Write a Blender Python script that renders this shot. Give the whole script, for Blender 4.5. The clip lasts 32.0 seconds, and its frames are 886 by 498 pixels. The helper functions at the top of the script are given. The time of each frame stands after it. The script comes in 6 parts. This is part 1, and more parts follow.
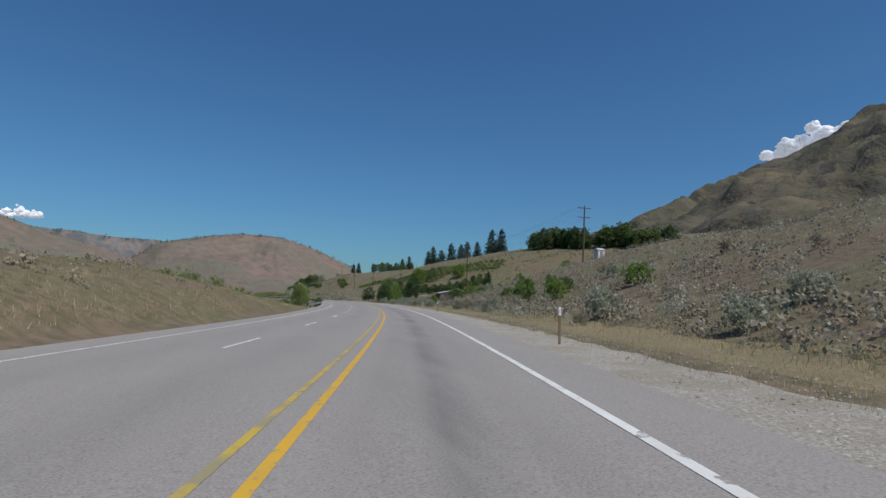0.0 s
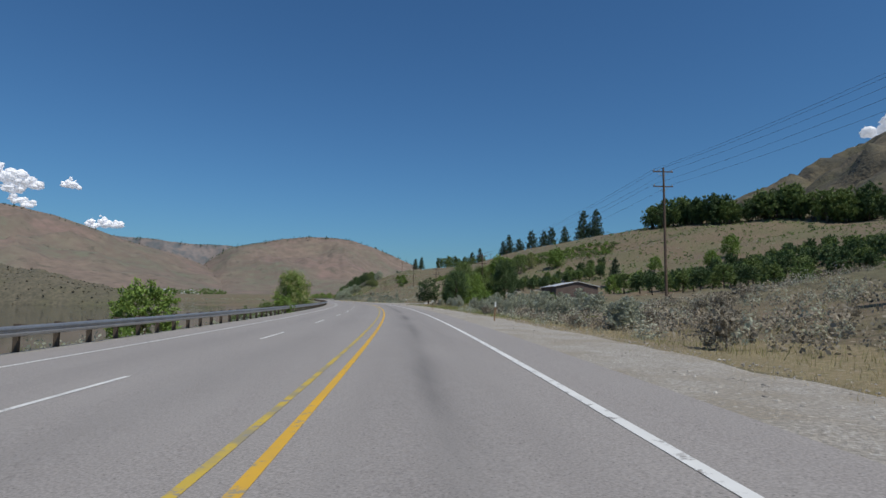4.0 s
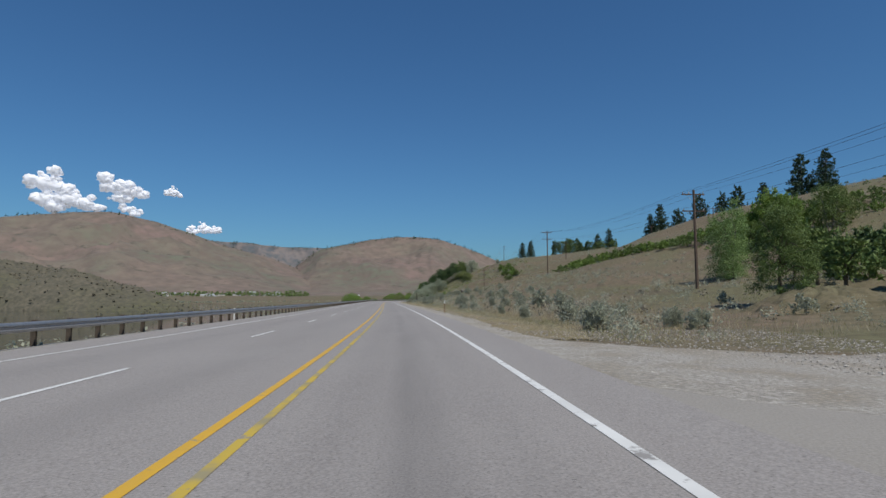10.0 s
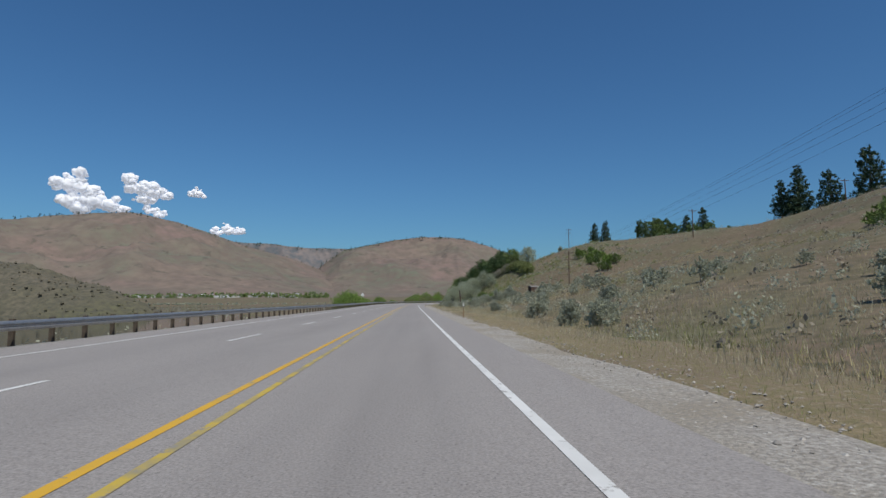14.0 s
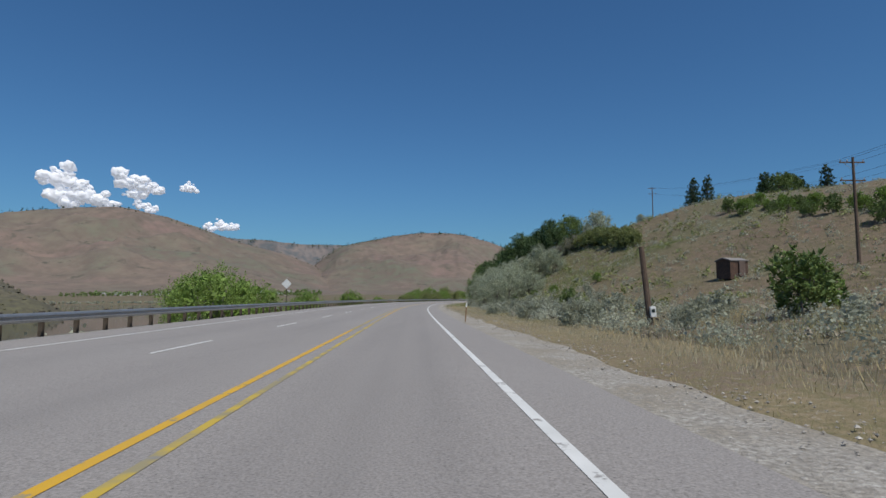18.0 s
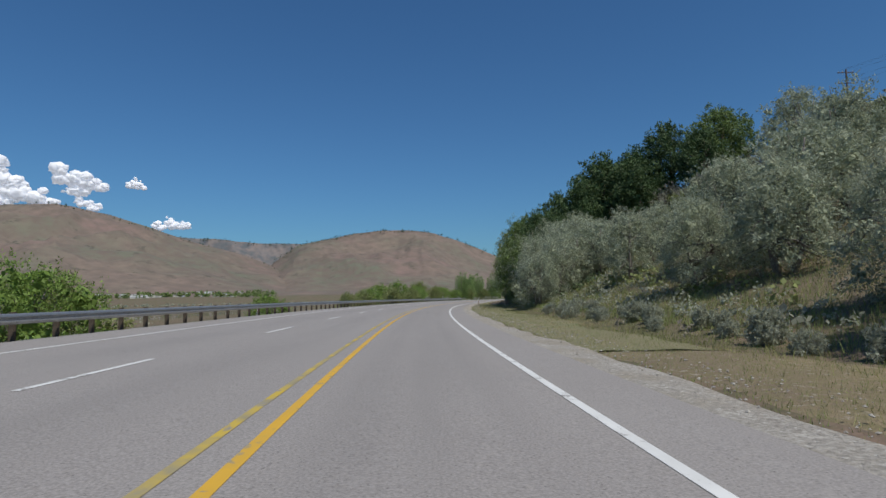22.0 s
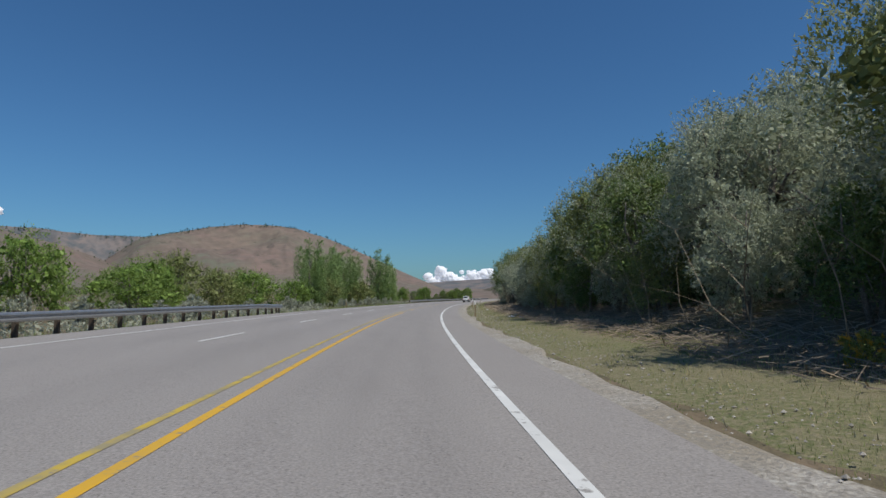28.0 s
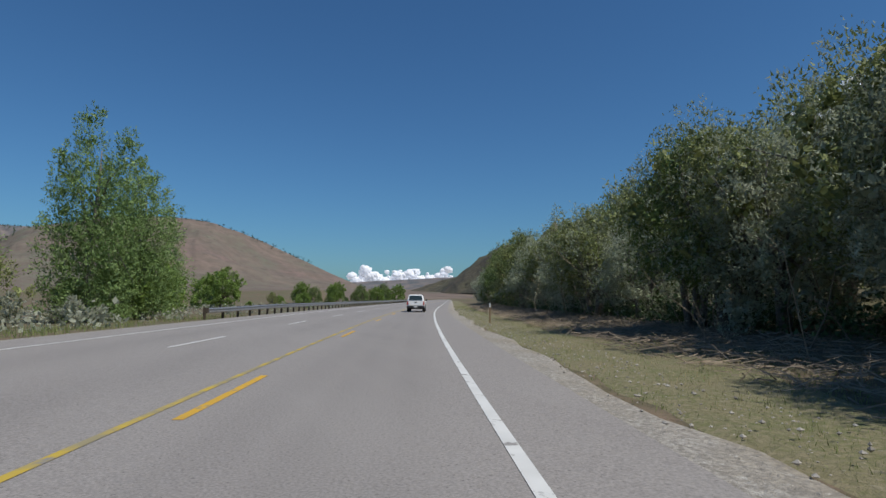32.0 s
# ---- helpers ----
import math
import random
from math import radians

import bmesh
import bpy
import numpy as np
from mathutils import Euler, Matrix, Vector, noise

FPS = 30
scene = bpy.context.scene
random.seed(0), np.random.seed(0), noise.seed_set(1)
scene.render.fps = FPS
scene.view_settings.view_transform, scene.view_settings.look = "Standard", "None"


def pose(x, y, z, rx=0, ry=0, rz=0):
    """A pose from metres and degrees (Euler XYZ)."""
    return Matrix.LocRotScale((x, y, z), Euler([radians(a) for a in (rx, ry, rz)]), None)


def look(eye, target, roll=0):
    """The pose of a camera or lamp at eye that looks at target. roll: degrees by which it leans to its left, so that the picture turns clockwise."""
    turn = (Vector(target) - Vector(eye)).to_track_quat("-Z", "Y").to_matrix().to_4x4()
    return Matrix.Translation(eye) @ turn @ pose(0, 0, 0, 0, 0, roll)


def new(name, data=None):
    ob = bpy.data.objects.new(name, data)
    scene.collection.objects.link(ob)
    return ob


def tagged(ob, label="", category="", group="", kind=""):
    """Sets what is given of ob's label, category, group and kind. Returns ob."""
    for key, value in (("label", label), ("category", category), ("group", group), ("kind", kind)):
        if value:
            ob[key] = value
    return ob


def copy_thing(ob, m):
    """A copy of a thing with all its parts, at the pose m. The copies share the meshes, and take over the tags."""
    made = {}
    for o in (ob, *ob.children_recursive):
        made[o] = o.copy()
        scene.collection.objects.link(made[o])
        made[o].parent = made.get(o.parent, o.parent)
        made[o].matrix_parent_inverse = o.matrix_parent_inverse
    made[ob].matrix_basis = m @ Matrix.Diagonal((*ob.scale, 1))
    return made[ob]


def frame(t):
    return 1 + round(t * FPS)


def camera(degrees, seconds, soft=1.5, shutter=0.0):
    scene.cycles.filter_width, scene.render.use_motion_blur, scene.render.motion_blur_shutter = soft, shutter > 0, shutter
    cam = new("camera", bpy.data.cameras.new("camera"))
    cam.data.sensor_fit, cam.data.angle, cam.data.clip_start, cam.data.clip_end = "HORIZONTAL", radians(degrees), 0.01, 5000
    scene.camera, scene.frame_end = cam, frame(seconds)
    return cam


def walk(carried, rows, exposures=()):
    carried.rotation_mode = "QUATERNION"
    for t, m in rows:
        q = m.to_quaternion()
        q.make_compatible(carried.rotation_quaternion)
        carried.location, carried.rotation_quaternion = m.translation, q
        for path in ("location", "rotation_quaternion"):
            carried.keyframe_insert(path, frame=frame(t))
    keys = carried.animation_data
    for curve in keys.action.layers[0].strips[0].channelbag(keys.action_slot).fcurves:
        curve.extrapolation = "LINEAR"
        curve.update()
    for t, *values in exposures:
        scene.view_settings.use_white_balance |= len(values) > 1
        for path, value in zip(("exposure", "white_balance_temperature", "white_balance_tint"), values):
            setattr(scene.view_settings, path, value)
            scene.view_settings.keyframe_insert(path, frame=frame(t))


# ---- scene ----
cam = camera(75.0, 32.0)
PATH = [
    (0.0, pose(0.06, -0.01, 1.326, 95.13, -1.57, -16.01)),
    (0.5, pose(3.08, 13.52, 1.325, 95.17, -1.27, -15.23)),
    (1.0, pose(5.91, 27.04, 1.324, 95.05, -1.03, -14.44)),
    (1.5, pose(8.53, 40.53, 1.324, 95.01, -0.74, -13.57)),
    (2.0, pose(10.94, 53.97, 1.323, 94.89, -0.41, -12.78)),
    (2.5, pose(13.15, 67.41, 1.322, 94.98, -0.21, -12.00)),
    (3.0, pose(15.18, 80.88, 1.321, 95.07, -0.13, -11.05)),
    (3.5, pose(16.98, 94.41, 1.321, 95.07, -0.23, -10.15)),
    (4.0, pose(18.58, 108.00, 1.320, 94.97, -0.51, -9.38)),
    (4.5, pose(20.02, 121.63, 1.320, 94.83, -0.89, -8.69)),
    (5.0, pose(21.25, 135.28, 1.318, 94.76, -1.03, -7.89)),
    (5.5, pose(22.26, 148.93, 1.318, 94.98, -0.73, -7.17)),
    (6.0, pose(23.10, 162.58, 1.318, 95.01, -0.45, -6.54)),
    (6.5, pose(23.77, 176.23, 1.317, 95.05, -0.30, -5.87)),
    (7.0, pose(24.32, 189.88, 1.315, 94.83, -0.23, -5.31)),
    (7.5, pose(24.79, 203.55, 1.311, 94.78, -0.37, -4.76)),
    (8.0, pose(25.14, 217.27, 1.306, 95.06, -0.68, -4.06)),
    (8.5, pose(25.31, 231.04, 1.301, 95.12, -0.77, -3.28)),
    (9.0, pose(25.27, 244.86, 1.296, 94.87, -0.51, -2.27)),
    (9.5, pose(24.98, 258.70, 1.290, 94.95, -0.09, -1.36)),
    (10.0, pose(24.46, 272.57, 1.286, 94.97, 0.08, -0.53)),
    (10.5, pose(23.75, 286.47, 1.282, 94.96, -0.04, 0.21)),
    (11.0, pose(22.88, 300.41, 1.277, 95.04, -0.24, 0.72)),
    (11.5, pose(21.92, 314.39, 1.274, 95.17, -0.40, 1.01)),
    (12.0, pose(20.88, 328.36, 1.272, 95.12, -0.38, 1.29)),
    (12.5, pose(19.78, 342.30, 1.275, 95.13, -0.30, 1.61)),
    (13.0, pose(18.62, 356.14, 1.280, 95.06, -0.16, 1.79)),
    (13.5, pose(17.42, 369.88, 1.285, 95.16, 0.00, 1.98)),
    (14.0, pose(16.21, 383.54, 1.288, 95.15, 0.09, 1.97)),
    (14.5, pose(14.99, 397.16, 1.290, 95.06, 0.12, 2.01)),
    (15.0, pose(13.78, 410.78, 1.291, 95.05, 0.08, 1.88)),
    (15.5, pose(12.60, 424.41, 1.292, 95.09, 0.03, 1.74)),
    (16.0, pose(11.44, 438.06, 1.292, 95.15, 0.02, 1.70)),
    (16.5, pose(10.28, 451.69, 1.292, 95.19, 0.01, 1.76)),
    (17.0, pose(9.10, 465.30, 1.291, 95.11, -0.02, 1.87)),
    (17.5, pose(7.91, 478.84, 1.290, 95.03, -0.00, 1.91)),
    (18.0, pose(6.73, 492.27, 1.290, 94.92, 0.13, 1.86)),
    (18.5, pose(5.56, 505.55, 1.289, 94.97, 0.45, 1.85)),
    (19.0, pose(4.40, 518.66, 1.294, 94.98, 0.70, 1.74)),
    (19.5, pose(3.26, 531.62, 1.297, 94.84, 0.82, 1.63)),
    (20.0, pose(2.15, 544.48, 1.301, 94.86, 0.84, 1.47)),
    (20.5, pose(1.09, 557.37, 1.300, 94.75, 0.90, 0.87)),
    (21.0, pose(0.17, 570.36, 1.299, 94.58, 1.04, 0.08)),
    (21.5, pose(-0.54, 583.45, 1.298, 94.54, 1.11, -0.90)),
    (22.0, pose(-1.03, 596.66, 1.297, 94.80, 0.96, -1.79)),
    (22.5, pose(-1.30, 609.89, 1.298, 95.17, 0.68, -2.58)),
    (23.0, pose(-1.34, 623.10, 1.298, 95.28, 0.51, -3.60)),
    (23.5, pose(-1.16, 636.25, 1.296, 94.86, 0.43, -4.59)),
    (24.0, pose(-0.75, 649.36, 1.283, 94.47, 0.50, -5.78)),
    (24.5, pose(-0.03, 662.47, 1.270, 94.84, 0.57, -7.26)),
    (25.0, pose(1.03, 675.64, 1.259, 95.15, 0.51, -8.65)),
    (25.5, pose(2.44, 688.86, 1.260, 95.25, 0.38, -10.01)),
    (26.0, pose(4.14, 702.11, 1.265, 94.95, 0.20, -11.01)),
    (26.5, pose(6.08, 715.40, 1.272, 94.68, 0.15, -11.84)),
    (27.0, pose(8.21, 728.69, 1.281, 94.55, 0.24, -12.63)),
    (27.5, pose(10.53, 741.98, 1.289, 94.60, 0.41, -13.52)),
    (28.0, pose(13.09, 755.26, 1.296, 94.83, 0.50, -14.65)),
    (28.5, pose(15.89, 768.51, 1.297, 95.03, 0.50, -15.70)),
    (29.0, pose(18.94, 781.70, 1.298, 95.00, 0.49, -16.83)),
    (29.5, pose(22.30, 794.78, 1.303, 95.04, 0.39, -18.05)),
    (30.0, pose(25.91, 807.73, 1.311, 95.16, 0.14, -19.12)),
    (30.5, pose(29.73, 820.51, 1.319, 95.01, -0.13, -20.04)),
    (31.0, pose(33.68, 833.15, 1.324, 94.93, -0.22, -20.68)),
    (31.5, pose(37.68, 845.73, 1.321, 94.94, -0.18, -21.39)),
    (32.0, pose(41.83, 858.24, 1.320, 94.90, -0.12, -22.09)),
]
walk(cam, PATH)

# ---- sky, sun ----
SUN_AZ, SUN_EL = radians(147), radians(57)      # azimuth clockwise from +y
world = bpy.data.worlds.new("world")
scene.world = world
world.use_nodes = True
wn = world.node_tree.nodes
sky = wn.new("ShaderNodeTexSky")
sky.sky_type, sky.sun_disc = "NISHITA", False
sky.sun_elevation, sky.sun_rotation = SUN_EL, SUN_AZ
sky.altitude, sky.air_density, sky.dust_density, sky.ozone_density = 300, 1.15, 0.8, 2.0
tint = wn.new("ShaderNodeMix")                  # deep blue mountain air
tint.data_type, tint.blend_type = "RGBA", "MULTIPLY"
tint.inputs[0].default_value, tint.inputs[7].default_value = 1.0, (0.49, 0.885, 1.24, 1)
world.node_tree.links.new(sky.outputs[0], tint.inputs[6])
world.node_tree.links.new(tint.outputs[2], wn["Background"].inputs[0])
wn["Background"].inputs[1].default_value = 0.064
sun = new("sun", bpy.data.lights.new("sun", "SUN"))
sun.data.energy, sun.data.angle, sun.data.color = 3.7, radians(0.53), (1.0, 0.95, 0.855)
sv = Vector((math.sin(SUN_AZ) * math.cos(SUN_EL), math.cos(SUN_AZ) * math.cos(SUN_EL), math.sin(SUN_EL)))
sun.matrix_world = look(sv * 100, (0, 0, 0))


# ---- materials ----
def mix_node(nt, a, b, fac):
    m = nt.nodes.new("ShaderNodeMix")
    m.data_type = "RGBA"
    for sock, v in ((m.inputs[0], fac), (m.inputs[6], a), (m.inputs[7], b)):
        if hasattr(v, "is_output"):
            nt.links.new(v, sock)
        else:
            sock.default_value = v if isinstance(v, (int, float)) else (*v, 1)
    return m.outputs[2]


def noise_node(nt, scale, detail=4, rough=0.55, space="Object", low=0.35, high=0.65, stretch=None):
    tc = nt.nodes.new("ShaderNodeTexCoord")
    n = nt.nodes.new("ShaderNodeTexNoise")
    n.inputs["Scale"].default_value, n.inputs["Detail"].default_value, n.inputs["Roughness"].default_value = scale, detail, rough
    src = tc.outputs[space]
    if stretch:
        mp = nt.nodes.new("ShaderNodeMapping")
        mp.inputs["Scale"].default_value = stretch
        nt.links.new(src, mp.inputs[0])
        src = mp.outputs[0]
    nt.links.new(src, n.inputs["Vector"])
    r = nt.nodes.new("ShaderNodeMapRange")
    r.inputs[1].default_value, r.inputs[2].default_value = low, high
    nt.links.new(n.outputs[0], r.inputs[0])
    return r.outputs[0]


def material(name, colour, colour2=None, scale=2.0, rough=0.8, metal=0.0, fine=None, fine_scale=30.0, bump=0.0, bump_scale=None,
             third=None, third_scale=0.3, island=0.0, translucent=0.0, spec=0.3, coat=0.0, low=0.35, high=0.65, speck=None, speck_scale=1.0, streak=None):
    m = bpy.data.materials.new(name)
    m.use_nodes = True
    nt = m.node_tree
    b = nt.nodes["Principled BSDF"]
    out = colour
    if colour2:
        out = mix_node(nt, colour, colour2, noise_node(nt, scale, low=low, high=high))
    if third:
        out = mix_node(nt, out if colour2 else colour, third, noise_node(nt, third_scale, low=0.44, high=0.62))
    if streak:
        out = mix_node(nt, out, streak, noise_node(nt, 1.0, 4, 0.6, stretch=(1.6, 0.018, 1), low=0.42, high=0.7))
    if speck:
        out = mix_node(nt, out, speck, noise_node(nt, speck_scale, 4, 0.7, low=0.58, high=0.65))
    if fine:
        f = noise_node(nt, fine_scale, 3, 0.6)
        out = mix_node(nt, out, fine, f)
    if island:
        g = nt.nodes.new("ShaderNodeNewGeometry")
        h = nt.nodes.new("ShaderNodeHueSaturation")
        r = nt.nodes.new("ShaderNodeMapRange")
        r.inputs[3].default_value, r.inputs[4].default_value = 1 - island, 1 + island
        nt.links.new(g.outputs["Random Per Island"], r.inputs[0])
        nt.links.new(r.outputs[0], h.inputs["Value"])
        if hasattr(out, "is_output"):
            nt.links.new(out, h.inputs["Color"])
        else:
            h.inputs["Color"].default_value = (*out, 1)
        out = h.outputs[0]
    if hasattr(out, "is_output"):
        nt.links.new(out, b.inputs["Base Color"])
    else:
        b.inputs["Base Color"].default_value = (*out, 1)
    b.inputs["Roughness"].default_value, b.inputs["Metallic"].default_value = rough, metal
    b.inputs["Specular IOR Level"].default_value, b.inputs["Coat Weight"].default_value = spec, coat
    if bump:
        bp = nt.nodes.new("ShaderNodeBump")
        bp.inputs["Strength"].default_value, bp.inputs["Distance"].default_value = 1.0, bump
        nt.links.new(noise_node(nt, bump_scale or fine_scale, 5, 0.65, low=0, high=1), bp.inputs["Height"])
        nt.links.new(bp.outputs[0], b.inputs["Normal"])
    if translucent:
        t = nt.nodes.new("ShaderNodeBsdfTranslucent")
        if hasattr(out, "is_output"):
            nt.links.new(out, t.inputs[0])
        else:
            t.inputs[0].default_value = (*out, 1)
        ms = nt.nodes.new("ShaderNodeMixShader")
        ms.inputs[0].default_value = translucent
        nt.links.new(b.outputs[0], ms.inputs[1])
        nt.links.new(t.outputs[0], ms.inputs[2])
        nt.links.new(ms.outputs[0], nt.nodes["Material Output"].inputs[0])
    return m


asphalt = material("asphalt", (0.222, 0.206, 0.196), (0.250, 0.233, 0.222), 0.35, 0.85, fine=(0.335, 0.312, 0.296), fine_scale=38, bump=0.004, bump_scale=60, third=(0.217, 0.20, 0.19), third_scale=0.09, streak=(0.213, 0.195, 0.186), speck=(0.115, 0.108, 0.10), speck_scale=24)
side_asphalt = material("side_asphalt", (0.225, 0.207, 0.186), (0.265, 0.246, 0.222), 0.4, 0.9, fine=(0.32, 0.30, 0.272), fine_scale=30, bump=0.008)
white_paint = material("white_paint", (0.70, 0.70, 0.68), (0.60, 0.60, 0.58), 1.2, 0.6, speck=(0.28, 0.265, 0.25), speck_scale=3.2)
yellow_paint = material("yellow_paint", (0.64, 0.37, 0.03), (0.56, 0.34, 0.05), 1.0, 0.6, speck=(0.30, 0.26, 0.17), speck_scale=4)
worn_yellow = material("worn_yellow", (0.50, 0.36, 0.06), (0.30, 0.26, 0.15), 1.4, 0.7, low=0.42, high=0.58, speck=(0.25, 0.235, 0.215), speck_scale=3.2)
gravel = material("gravel", (0.385, 0.36, 0.322), (0.46, 0.433, 0.392), 1.5, 0.95, fine=(0.235, 0.215, 0.188), fine_scale=15, bump=0.04, bump_scale=16, third=(0.33, 0.29, 0.228), third_scale=0.5, speck=(0.56, 0.54, 0.50), speck_scale=9)
straw = material("straw", (0.30, 0.235, 0.145), (0.24, 0.19, 0.115), 0.6, 0.95, fine=(0.19, 0.165, 0.085), fine_scale=5, bump=0.05, bump_scale=14, third=(0.20, 0.15, 0.11), third_scale=0.16, speck=(0.40, 0.36, 0.30), speck_scale=7)
turf = material("turf", (0.185, 0.165, 0.092), (0.145, 0.155, 0.068), 0.7, 0.95, fine=(0.24, 0.21, 0.13), fine_scale=9, bump=0.05, bump_scale=12, third=(0.125, 0.145, 0.055), third_scale=0.22, speck=(0.30, 0.27, 0.19), speck_scale=6)
pebble = material("pebble", (0.42, 0.395, 0.36), (0.30, 0.275, 0.245), 0.8, 0.9, island=0.35)
soil = material("soil", (0.185, 0.128, 0.098), (0.205, 0.158, 0.106), 0.10, 0.95, fine=(0.112, 0.098, 0.058), fine_scale=1.3, bump=0.12, bump_scale=2.6, third=(0.155, 0.15, 0.082), third_scale=0.045, speck=(0.085, 0.082, 0.05), speck_scale=0.8)
steel = material("steel", (0.40, 0.41, 0.42), (0.30, 0.31, 0.32), 2, 0.45, metal=0.75, fine=(0.46, 0.46, 0.46), fine_scale=12)
post_wood = material("post_wood", (0.075, 0.06, 0.045), (0.13, 0.10, 0.075), 6, 0.9, fine=(0.05, 0.04, 0.03), fine_scale=40)
marker_brown = material("marker_brown", (0.25, 0.16, 0.09), (0.19, 0.12, 0.07), 5, 0.7)
pole_wood = material("pole_wood", (0.12, 0.085, 0.06), (0.18, 0.13, 0.10), 3, 0.9, fine=(0.07, 0.05, 0.04), fine_scale=25)
wire_mat = material("wire_mat", (0.10, 0.10, 0.11), rough=0.5, metal=0.5)
insulator = material("insulator", (0.35, 0.36, 0.38), rough=0.3)
reflector = material("reflector", (0.8, 0.8, 0.78), rough=0.35)
plate_white = material("plate_white", (0.7, 0.71, 0.7), (0.6, 0.6, 0.6), 5, 0.4)
bark = material("bark", (0.13, 0.10, 0.075), (0.20, 0.16, 0.12), 4, 0.95, fine=(0.07, 0.055, 0.045), fine_scale=20, bump=0.03)
grey_bark = material("grey_bark", (0.22, 0.20, 0.17), (0.30, 0.28, 0.25), 4, 0.95, fine=(0.12, 0.10, 0.09), fine_scale=18, bump=0.03)
leaf_green = material("leaf_green", (0.125, 0.185, 0.055), (0.165, 0.225, 0.07), 0.5, 0.55, island=0.35, translucent=0.22)
# dark foliage; its tone also stands for shade under the thicket
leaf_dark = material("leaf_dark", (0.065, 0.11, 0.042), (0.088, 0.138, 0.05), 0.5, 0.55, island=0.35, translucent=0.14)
leaf_bright = material("leaf_bright", (0.175, 0.27, 0.058), (0.215, 0.305, 0.075), 0.5, 0.55, island=0.3, translucent=0.3)
leaf_olive = material("leaf_olive", (0.335, 0.375, 0.255), (0.40, 0.43, 0.32), 0.6, 0.7, island=0.18, translucent=0.35)
leaf_yellow = material("leaf_yellow", (0.238, 0.266, 0.063), (0.336, 0.329, 0.112), 0.6, 0.6, island=0.3, translucent=0.3)
leaf_mix = material("leaf_mix", (0.19, 0.225, 0.075), (0.245, 0.27, 0.105), 0.6, 0.6, island=0.3, translucent=0.2)
leaf_pop = material("leaf_pop", (0.20, 0.30, 0.10), (0.25, 0.35, 0.13), 0.5, 0.5, island=0.25, translucent=0.3)
leaf_catkin = material("leaf_catkin", (0.36, 0.36, 0.16), (0.44, 0.42, 0.21), 0.6, 0.7, island=0.25, translucent=0.25)
leaf_mauve = material("leaf_mauve", (0.25, 0.23, 0.19), (0.22, 0.235, 0.14), 0.4, 0.85, island=0.3, translucent=0.12)
leaf_sage = material("leaf_sage", (0.37, 0.39, 0.295), (0.43, 0.445, 0.355), 0.5, 0.85, island=0.2, translucent=0.45)
leaf_drygrey = material("leaf_drygrey", (0.235, 0.208, 0.16), (0.30, 0.265, 0.21), 0.5, 0.9, island=0.25, translucent=0.15)
leaf_pine = material("leaf_pine", (0.039, 0.070, 0.036), (0.059, 0.095, 0.048), 0.5, 0.6, island=0.35, translucent=0.1)
leaf_flower = material("leaf_flower", (0.6, 0.56, 0.42), (0.5, 0.47, 0.32), 0.5, 0.7, island=0.2, translucent=0.2)
grass_dry = material("grass_dry", (0.42, 0.34, 0.19), (0.50, 0.42, 0.26), 0.3, 0.9, island=0.3, translucent=0.25, third=(0.24, 0.25, 0.10), third_scale=0.07)
grass_pale = material("grass_pale", (0.40, 0.37, 0.26), (0.46, 0.42, 0.30), 0.3, 0.9, island=0.3, translucent=0.3)
grass_green = material("grass_green", (0.17, 0.23, 0.07), (0.26, 0.29, 0.11), 0.3, 0.85, island=0.3, translucent=0.25)
twig = material("twig", (0.21, 0.165, 0.12), (0.29, 0.24, 0.18), 2, 0.95, island=0.3)
rock = material("rock", (0.125, 0.112, 0.08), (0.15, 0.13, 0.094), 0.03, 0.95, fine=(0.085, 0.08, 0.058), fine_scale=0.3, bump=0.8, bump_scale=0.16, third=(0.115, 0.115, 0.062), third_scale=0.012, speck=(0.06, 0.058, 0.045), speck_scale=0.2)
hill_mat = material("hill_mat", (0.215, 0.150, 0.130), (0.212, 0.166, 0.130), 0.0026, 0.95, fine=(0.15, 0.12, 0.098), fine_scale=0.02, third=(0.145, 0.15, 0.108), third_scale=0.0022, bump=7.0, bump_scale=0.012, speck=(0.095, 0.088, 0.07), speck_scale=0.016)
ridge_mat = material("ridge_mat", (0.18, 0.162, 0.158), (0.225, 0.18, 0.158), 0.004, 0.95, fine=(0.10, 0.11, 0.118), fine_scale=0.014, bump=6.0, bump_scale=0.012)
crag_mat = material("crag_mat", (0.155, 0.125, 0.085), (0.13, 0.108, 0.066), 0.008, 0.95, fine=(0.08, 0.075, 0.058), fine_scale=0.03, third=(0.105, 0.10, 0.06), third_scale=0.009, bump=8.0, bump_scale=0.03, speck=(0.036, 0.034, 0.03), speck_scale=0.02)
cloud_mat = material("cloud_mat", (0.9, 0.9, 0.92), rough=1.0, spec=0.0, translucent=0.4)
# slight glow added to brighten the clouds' dark undersides
cloud_mat.node_tree.nodes["Principled BSDF"].inputs["Emission Color"].default_value = (0.86, 0.91, 1.0, 1)
cloud_mat.node_tree.nodes["Principled BSDF"].inputs["Emission Strength"].default_value = 0.22
truck_paint = material("truck_paint", (0.86, 0.86, 0.85), rough=0.25, spec=0.5, coat=0.6)
dark_trim = material("dark_trim", (0.025, 0.025, 0.027), (0.04, 0.04, 0.04), 5, 0.55)
tyre_mat = material("tyre_mat", (0.02, 0.02, 0.02), (0.03, 0.03, 0.03), 8, 0.85)
glass_dark = material("glass_dark", (0.03, 0.045, 0.045), rough=0.06, spec=0.7)
red_lens = material("red_lens", (0.35, 0.02, 0.02), rough=0.2)
chrome = material("chrome", (0.6, 0.6, 0.6), rough=0.25, metal=0.9)
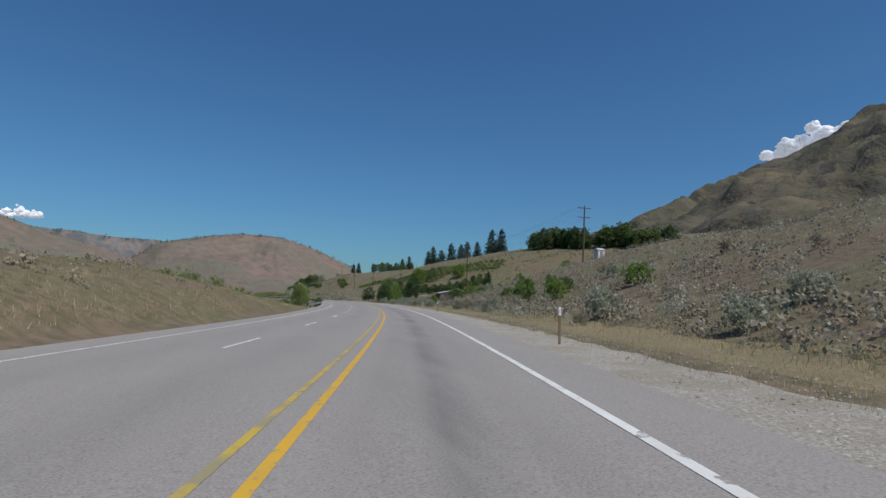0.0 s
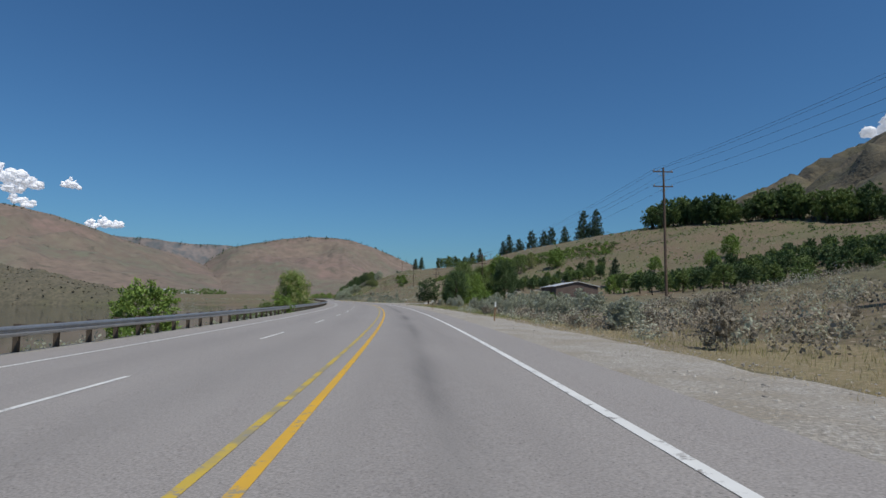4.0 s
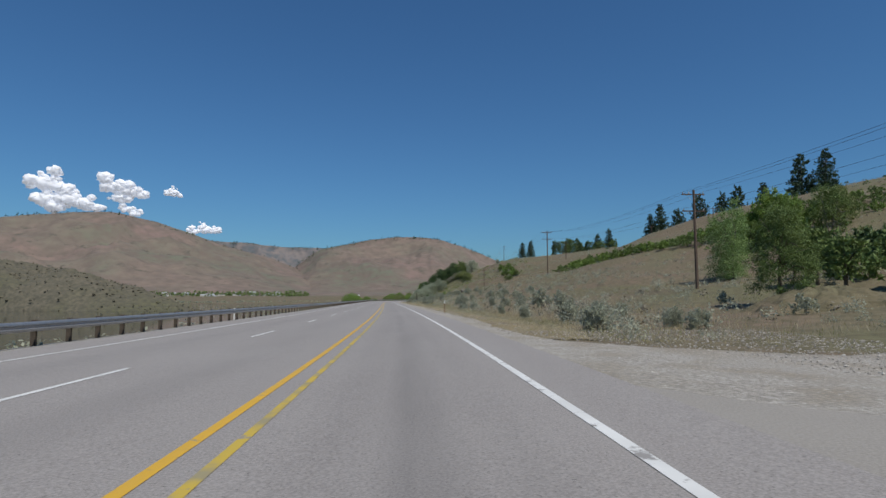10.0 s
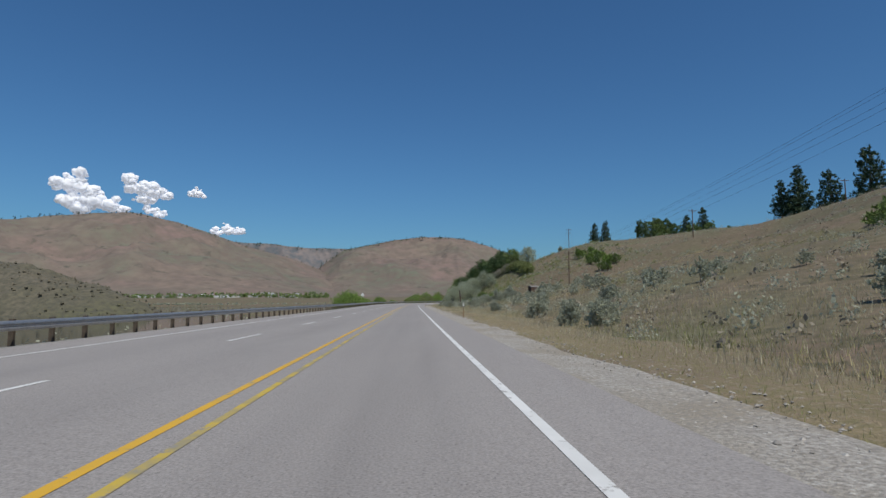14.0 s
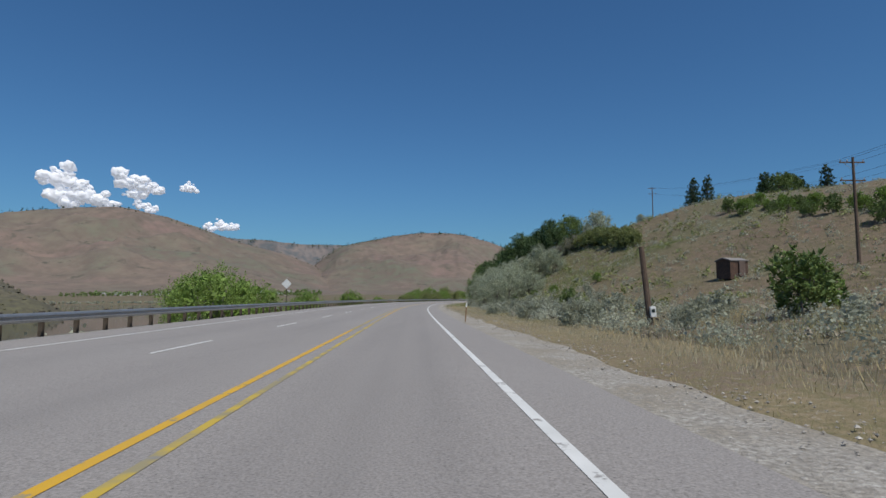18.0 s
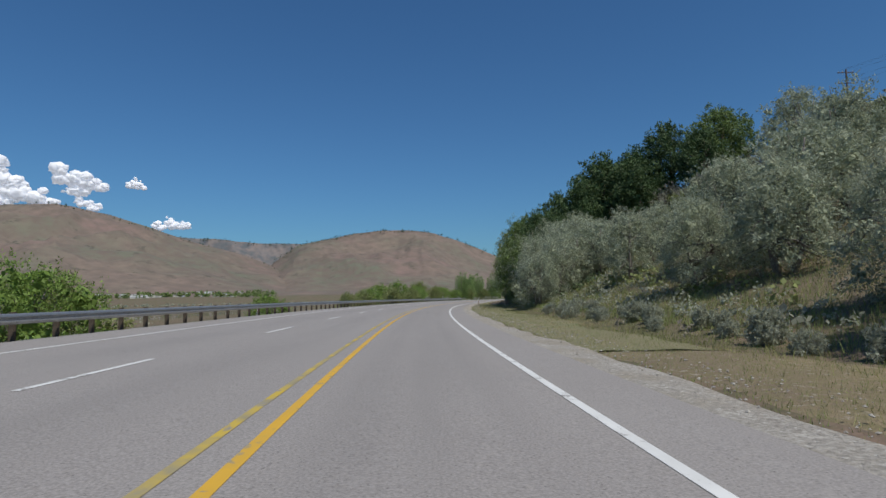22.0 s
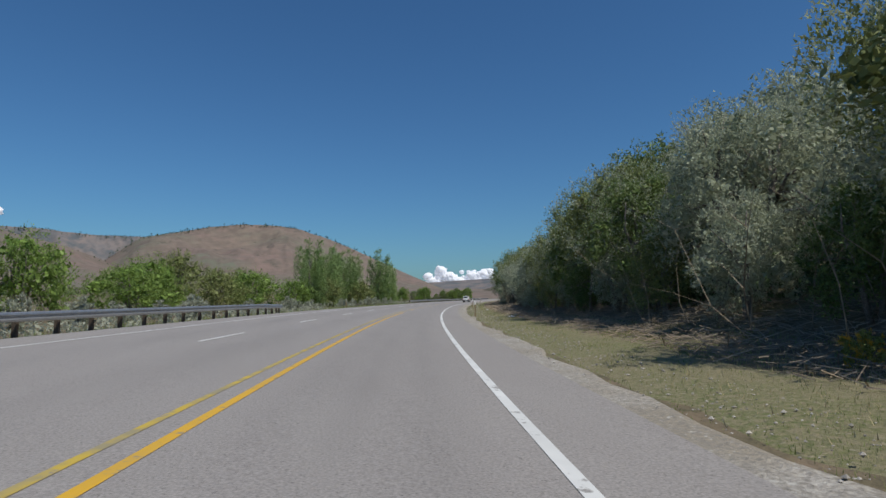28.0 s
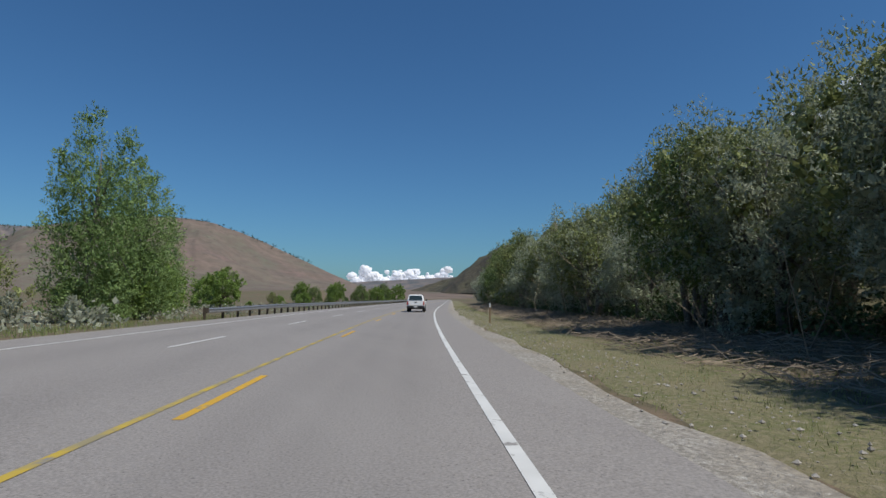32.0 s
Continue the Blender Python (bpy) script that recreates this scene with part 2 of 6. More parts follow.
barn_wall = material("barn_wall", (0.13, 0.095, 0.085), (0.17, 0.125, 0.11), 1.0, 0.85, fine=(0.09, 0.07, 0.06), fine_scale=6)
metal_roof = material("metal_roof", (0.66, 0.67, 0.68), (0.56, 0.57, 0.58), 0.5, 0.45, metal=0.2)
shed_wood = material("shed_wood", (0.10, 0.06, 0.045), (0.15, 0.09, 0.065), 2, 0.9, fine=(0.05, 0.035, 0.03), fine_scale=12)
brick_red = material("brick_red", (0.28, 0.10, 0.06), (0.22, 0.08, 0.05), 4, 0.9)
house_white = material("house_white", (0.62, 0.61, 0.58), (0.5, 0.48, 0.45), 0.5, 0.8)
roof_grey = material("roof_grey", (0.20, 0.19, 0.185), (0.26, 0.24, 0.23), 0.8, 0.85)
dirt_red = material("dirt_red", (0.16, 0.09, 0.06), (0.22, 0.14, 0.09), 0.8, 0.95, fine=(0.1, 0.07, 0.05), fine_scale=6, bump=0.1, bump_scale=4)

water_mat = bpy.data.materials.new("water_mat")
water_mat.use_nodes = True
wb = water_mat.node_tree.nodes["Principled BSDF"]
wb.inputs["Base Color"].default_value, wb.inputs["Roughness"].default_value = (0.03, 0.035, 0.03, 1), 0.06
wbp = water_mat.node_tree.nodes.new("ShaderNodeBump")
wbp.inputs["Strength"].default_value, wbp.inputs["Distance"].default_value = 0.25, 0.1
water_mat.node_tree.links.new(noise_node(water_mat.node_tree, 0.25, 3, 0.5, low=0, high=1, stretch=(1, 0.4, 1)), wbp.inputs["Height"])
water_mat.node_tree.links.new(wbp.outputs[0], wb.inputs["Normal"])

# ---- plan: the road's line, its bank, the slope of the land on both sides ----
ROAD_Y = np.arange(-80, 1041, 40.0)
ROAD_X = np.array([-18.83, -10.27, -1.03, 7.34, 13.89, 18.67, 21.9, 23.66, 24.04, 22.57, 19.71, 16.28, 12.68, 9.2, 5.72, 2.36, -0.64, -2.45, -2.5, -0.14, 4.87, 11.82, 21.15, 33.1, 46.9, 62.35, 79.11, 95.96, 112.81])


def spline(xs, ys):
    """Natural cubic spline through evenly spaced knots, straight beyond its ends."""
    n, h = len(xs), xs[1] - xs[0]
    a = np.eye(n)
    b = np.zeros(n)
    for i in range(1, n - 1):
        a[i, i - 1:i + 2] = (1, 4, 1)
        b[i] = 6 * (ys[i + 1] - 2 * ys[i] + ys[i - 1]) / h ** 2
    m = np.linalg.solve(a, b)

    def f(x):
        x = np.asarray(x, float)
        c = np.clip(x, xs[0], xs[-1])
        i = np.clip(((c - xs[0]) / h).astype(int), 0, n - 2)
        u, w = (xs[i + 1] - c) / h, (c - xs[i]) / h
        v = u * ys[i] + w * ys[i + 1] + ((u ** 3 - u) * m[i] + (w ** 3 - w) * m[i + 1]) * h * h / 6
        k0 = (ys[1] - ys[0]) / h
        k1 = (ys[-1] - ys[-2]) / h
        return v + np.minimum(x - xs[0], 0) * k0 + np.maximum(x - xs[-1], 0) * k1
    return f


road_x = spline(ROAD_Y, ROAD_X)


def heading(y):
    return np.arctan2(road_x(np.asarray(y) + 1.0) - road_x(np.asarray(y) - 1.0), 2.0)


def bank(y):
    return np.interp(y, [0, 135, 245, 356, 492, 570, 649, 756, 808, 859], [0.027, 0.027, 0.016, 0.008, -0.006, -0.023, -0.028, -0.022, -0.015, -0.004])


def at(y, d):
    """The point d metres to the right of the yellow line at station y."""
    h = heading(y)
    return road_x(y) + d * np.cos(h), y - d * np.sin(h)


def road_z(y, d):
    return bank(y) * (np.asarray(d) - 1.5)


RIGHT_D = np.array([6.2, 11, 17, 27, 43, 76, 119, 184, 270, 430, 900])
RIGHT = [  # station, heights at those distances
    (-90, 0.0, 0.3, 2.0, 5.4, 10.8, 16, 21, 30, 54, 97, 120),
    (54, 0.0, 0.3, 2.0, 5.4, 10.8, 16, 21, 30, 54, 97, 120),
    (97, 0.0, 0.2, 1.9, 5.3, 11.0, 16, 21, 32, 59, 100, 120),
    (140, -0.1, -0.2, 0.2, 1.6, 5.4, 11, 18, 32, 59, 100, 120),
    (183, -0.1, -0.3, -0.3, 0.0, 0.9, 4, 14, 30, 52, 86, 115),
    (232, -0.1, -0.3, -0.3, 0.0, 1.0, 3.2, 11, 27, 45, 75, 110),
    (281, -0.1, -0.2, -0.2, 0.3, 1.0, 2.8, 10, 26, 43, 65, 100),
    (335, -0.1, -0.2, 0.3, 1.2, 3.0, 5.9, 14, 30, 45, 65, 95),
    (378, -0.1, 0.0, 0.9, 2.4, 4.8, 9.7, 21, 39, 54, 70, 90),
    (432, -0.1, 0.2, 1.6, 3.8, 7.3, 14, 28, 45, 60, 75, 90),
    (486, -0.2, 0.1, 1.2, 3.2, 7.0, 16, 32, 46, 60, 72, 90),
    (540, -0.2, -0.3, -0.2, 0.5, 2.2, 10, 28, 42, 58, 70, 90),
    (594, -0.2, -0.3, 0.3, 2.7, 9.5, 20, 27, 36, 56, 70, 90),
    (648, -0.2, -0.2, 1.6, 6.5, 16, 27, 31.5, 39, 55, 70, 90),
    (691, -0.2, 0.0, 2.7, 8.6, 18, 29, 34, 42, 55, 70, 90),
    (756, -0.2, 0.0, 2.1, 6.5, 14, 23, 31, 42, 55, 70, 90),
    (820, -0.2, -0.2, 0.6, 3.2, 8.6, 17, 26, 38, 52, 65, 85),
    (900, -0.2, -0.2, 0.3, 1.2, 3.5, 8, 12, 18, 24, 30, 40),
    (1200, -0.2, -0.2, 0.2, 0.5, 1, 2, 4, 8, 12, 16, 20)]
LEFT_D = np.array([9.9, 11, 15, 21, 32, 48, 86, 216])
LEFT = [
    (-90, -0.3, 0.3, 2.3, 3.7, 3.6, 0.5, -6, -10),
    (50, -0.3, 0.3, 2.2, 3.5, 3.3, 0.3, -6, -10),
    (80, -0.3, -0.1, 0.9, 1.4, 0.8, -2, -8, -10),
    (110, -0.3, -0.7, -2, -4.3, -7, -9, -10, -10),
    (560, -0.3, -0.6, -2, -4.3, -7, -9, -10, -10),
    (740, 0.1, -0.3, -1, -1.8, -3, -6, -9, -10),
    (800, 0.0, 0.0, -0.2, -0.3, -0.6, -1.6, -4, -10),
    (1200, -0.1, -0.1, -0.2, -0.3, -0.5, -1.0, -2, -8)]


def table(rows, cols, y, d):
    ys = np.array([r[0] for r in rows], float)
    h = np.array([r[1:] for r in rows], float)
    i = np.clip(np.searchsorted(ys, y) - 1, 0, len(ys) - 2)
    w = np.clip((y - ys[i]) / (ys[i + 1] - ys[i]), 0, 1)
    w = w * w * (3 - 2 * w)
    j = np.clip(np.searchsorted(cols, d) - 1, 0, len(cols) - 2)
    v = np.clip((d - cols[j]) / (cols[j + 1] - cols[j]), 0, 1)
    return (h[i, j] * (1 - v) + h[i, j + 1] * v) * (1 - w) + (h[i + 1, j] * (1 - v) + h[i + 1, j + 1] * v) * w


def waves(x, y, size, seed):
    """Cheap smooth unevenness of about that size, from -1 to 1."""
    r = np.random.RandomState(seed)
    v = np.zeros(np.broadcast(x, y).shape)
    for k in range(7):
        a, p, s = r.uniform(0, 6.28), r.uniform(0, 6.28), size * r.uniform(0.6, 1.7)
        v = v + np.sin((x * math.cos(a) + y * math.sin(a)) * 6.28 / s + p)
    return v / 4


def ground_z(x, y):
    x, y = np.asarray(x, float), np.asarray(y, float)
    yc = np.clip(y, -300, 1600)
    d = (x - road_x(yc)) * np.cos(heading(yc))
    z = np.where(d > 0, table(RIGHT, RIGHT_D, y, d), table(LEFT, LEFT_D, y, -d))
    far = np.clip((np.abs(d) - 12) / 30, 0, 1)
    z = z + far * (0.35 * waves(x, y, 9, 1) + 0.9 * waves(x, y, 37, 2) * np.clip(far * 2 - 1, 0, 1))
    rz = road_z(yc, np.clip(d, -9.6, 6.2)) - 0.14
    # verge: from the road's edge into the land
    k = np.clip(np.where(d > 0, (d - 5.0) / 2.5, (-d - 9.3) / 2.0), 0, 1)
    z = np.where((d > -9.3) & (d < 5.0), rz, rz * (1 - k) + z * k)
    # the far shore and the rocky point across the water
    shore = np.clip((y - 1430 + 0.10 * (x + 560)) / 260, 0, 1)
    z = np.where(d < -150, z + shore * (17 + 3 * waves(x, y, 160, 5)), z)
    # lowland beyond the plan
    out = np.clip((y - 1500) / 900, 0, 1)
    z = np.where((d >= -150), z * (1 - out) + 6 * out, z)
    return z


# ---- building helpers ----
def mesh_of(name, verts, faces, mat=None, smooth=False):
    me = bpy.data.meshes.new(name)
    me.from_pydata([tuple(v) for v in verts] if not isinstance(verts, np.ndarray) else verts.tolist(), [], faces if isinstance(faces, list) else faces.tolist())
    if mat:
        me.materials.append(mat)
    if smooth:
        me.polygons.foreach_set("use_smooth", [True] * len(me.polygons))
    me.update()
    return me


def part(name, data, mat, parent, label=""):
    """Links a bmesh or a mesh as one object under a thing."""
    if isinstance(data, bmesh.types.BMesh):
        me = bpy.data.meshes.new(name)
        data.to_mesh(me)
        data.free()
    else:
        me = data
    if mat and not me.materials:
        me.materials.append(mat)
    ob = new(name, me)
    ob.parent = parent
    return tagged(ob, label)


def thing(name, label, category, group="", kind="", m=None):
    ob = new(name)
    if m is not None:
        ob.matrix_world = m
    return tagged(ob, label, category, group, kind)


def box(bm, size, centre, bevel=0.0, rot=None):
    r = bmesh.ops.create_cube(bm, size=1.0)
    vs = r["verts"]
    m = Matrix.Translation(centre) @ (rot or Matrix()) @ Matrix.Diagonal((*size, 1))
    bmesh.ops.transform(bm, matrix=m, verts=vs)
    if bevel:
        es = list({e for v in vs for e in v.link_edges})
        bmesh.ops.bevel(bm, geom=es, offset=bevel, segments=2, affect="EDGES", profile=0.5)
    return bm


def tube(path, radii, sides=7):
    """A tapered tube along points: vertices and faces."""
    vs, fs = [], []
    path = [Vector(p) for p in path]
    for i, p in enumerate(path):
        dirv = (path[min(i + 1, len(path) - 1)] - path[max(i - 1, 0)]).normalized()
        a = dirv.orthogonal().normalized()
        b = dirv.cross(a)
        for k in range(sides):
            t = 6.2832 * k / sides
            vs.append(p + (a * math.cos(t) + b * math.sin(t)) * radii[i])
    for i in range(len(path) - 1):
        for k in range(sides):
            q = (k + 1) % sides
            fs.append((i * sides + k, i * sides + q, (i + 1) * sides + q, (i + 1) * sides + k))
    fs.append(tuple(range(sides))[::-1])
    fs.append(tuple((len(path) - 1) * sides + k for k in range(sides)))
    return vs, fs


def tubes(list_of):
    vs, fs = [], []
    for path, radii, sides in list_of:
        v, f = tube(path, radii, sides)
        o = len(vs)
        vs += v
        fs += [tuple(i + o for i in q) for q in f]
    return vs, fs


# ---- ground sheet ----
def growing(a, b, step, rate):
    out = [a]
    while out[-1] < b:
        out.append(out[-1] + step)
        step *= rate
    return out


dl = [-v for v in growing(9.3, 5200, 1.2, 1.055)][::-1]
dr = growing(5.0, 5200, 0.9, 1.055)
dcol = np.array(dl + [-5, -1.5, 1.5] + dr)
yrow = np.array([-v for v in growing(60, 4800, 5, 1.18)][::-1] + list(np.arange(-57, 1000, 3.0)) + growing(1000, 4900, 4, 1.045))
yc = np.clip(yrow, -300, 1600)
X = road_x(yc)[:, None] + dcol[None, :] / np.cos(heading(yc))[:, None]
Y = np.repeat(yrow[:, None], len(dcol), 1)
Z = ground_z(X, Y)
nr, nc = X.shape
ids = np.arange(nr * nc).reshape(nr, nc)
quads = np.stack([ids[:-1, :-1], ids[:-1, 1:], ids[1:, 1:], ids[1:, :-1]], -1).reshape(-1, 4)
ground = new("ground", mesh_of("ground", np.stack([X, Y, Z], -1).reshape(-1, 3), quads, soil, True))
tagged(ground, "dry brown and olive grassland rising to a bench", "ground", kind="structure")

# lake
wv = [(-4800, -400, -7.6), (4, 60, -7.6), (-4, 640, -7.6), (60, 900, -7.6), (60, 2300, -7.6), (-4800, 2300, -7.6)]
water = tagged(new("water", mesh_of("water", wv, [tuple(range(6))], water_mat)), "still dark lake with mirrored banks", "lake", kind="structure")


# ---- road surface and its markings ----
def strip(d0, d1, y0, y1, lift, step=4.0, nd=1):
    ys = np.linspace(y0, y1, max(2, int((y1 - y0) / step) + 1))
    vs, fs = [], []
    for yy in ys:
        for k in range(nd + 1):
            d = d0 + (d1 - d0) * k / nd
            x, y = at(yy, d)
            vs.append((x, y, float(road_z(yy, d)) + lift))
    for i in range(len(ys) - 1):
        for k in range(nd):
            a = i * (nd + 1) + k
            fs.append((a, a + 1, a + nd + 2, a + nd + 1))
    return vs, fs


def merge(list_of):
    vs, fs = [], []
    for v, f in list_of:
        o = len(vs)
        vs += v
        fs += [tuple(i + o for i in q) for q in f]
    return vs, fs


Y0, Y1 = -75.0, 1500.0
rv, rf = strip(-9.6, 4.8, Y0, Y1, 0.0, 3.0, 48)
rmesh = mesh_of("road", rv, rf, asphalt, True)
wear = rmesh.attributes.new("wear", "FLOAT", "POINT")
wd = np.tile(np.linspace(-9.6, 4.8, 49), len(rv) // 49)
wy = np.repeat(np.linspace(Y0, Y1, len(rv) // 49), 49)
drip = np.exp(-((wd - 1.55 - 0.1 * np.sin(wy / 31)) / 0.30) ** 2) * np.interp(wy, [-80, 200, 330, 420], [0.95, 0.75, 0.45, 0.25])
wheel = 0.22 * (np.exp(-((wd - 0.75) / 0.35) ** 2) + np.exp(-((wd - 2.4) / 0.35) ** 2) + np.exp(-((wd + 2.3) / 0.8) ** 2) + np.exp(-((wd + 5.6) / 0.8) ** 2))
wear.data.foreach_set("value", (drip + wheel).astype(np.float32))
road = tagged(new("road", rmesh), "weathered grey three-lane asphalt highway", "road", kind="structure")
an = asphalt.node_tree
at_node = an.nodes.new("ShaderNodeAttribute")
at_node.attribute_name = "wear"
wm = an.nodes.new("ShaderNodeMath")
wm.operation = "MULTIPLY"
an.links.new(at_node.outputs["Fac"], wm.inputs[0])
an.links.new(noise_node(an, 0.6, 4, 0.6, stretch=(1, 0.12, 1), low=0.25, high=0.7), wm.inputs[1])
base_in = an.nodes["Principled BSDF"].inputs["Base Color"]
old = base_in.links[0].from_socket
an.links.new(mix_node(an, old, (0.10, 0.096, 0.095), wm.outputs[0]), base_in)
mark = lambda name, lst, mat, label: tagged(new(name, mesh_of(name, *merge(lst), mat)), label, "road marking", kind="structure")
mark("edge_line", [strip(3.33, 3.47, Y0, Y1, 0.006)], white_paint, "solid white edge line, worn in places")
mark("far_edge_line", [strip(-7.76, -7.64, Y0, Y1, 0.006)], white_paint, "solid white edge line beside the guardrail")
mark("yellow_line", [strip(-0.10, 0.03, Y0, 238, 0.006), strip(-0.10, 0.03, 358, 377, 0.006), strip(-0.10, 0.03, 534, 806, 0.006)] + [strip(-0.10, 0.03, 814 + 12.8 * k, 817.4 + 12.8 * k, 0.006) for k in range(50)], yellow_paint, "yellow centre line, solid then broken")
mark("worn_yellow_line", [strip(-0.09, 0.02, 238, 358, 0.006), strip(-0.09, 0.02, 377, 534, 0.006)], worn_yellow, "chipped yellow centre line on the straight")
mark("second_yellow_line", [strip(-0.52, -0.41, Y0, 246, 0.006), strip(-0.52, -0.41, 357, 376, 0.006), strip(-0.52, -0.41, 516, 1500, 0.006)], worn_yellow, "second yellow centre line, chipped and cracked")
mark("second_solid_line", [strip(-0.53, -0.40, 246, 357, 0.006), strip(-0.53, -0.40, 376, 516, 0.006)], yellow_paint, "bright second yellow centre line on the straight")
DASH = np.interp(np.arange(-8, 110), [-8, 0, 7, 16, 22, 26, 32, 38, 42, 49, 57, 61, 110], [-68, 44.6, 143.3, 266.8, 348.6, 402.9, 480.9, 555.5, 604.8, 695.1, 798.1, 848.7, 1465])
mark("lane_dashes", [strip(-4.05, -3.93, float(v), float(v) + 4.1, 0.006) for v in DASH], white_paint, "broken white lane line")
mark("tick_mark", [strip(3.60, 4.25, 527.6, 527.75, 0.007, 0.1), strip(-8.5, -7.9, 527.6, 527.75, 0.007, 0.1)], white_paint, "short white tick painted across the shoulder")


# ---- gravel shoulders ----
def shoulder(name, edges, label, lift=0.0):
    """A strip of gravel; edges: rows of station, inner and outer distance, outer drop."""
    e = np.array(edges)
    vs, fs = [], []
    ys = np.arange(e[0, 0], e[-1, 0] + 0.1, 1.5)
    n = 6
    for yy in ys:
        a, b, dr = (np.interp(yy, e[:, 0], e[:, k]) for k in (1, 2, 3))
        b += 0.16 * math.sin(yy * 0.31) + 0.12 * math.sin(yy * 0.83 + 1) + 0.10 * math.sin(yy * 2.7)
        for k in range(n + 1):
            d = a + (b - a) * k / n
            x, y = at(yy, d)
            z0 = float(road_z(yy, a)) - 0.015
            z = z0 - dr * (k / n) ** 2 + 0.02 * math.sin(yy * 1.7 + k * 2.1) * (0 < k < n)
            if k == n:
                z -= 0.25
            vs.append((x, y, z + lift))
    for i in range(len(ys) - 1):
        for k in range(n):
            q = i * (n + 1) + k
            fs.append((q, q + 1, q + n + 2, q + n + 1))
    return tagged(new(name, mesh_of(name, vs, fs, gravel, True)), label, "gravel", kind="structure")


shoulder("gravel_shoulder", [(-75, 4.8, 8.6, 0.05), (170, 4.8, 8.3, 0.05), (247, 4.8, 8.6, 0.05)], "pale grey gravel shoulder with loose stones")
shoulder("gravel_shoulder", [(291, 4.8, 6.0, 0.05), (310, 4.8, 6.6, 0.06), (540, 4.8, 6.6, 0.06), (600, 4.8, 6.1, 0.06), (700, 4.8, 5.7, 0.05), (1300, 4.8, 5.8, 0.05)], "narrow gravel edge beside the pavement")
lv, lf = [], []
for yy in np.arange(-75, 1300, 2.0):
    for k, d in enumerate((-9.6, -10.4, -11.2)):
        x, y = at(yy, d)
        lv.append((x, y, float(road_z(yy, -9.6)) - 0.02 - 0.3 * (k == 2) - 0.03 * k))
for i in range(len(lv) // 3 - 1):
    for k in range(2):
        q = i * 3 + k
        lf.append((q + 1, q, q + 3, q + 4))
tagged(new("far_shoulder", mesh_of("far_shoulder", lv, lf, gravel, True)), "narrow gravel strip under the guardrail", "gravel", kind="structure")

# straw-coloured verge between the gravel and the slope
def verge(y0, y1, edges, label, mat):
    e = np.array(edges)
    vs, fs = [], []
    ys = np.arange(y0, y1 + 0.1, 1.5)
    n = 7
    for yy in ys:
        a, b = (np.interp(yy, e[:, 0], e[:, k]) for k in (1, 2))
        b += 0.6 * math.sin(yy * 0.21) + 0.4 * math.sin(yy * 0.57 + 1)
        for k in range(n + 1):
            x, y = at(yy, a + (b - a) * k / n)
            vs.append((x, y, float(ground_z(x, y)) + (0.035 if 0 < k < n else -0.05) + 0.02 * math.sin(yy * 2.3 + k * 1.9)))
    for i in range(len(ys) - 1):
        for k in range(n):
            q = i * (n + 1) + k
            fs.append((q, q + 1, q + n + 2, q + n + 1))
    return tagged(new("verge", mesh_of("verge", vs, fs, mat, True)), label, "verge", kind="structure")


verge(-75, 245, [(-75, 7.8, 11.5), (245, 7.6, 13.0)], "dry trampled straw verge beside the gravel", straw)
verge(292, 612, [(292, 5.9, 9.5), (420, 6.0, 9.8), (560, 6.0, 11.0), (612, 5.8, 10.4)], "dry straw verge fading into the slope", straw)
verge(612, 1200, [(612, 5.8, 10.4), (700, 5.5, 9.8), (1200, 5.5, 9.4)], "short green-brown grass verge before the thicket", turf)

# loose stones on the shoulder
rs = np.random.RandomState(3)


def stones(name, count, y0, y1, d0, d1, s0, s1, mat, label):
    base = np.array([(1, 0, 0), (-1, 0, 0), (0, 1, 0), (0, -1, 0), (0, 0, 1), (0, 0, -1)], float)
    tri = np.array([(0, 2, 4), (2, 1, 4), (1, 3, 4), (3, 0, 4), (2, 0, 5), (1, 2, 5), (3, 1, 5), (0, 3, 5)])
    yy = rs.uniform(y0, y1, count)
    dd = d0 + (d1 - d0) * rs.uniform(0, 1, count) ** 0.8
    x, y = at(yy, dd)
    s = s0 + (s1 - s0) * rs.uniform(0, 1, count) ** 3
    z = np.where(dd < 6.6, road_z(yy, 4.8) - 0.03, np.maximum(ground_z(x, y), road_z(yy, 4.8) - 0.06))
    v = base[None] * (s[:, None, None] * rs.uniform(0.6, 1.2, (count, 6, 1)) * np.array([1.2, 1, 0.7]))
    a = rs.uniform(0, 6.28, count)
    c, sn = np.cos(a)[:, None], np.sin(a)[:, None]
    v = np.stack([v[..., 0] * c - v[..., 1] * sn + x[:, None], v[..., 0] * sn + v[..., 1] * c + y[:, None], v[..., 2] + (z + s * 0.2)[:, None]], -1)
    f = tri[None] + (np.arange(count) * 6)[:, None, None]
    return tagged(new(name, mesh_of(name, v.reshape(-1, 3), f.reshape(-1, 3), mat)), label, "stones", kind="stuff")


stones("shoulder_stones", 18000, -5, 258, 4.9, 8.6, 0.012, 0.045, pebble, "loose grey stones strewn on the shoulder")
stones("verge_stones", 19000, 295, 930, 4.95, 7.4, 0.012, 0.042, pebble, "loose stones along the narrow verge")

stones("junction_stones", 5000, 282, 296, 5.0, 16, 0.012, 0.045, pebble, "pale loose stones beside the junction")


# ---- guardrail ----
def beam_profile():
    return [(-0.02, -0.155), (0.035, -0.12), (0.05, -0.07), (-0.01, -0.02), (-0.01, 0.02), (0.05, 0.07), (0.035, 0.12), (-0.02, 0.155)]


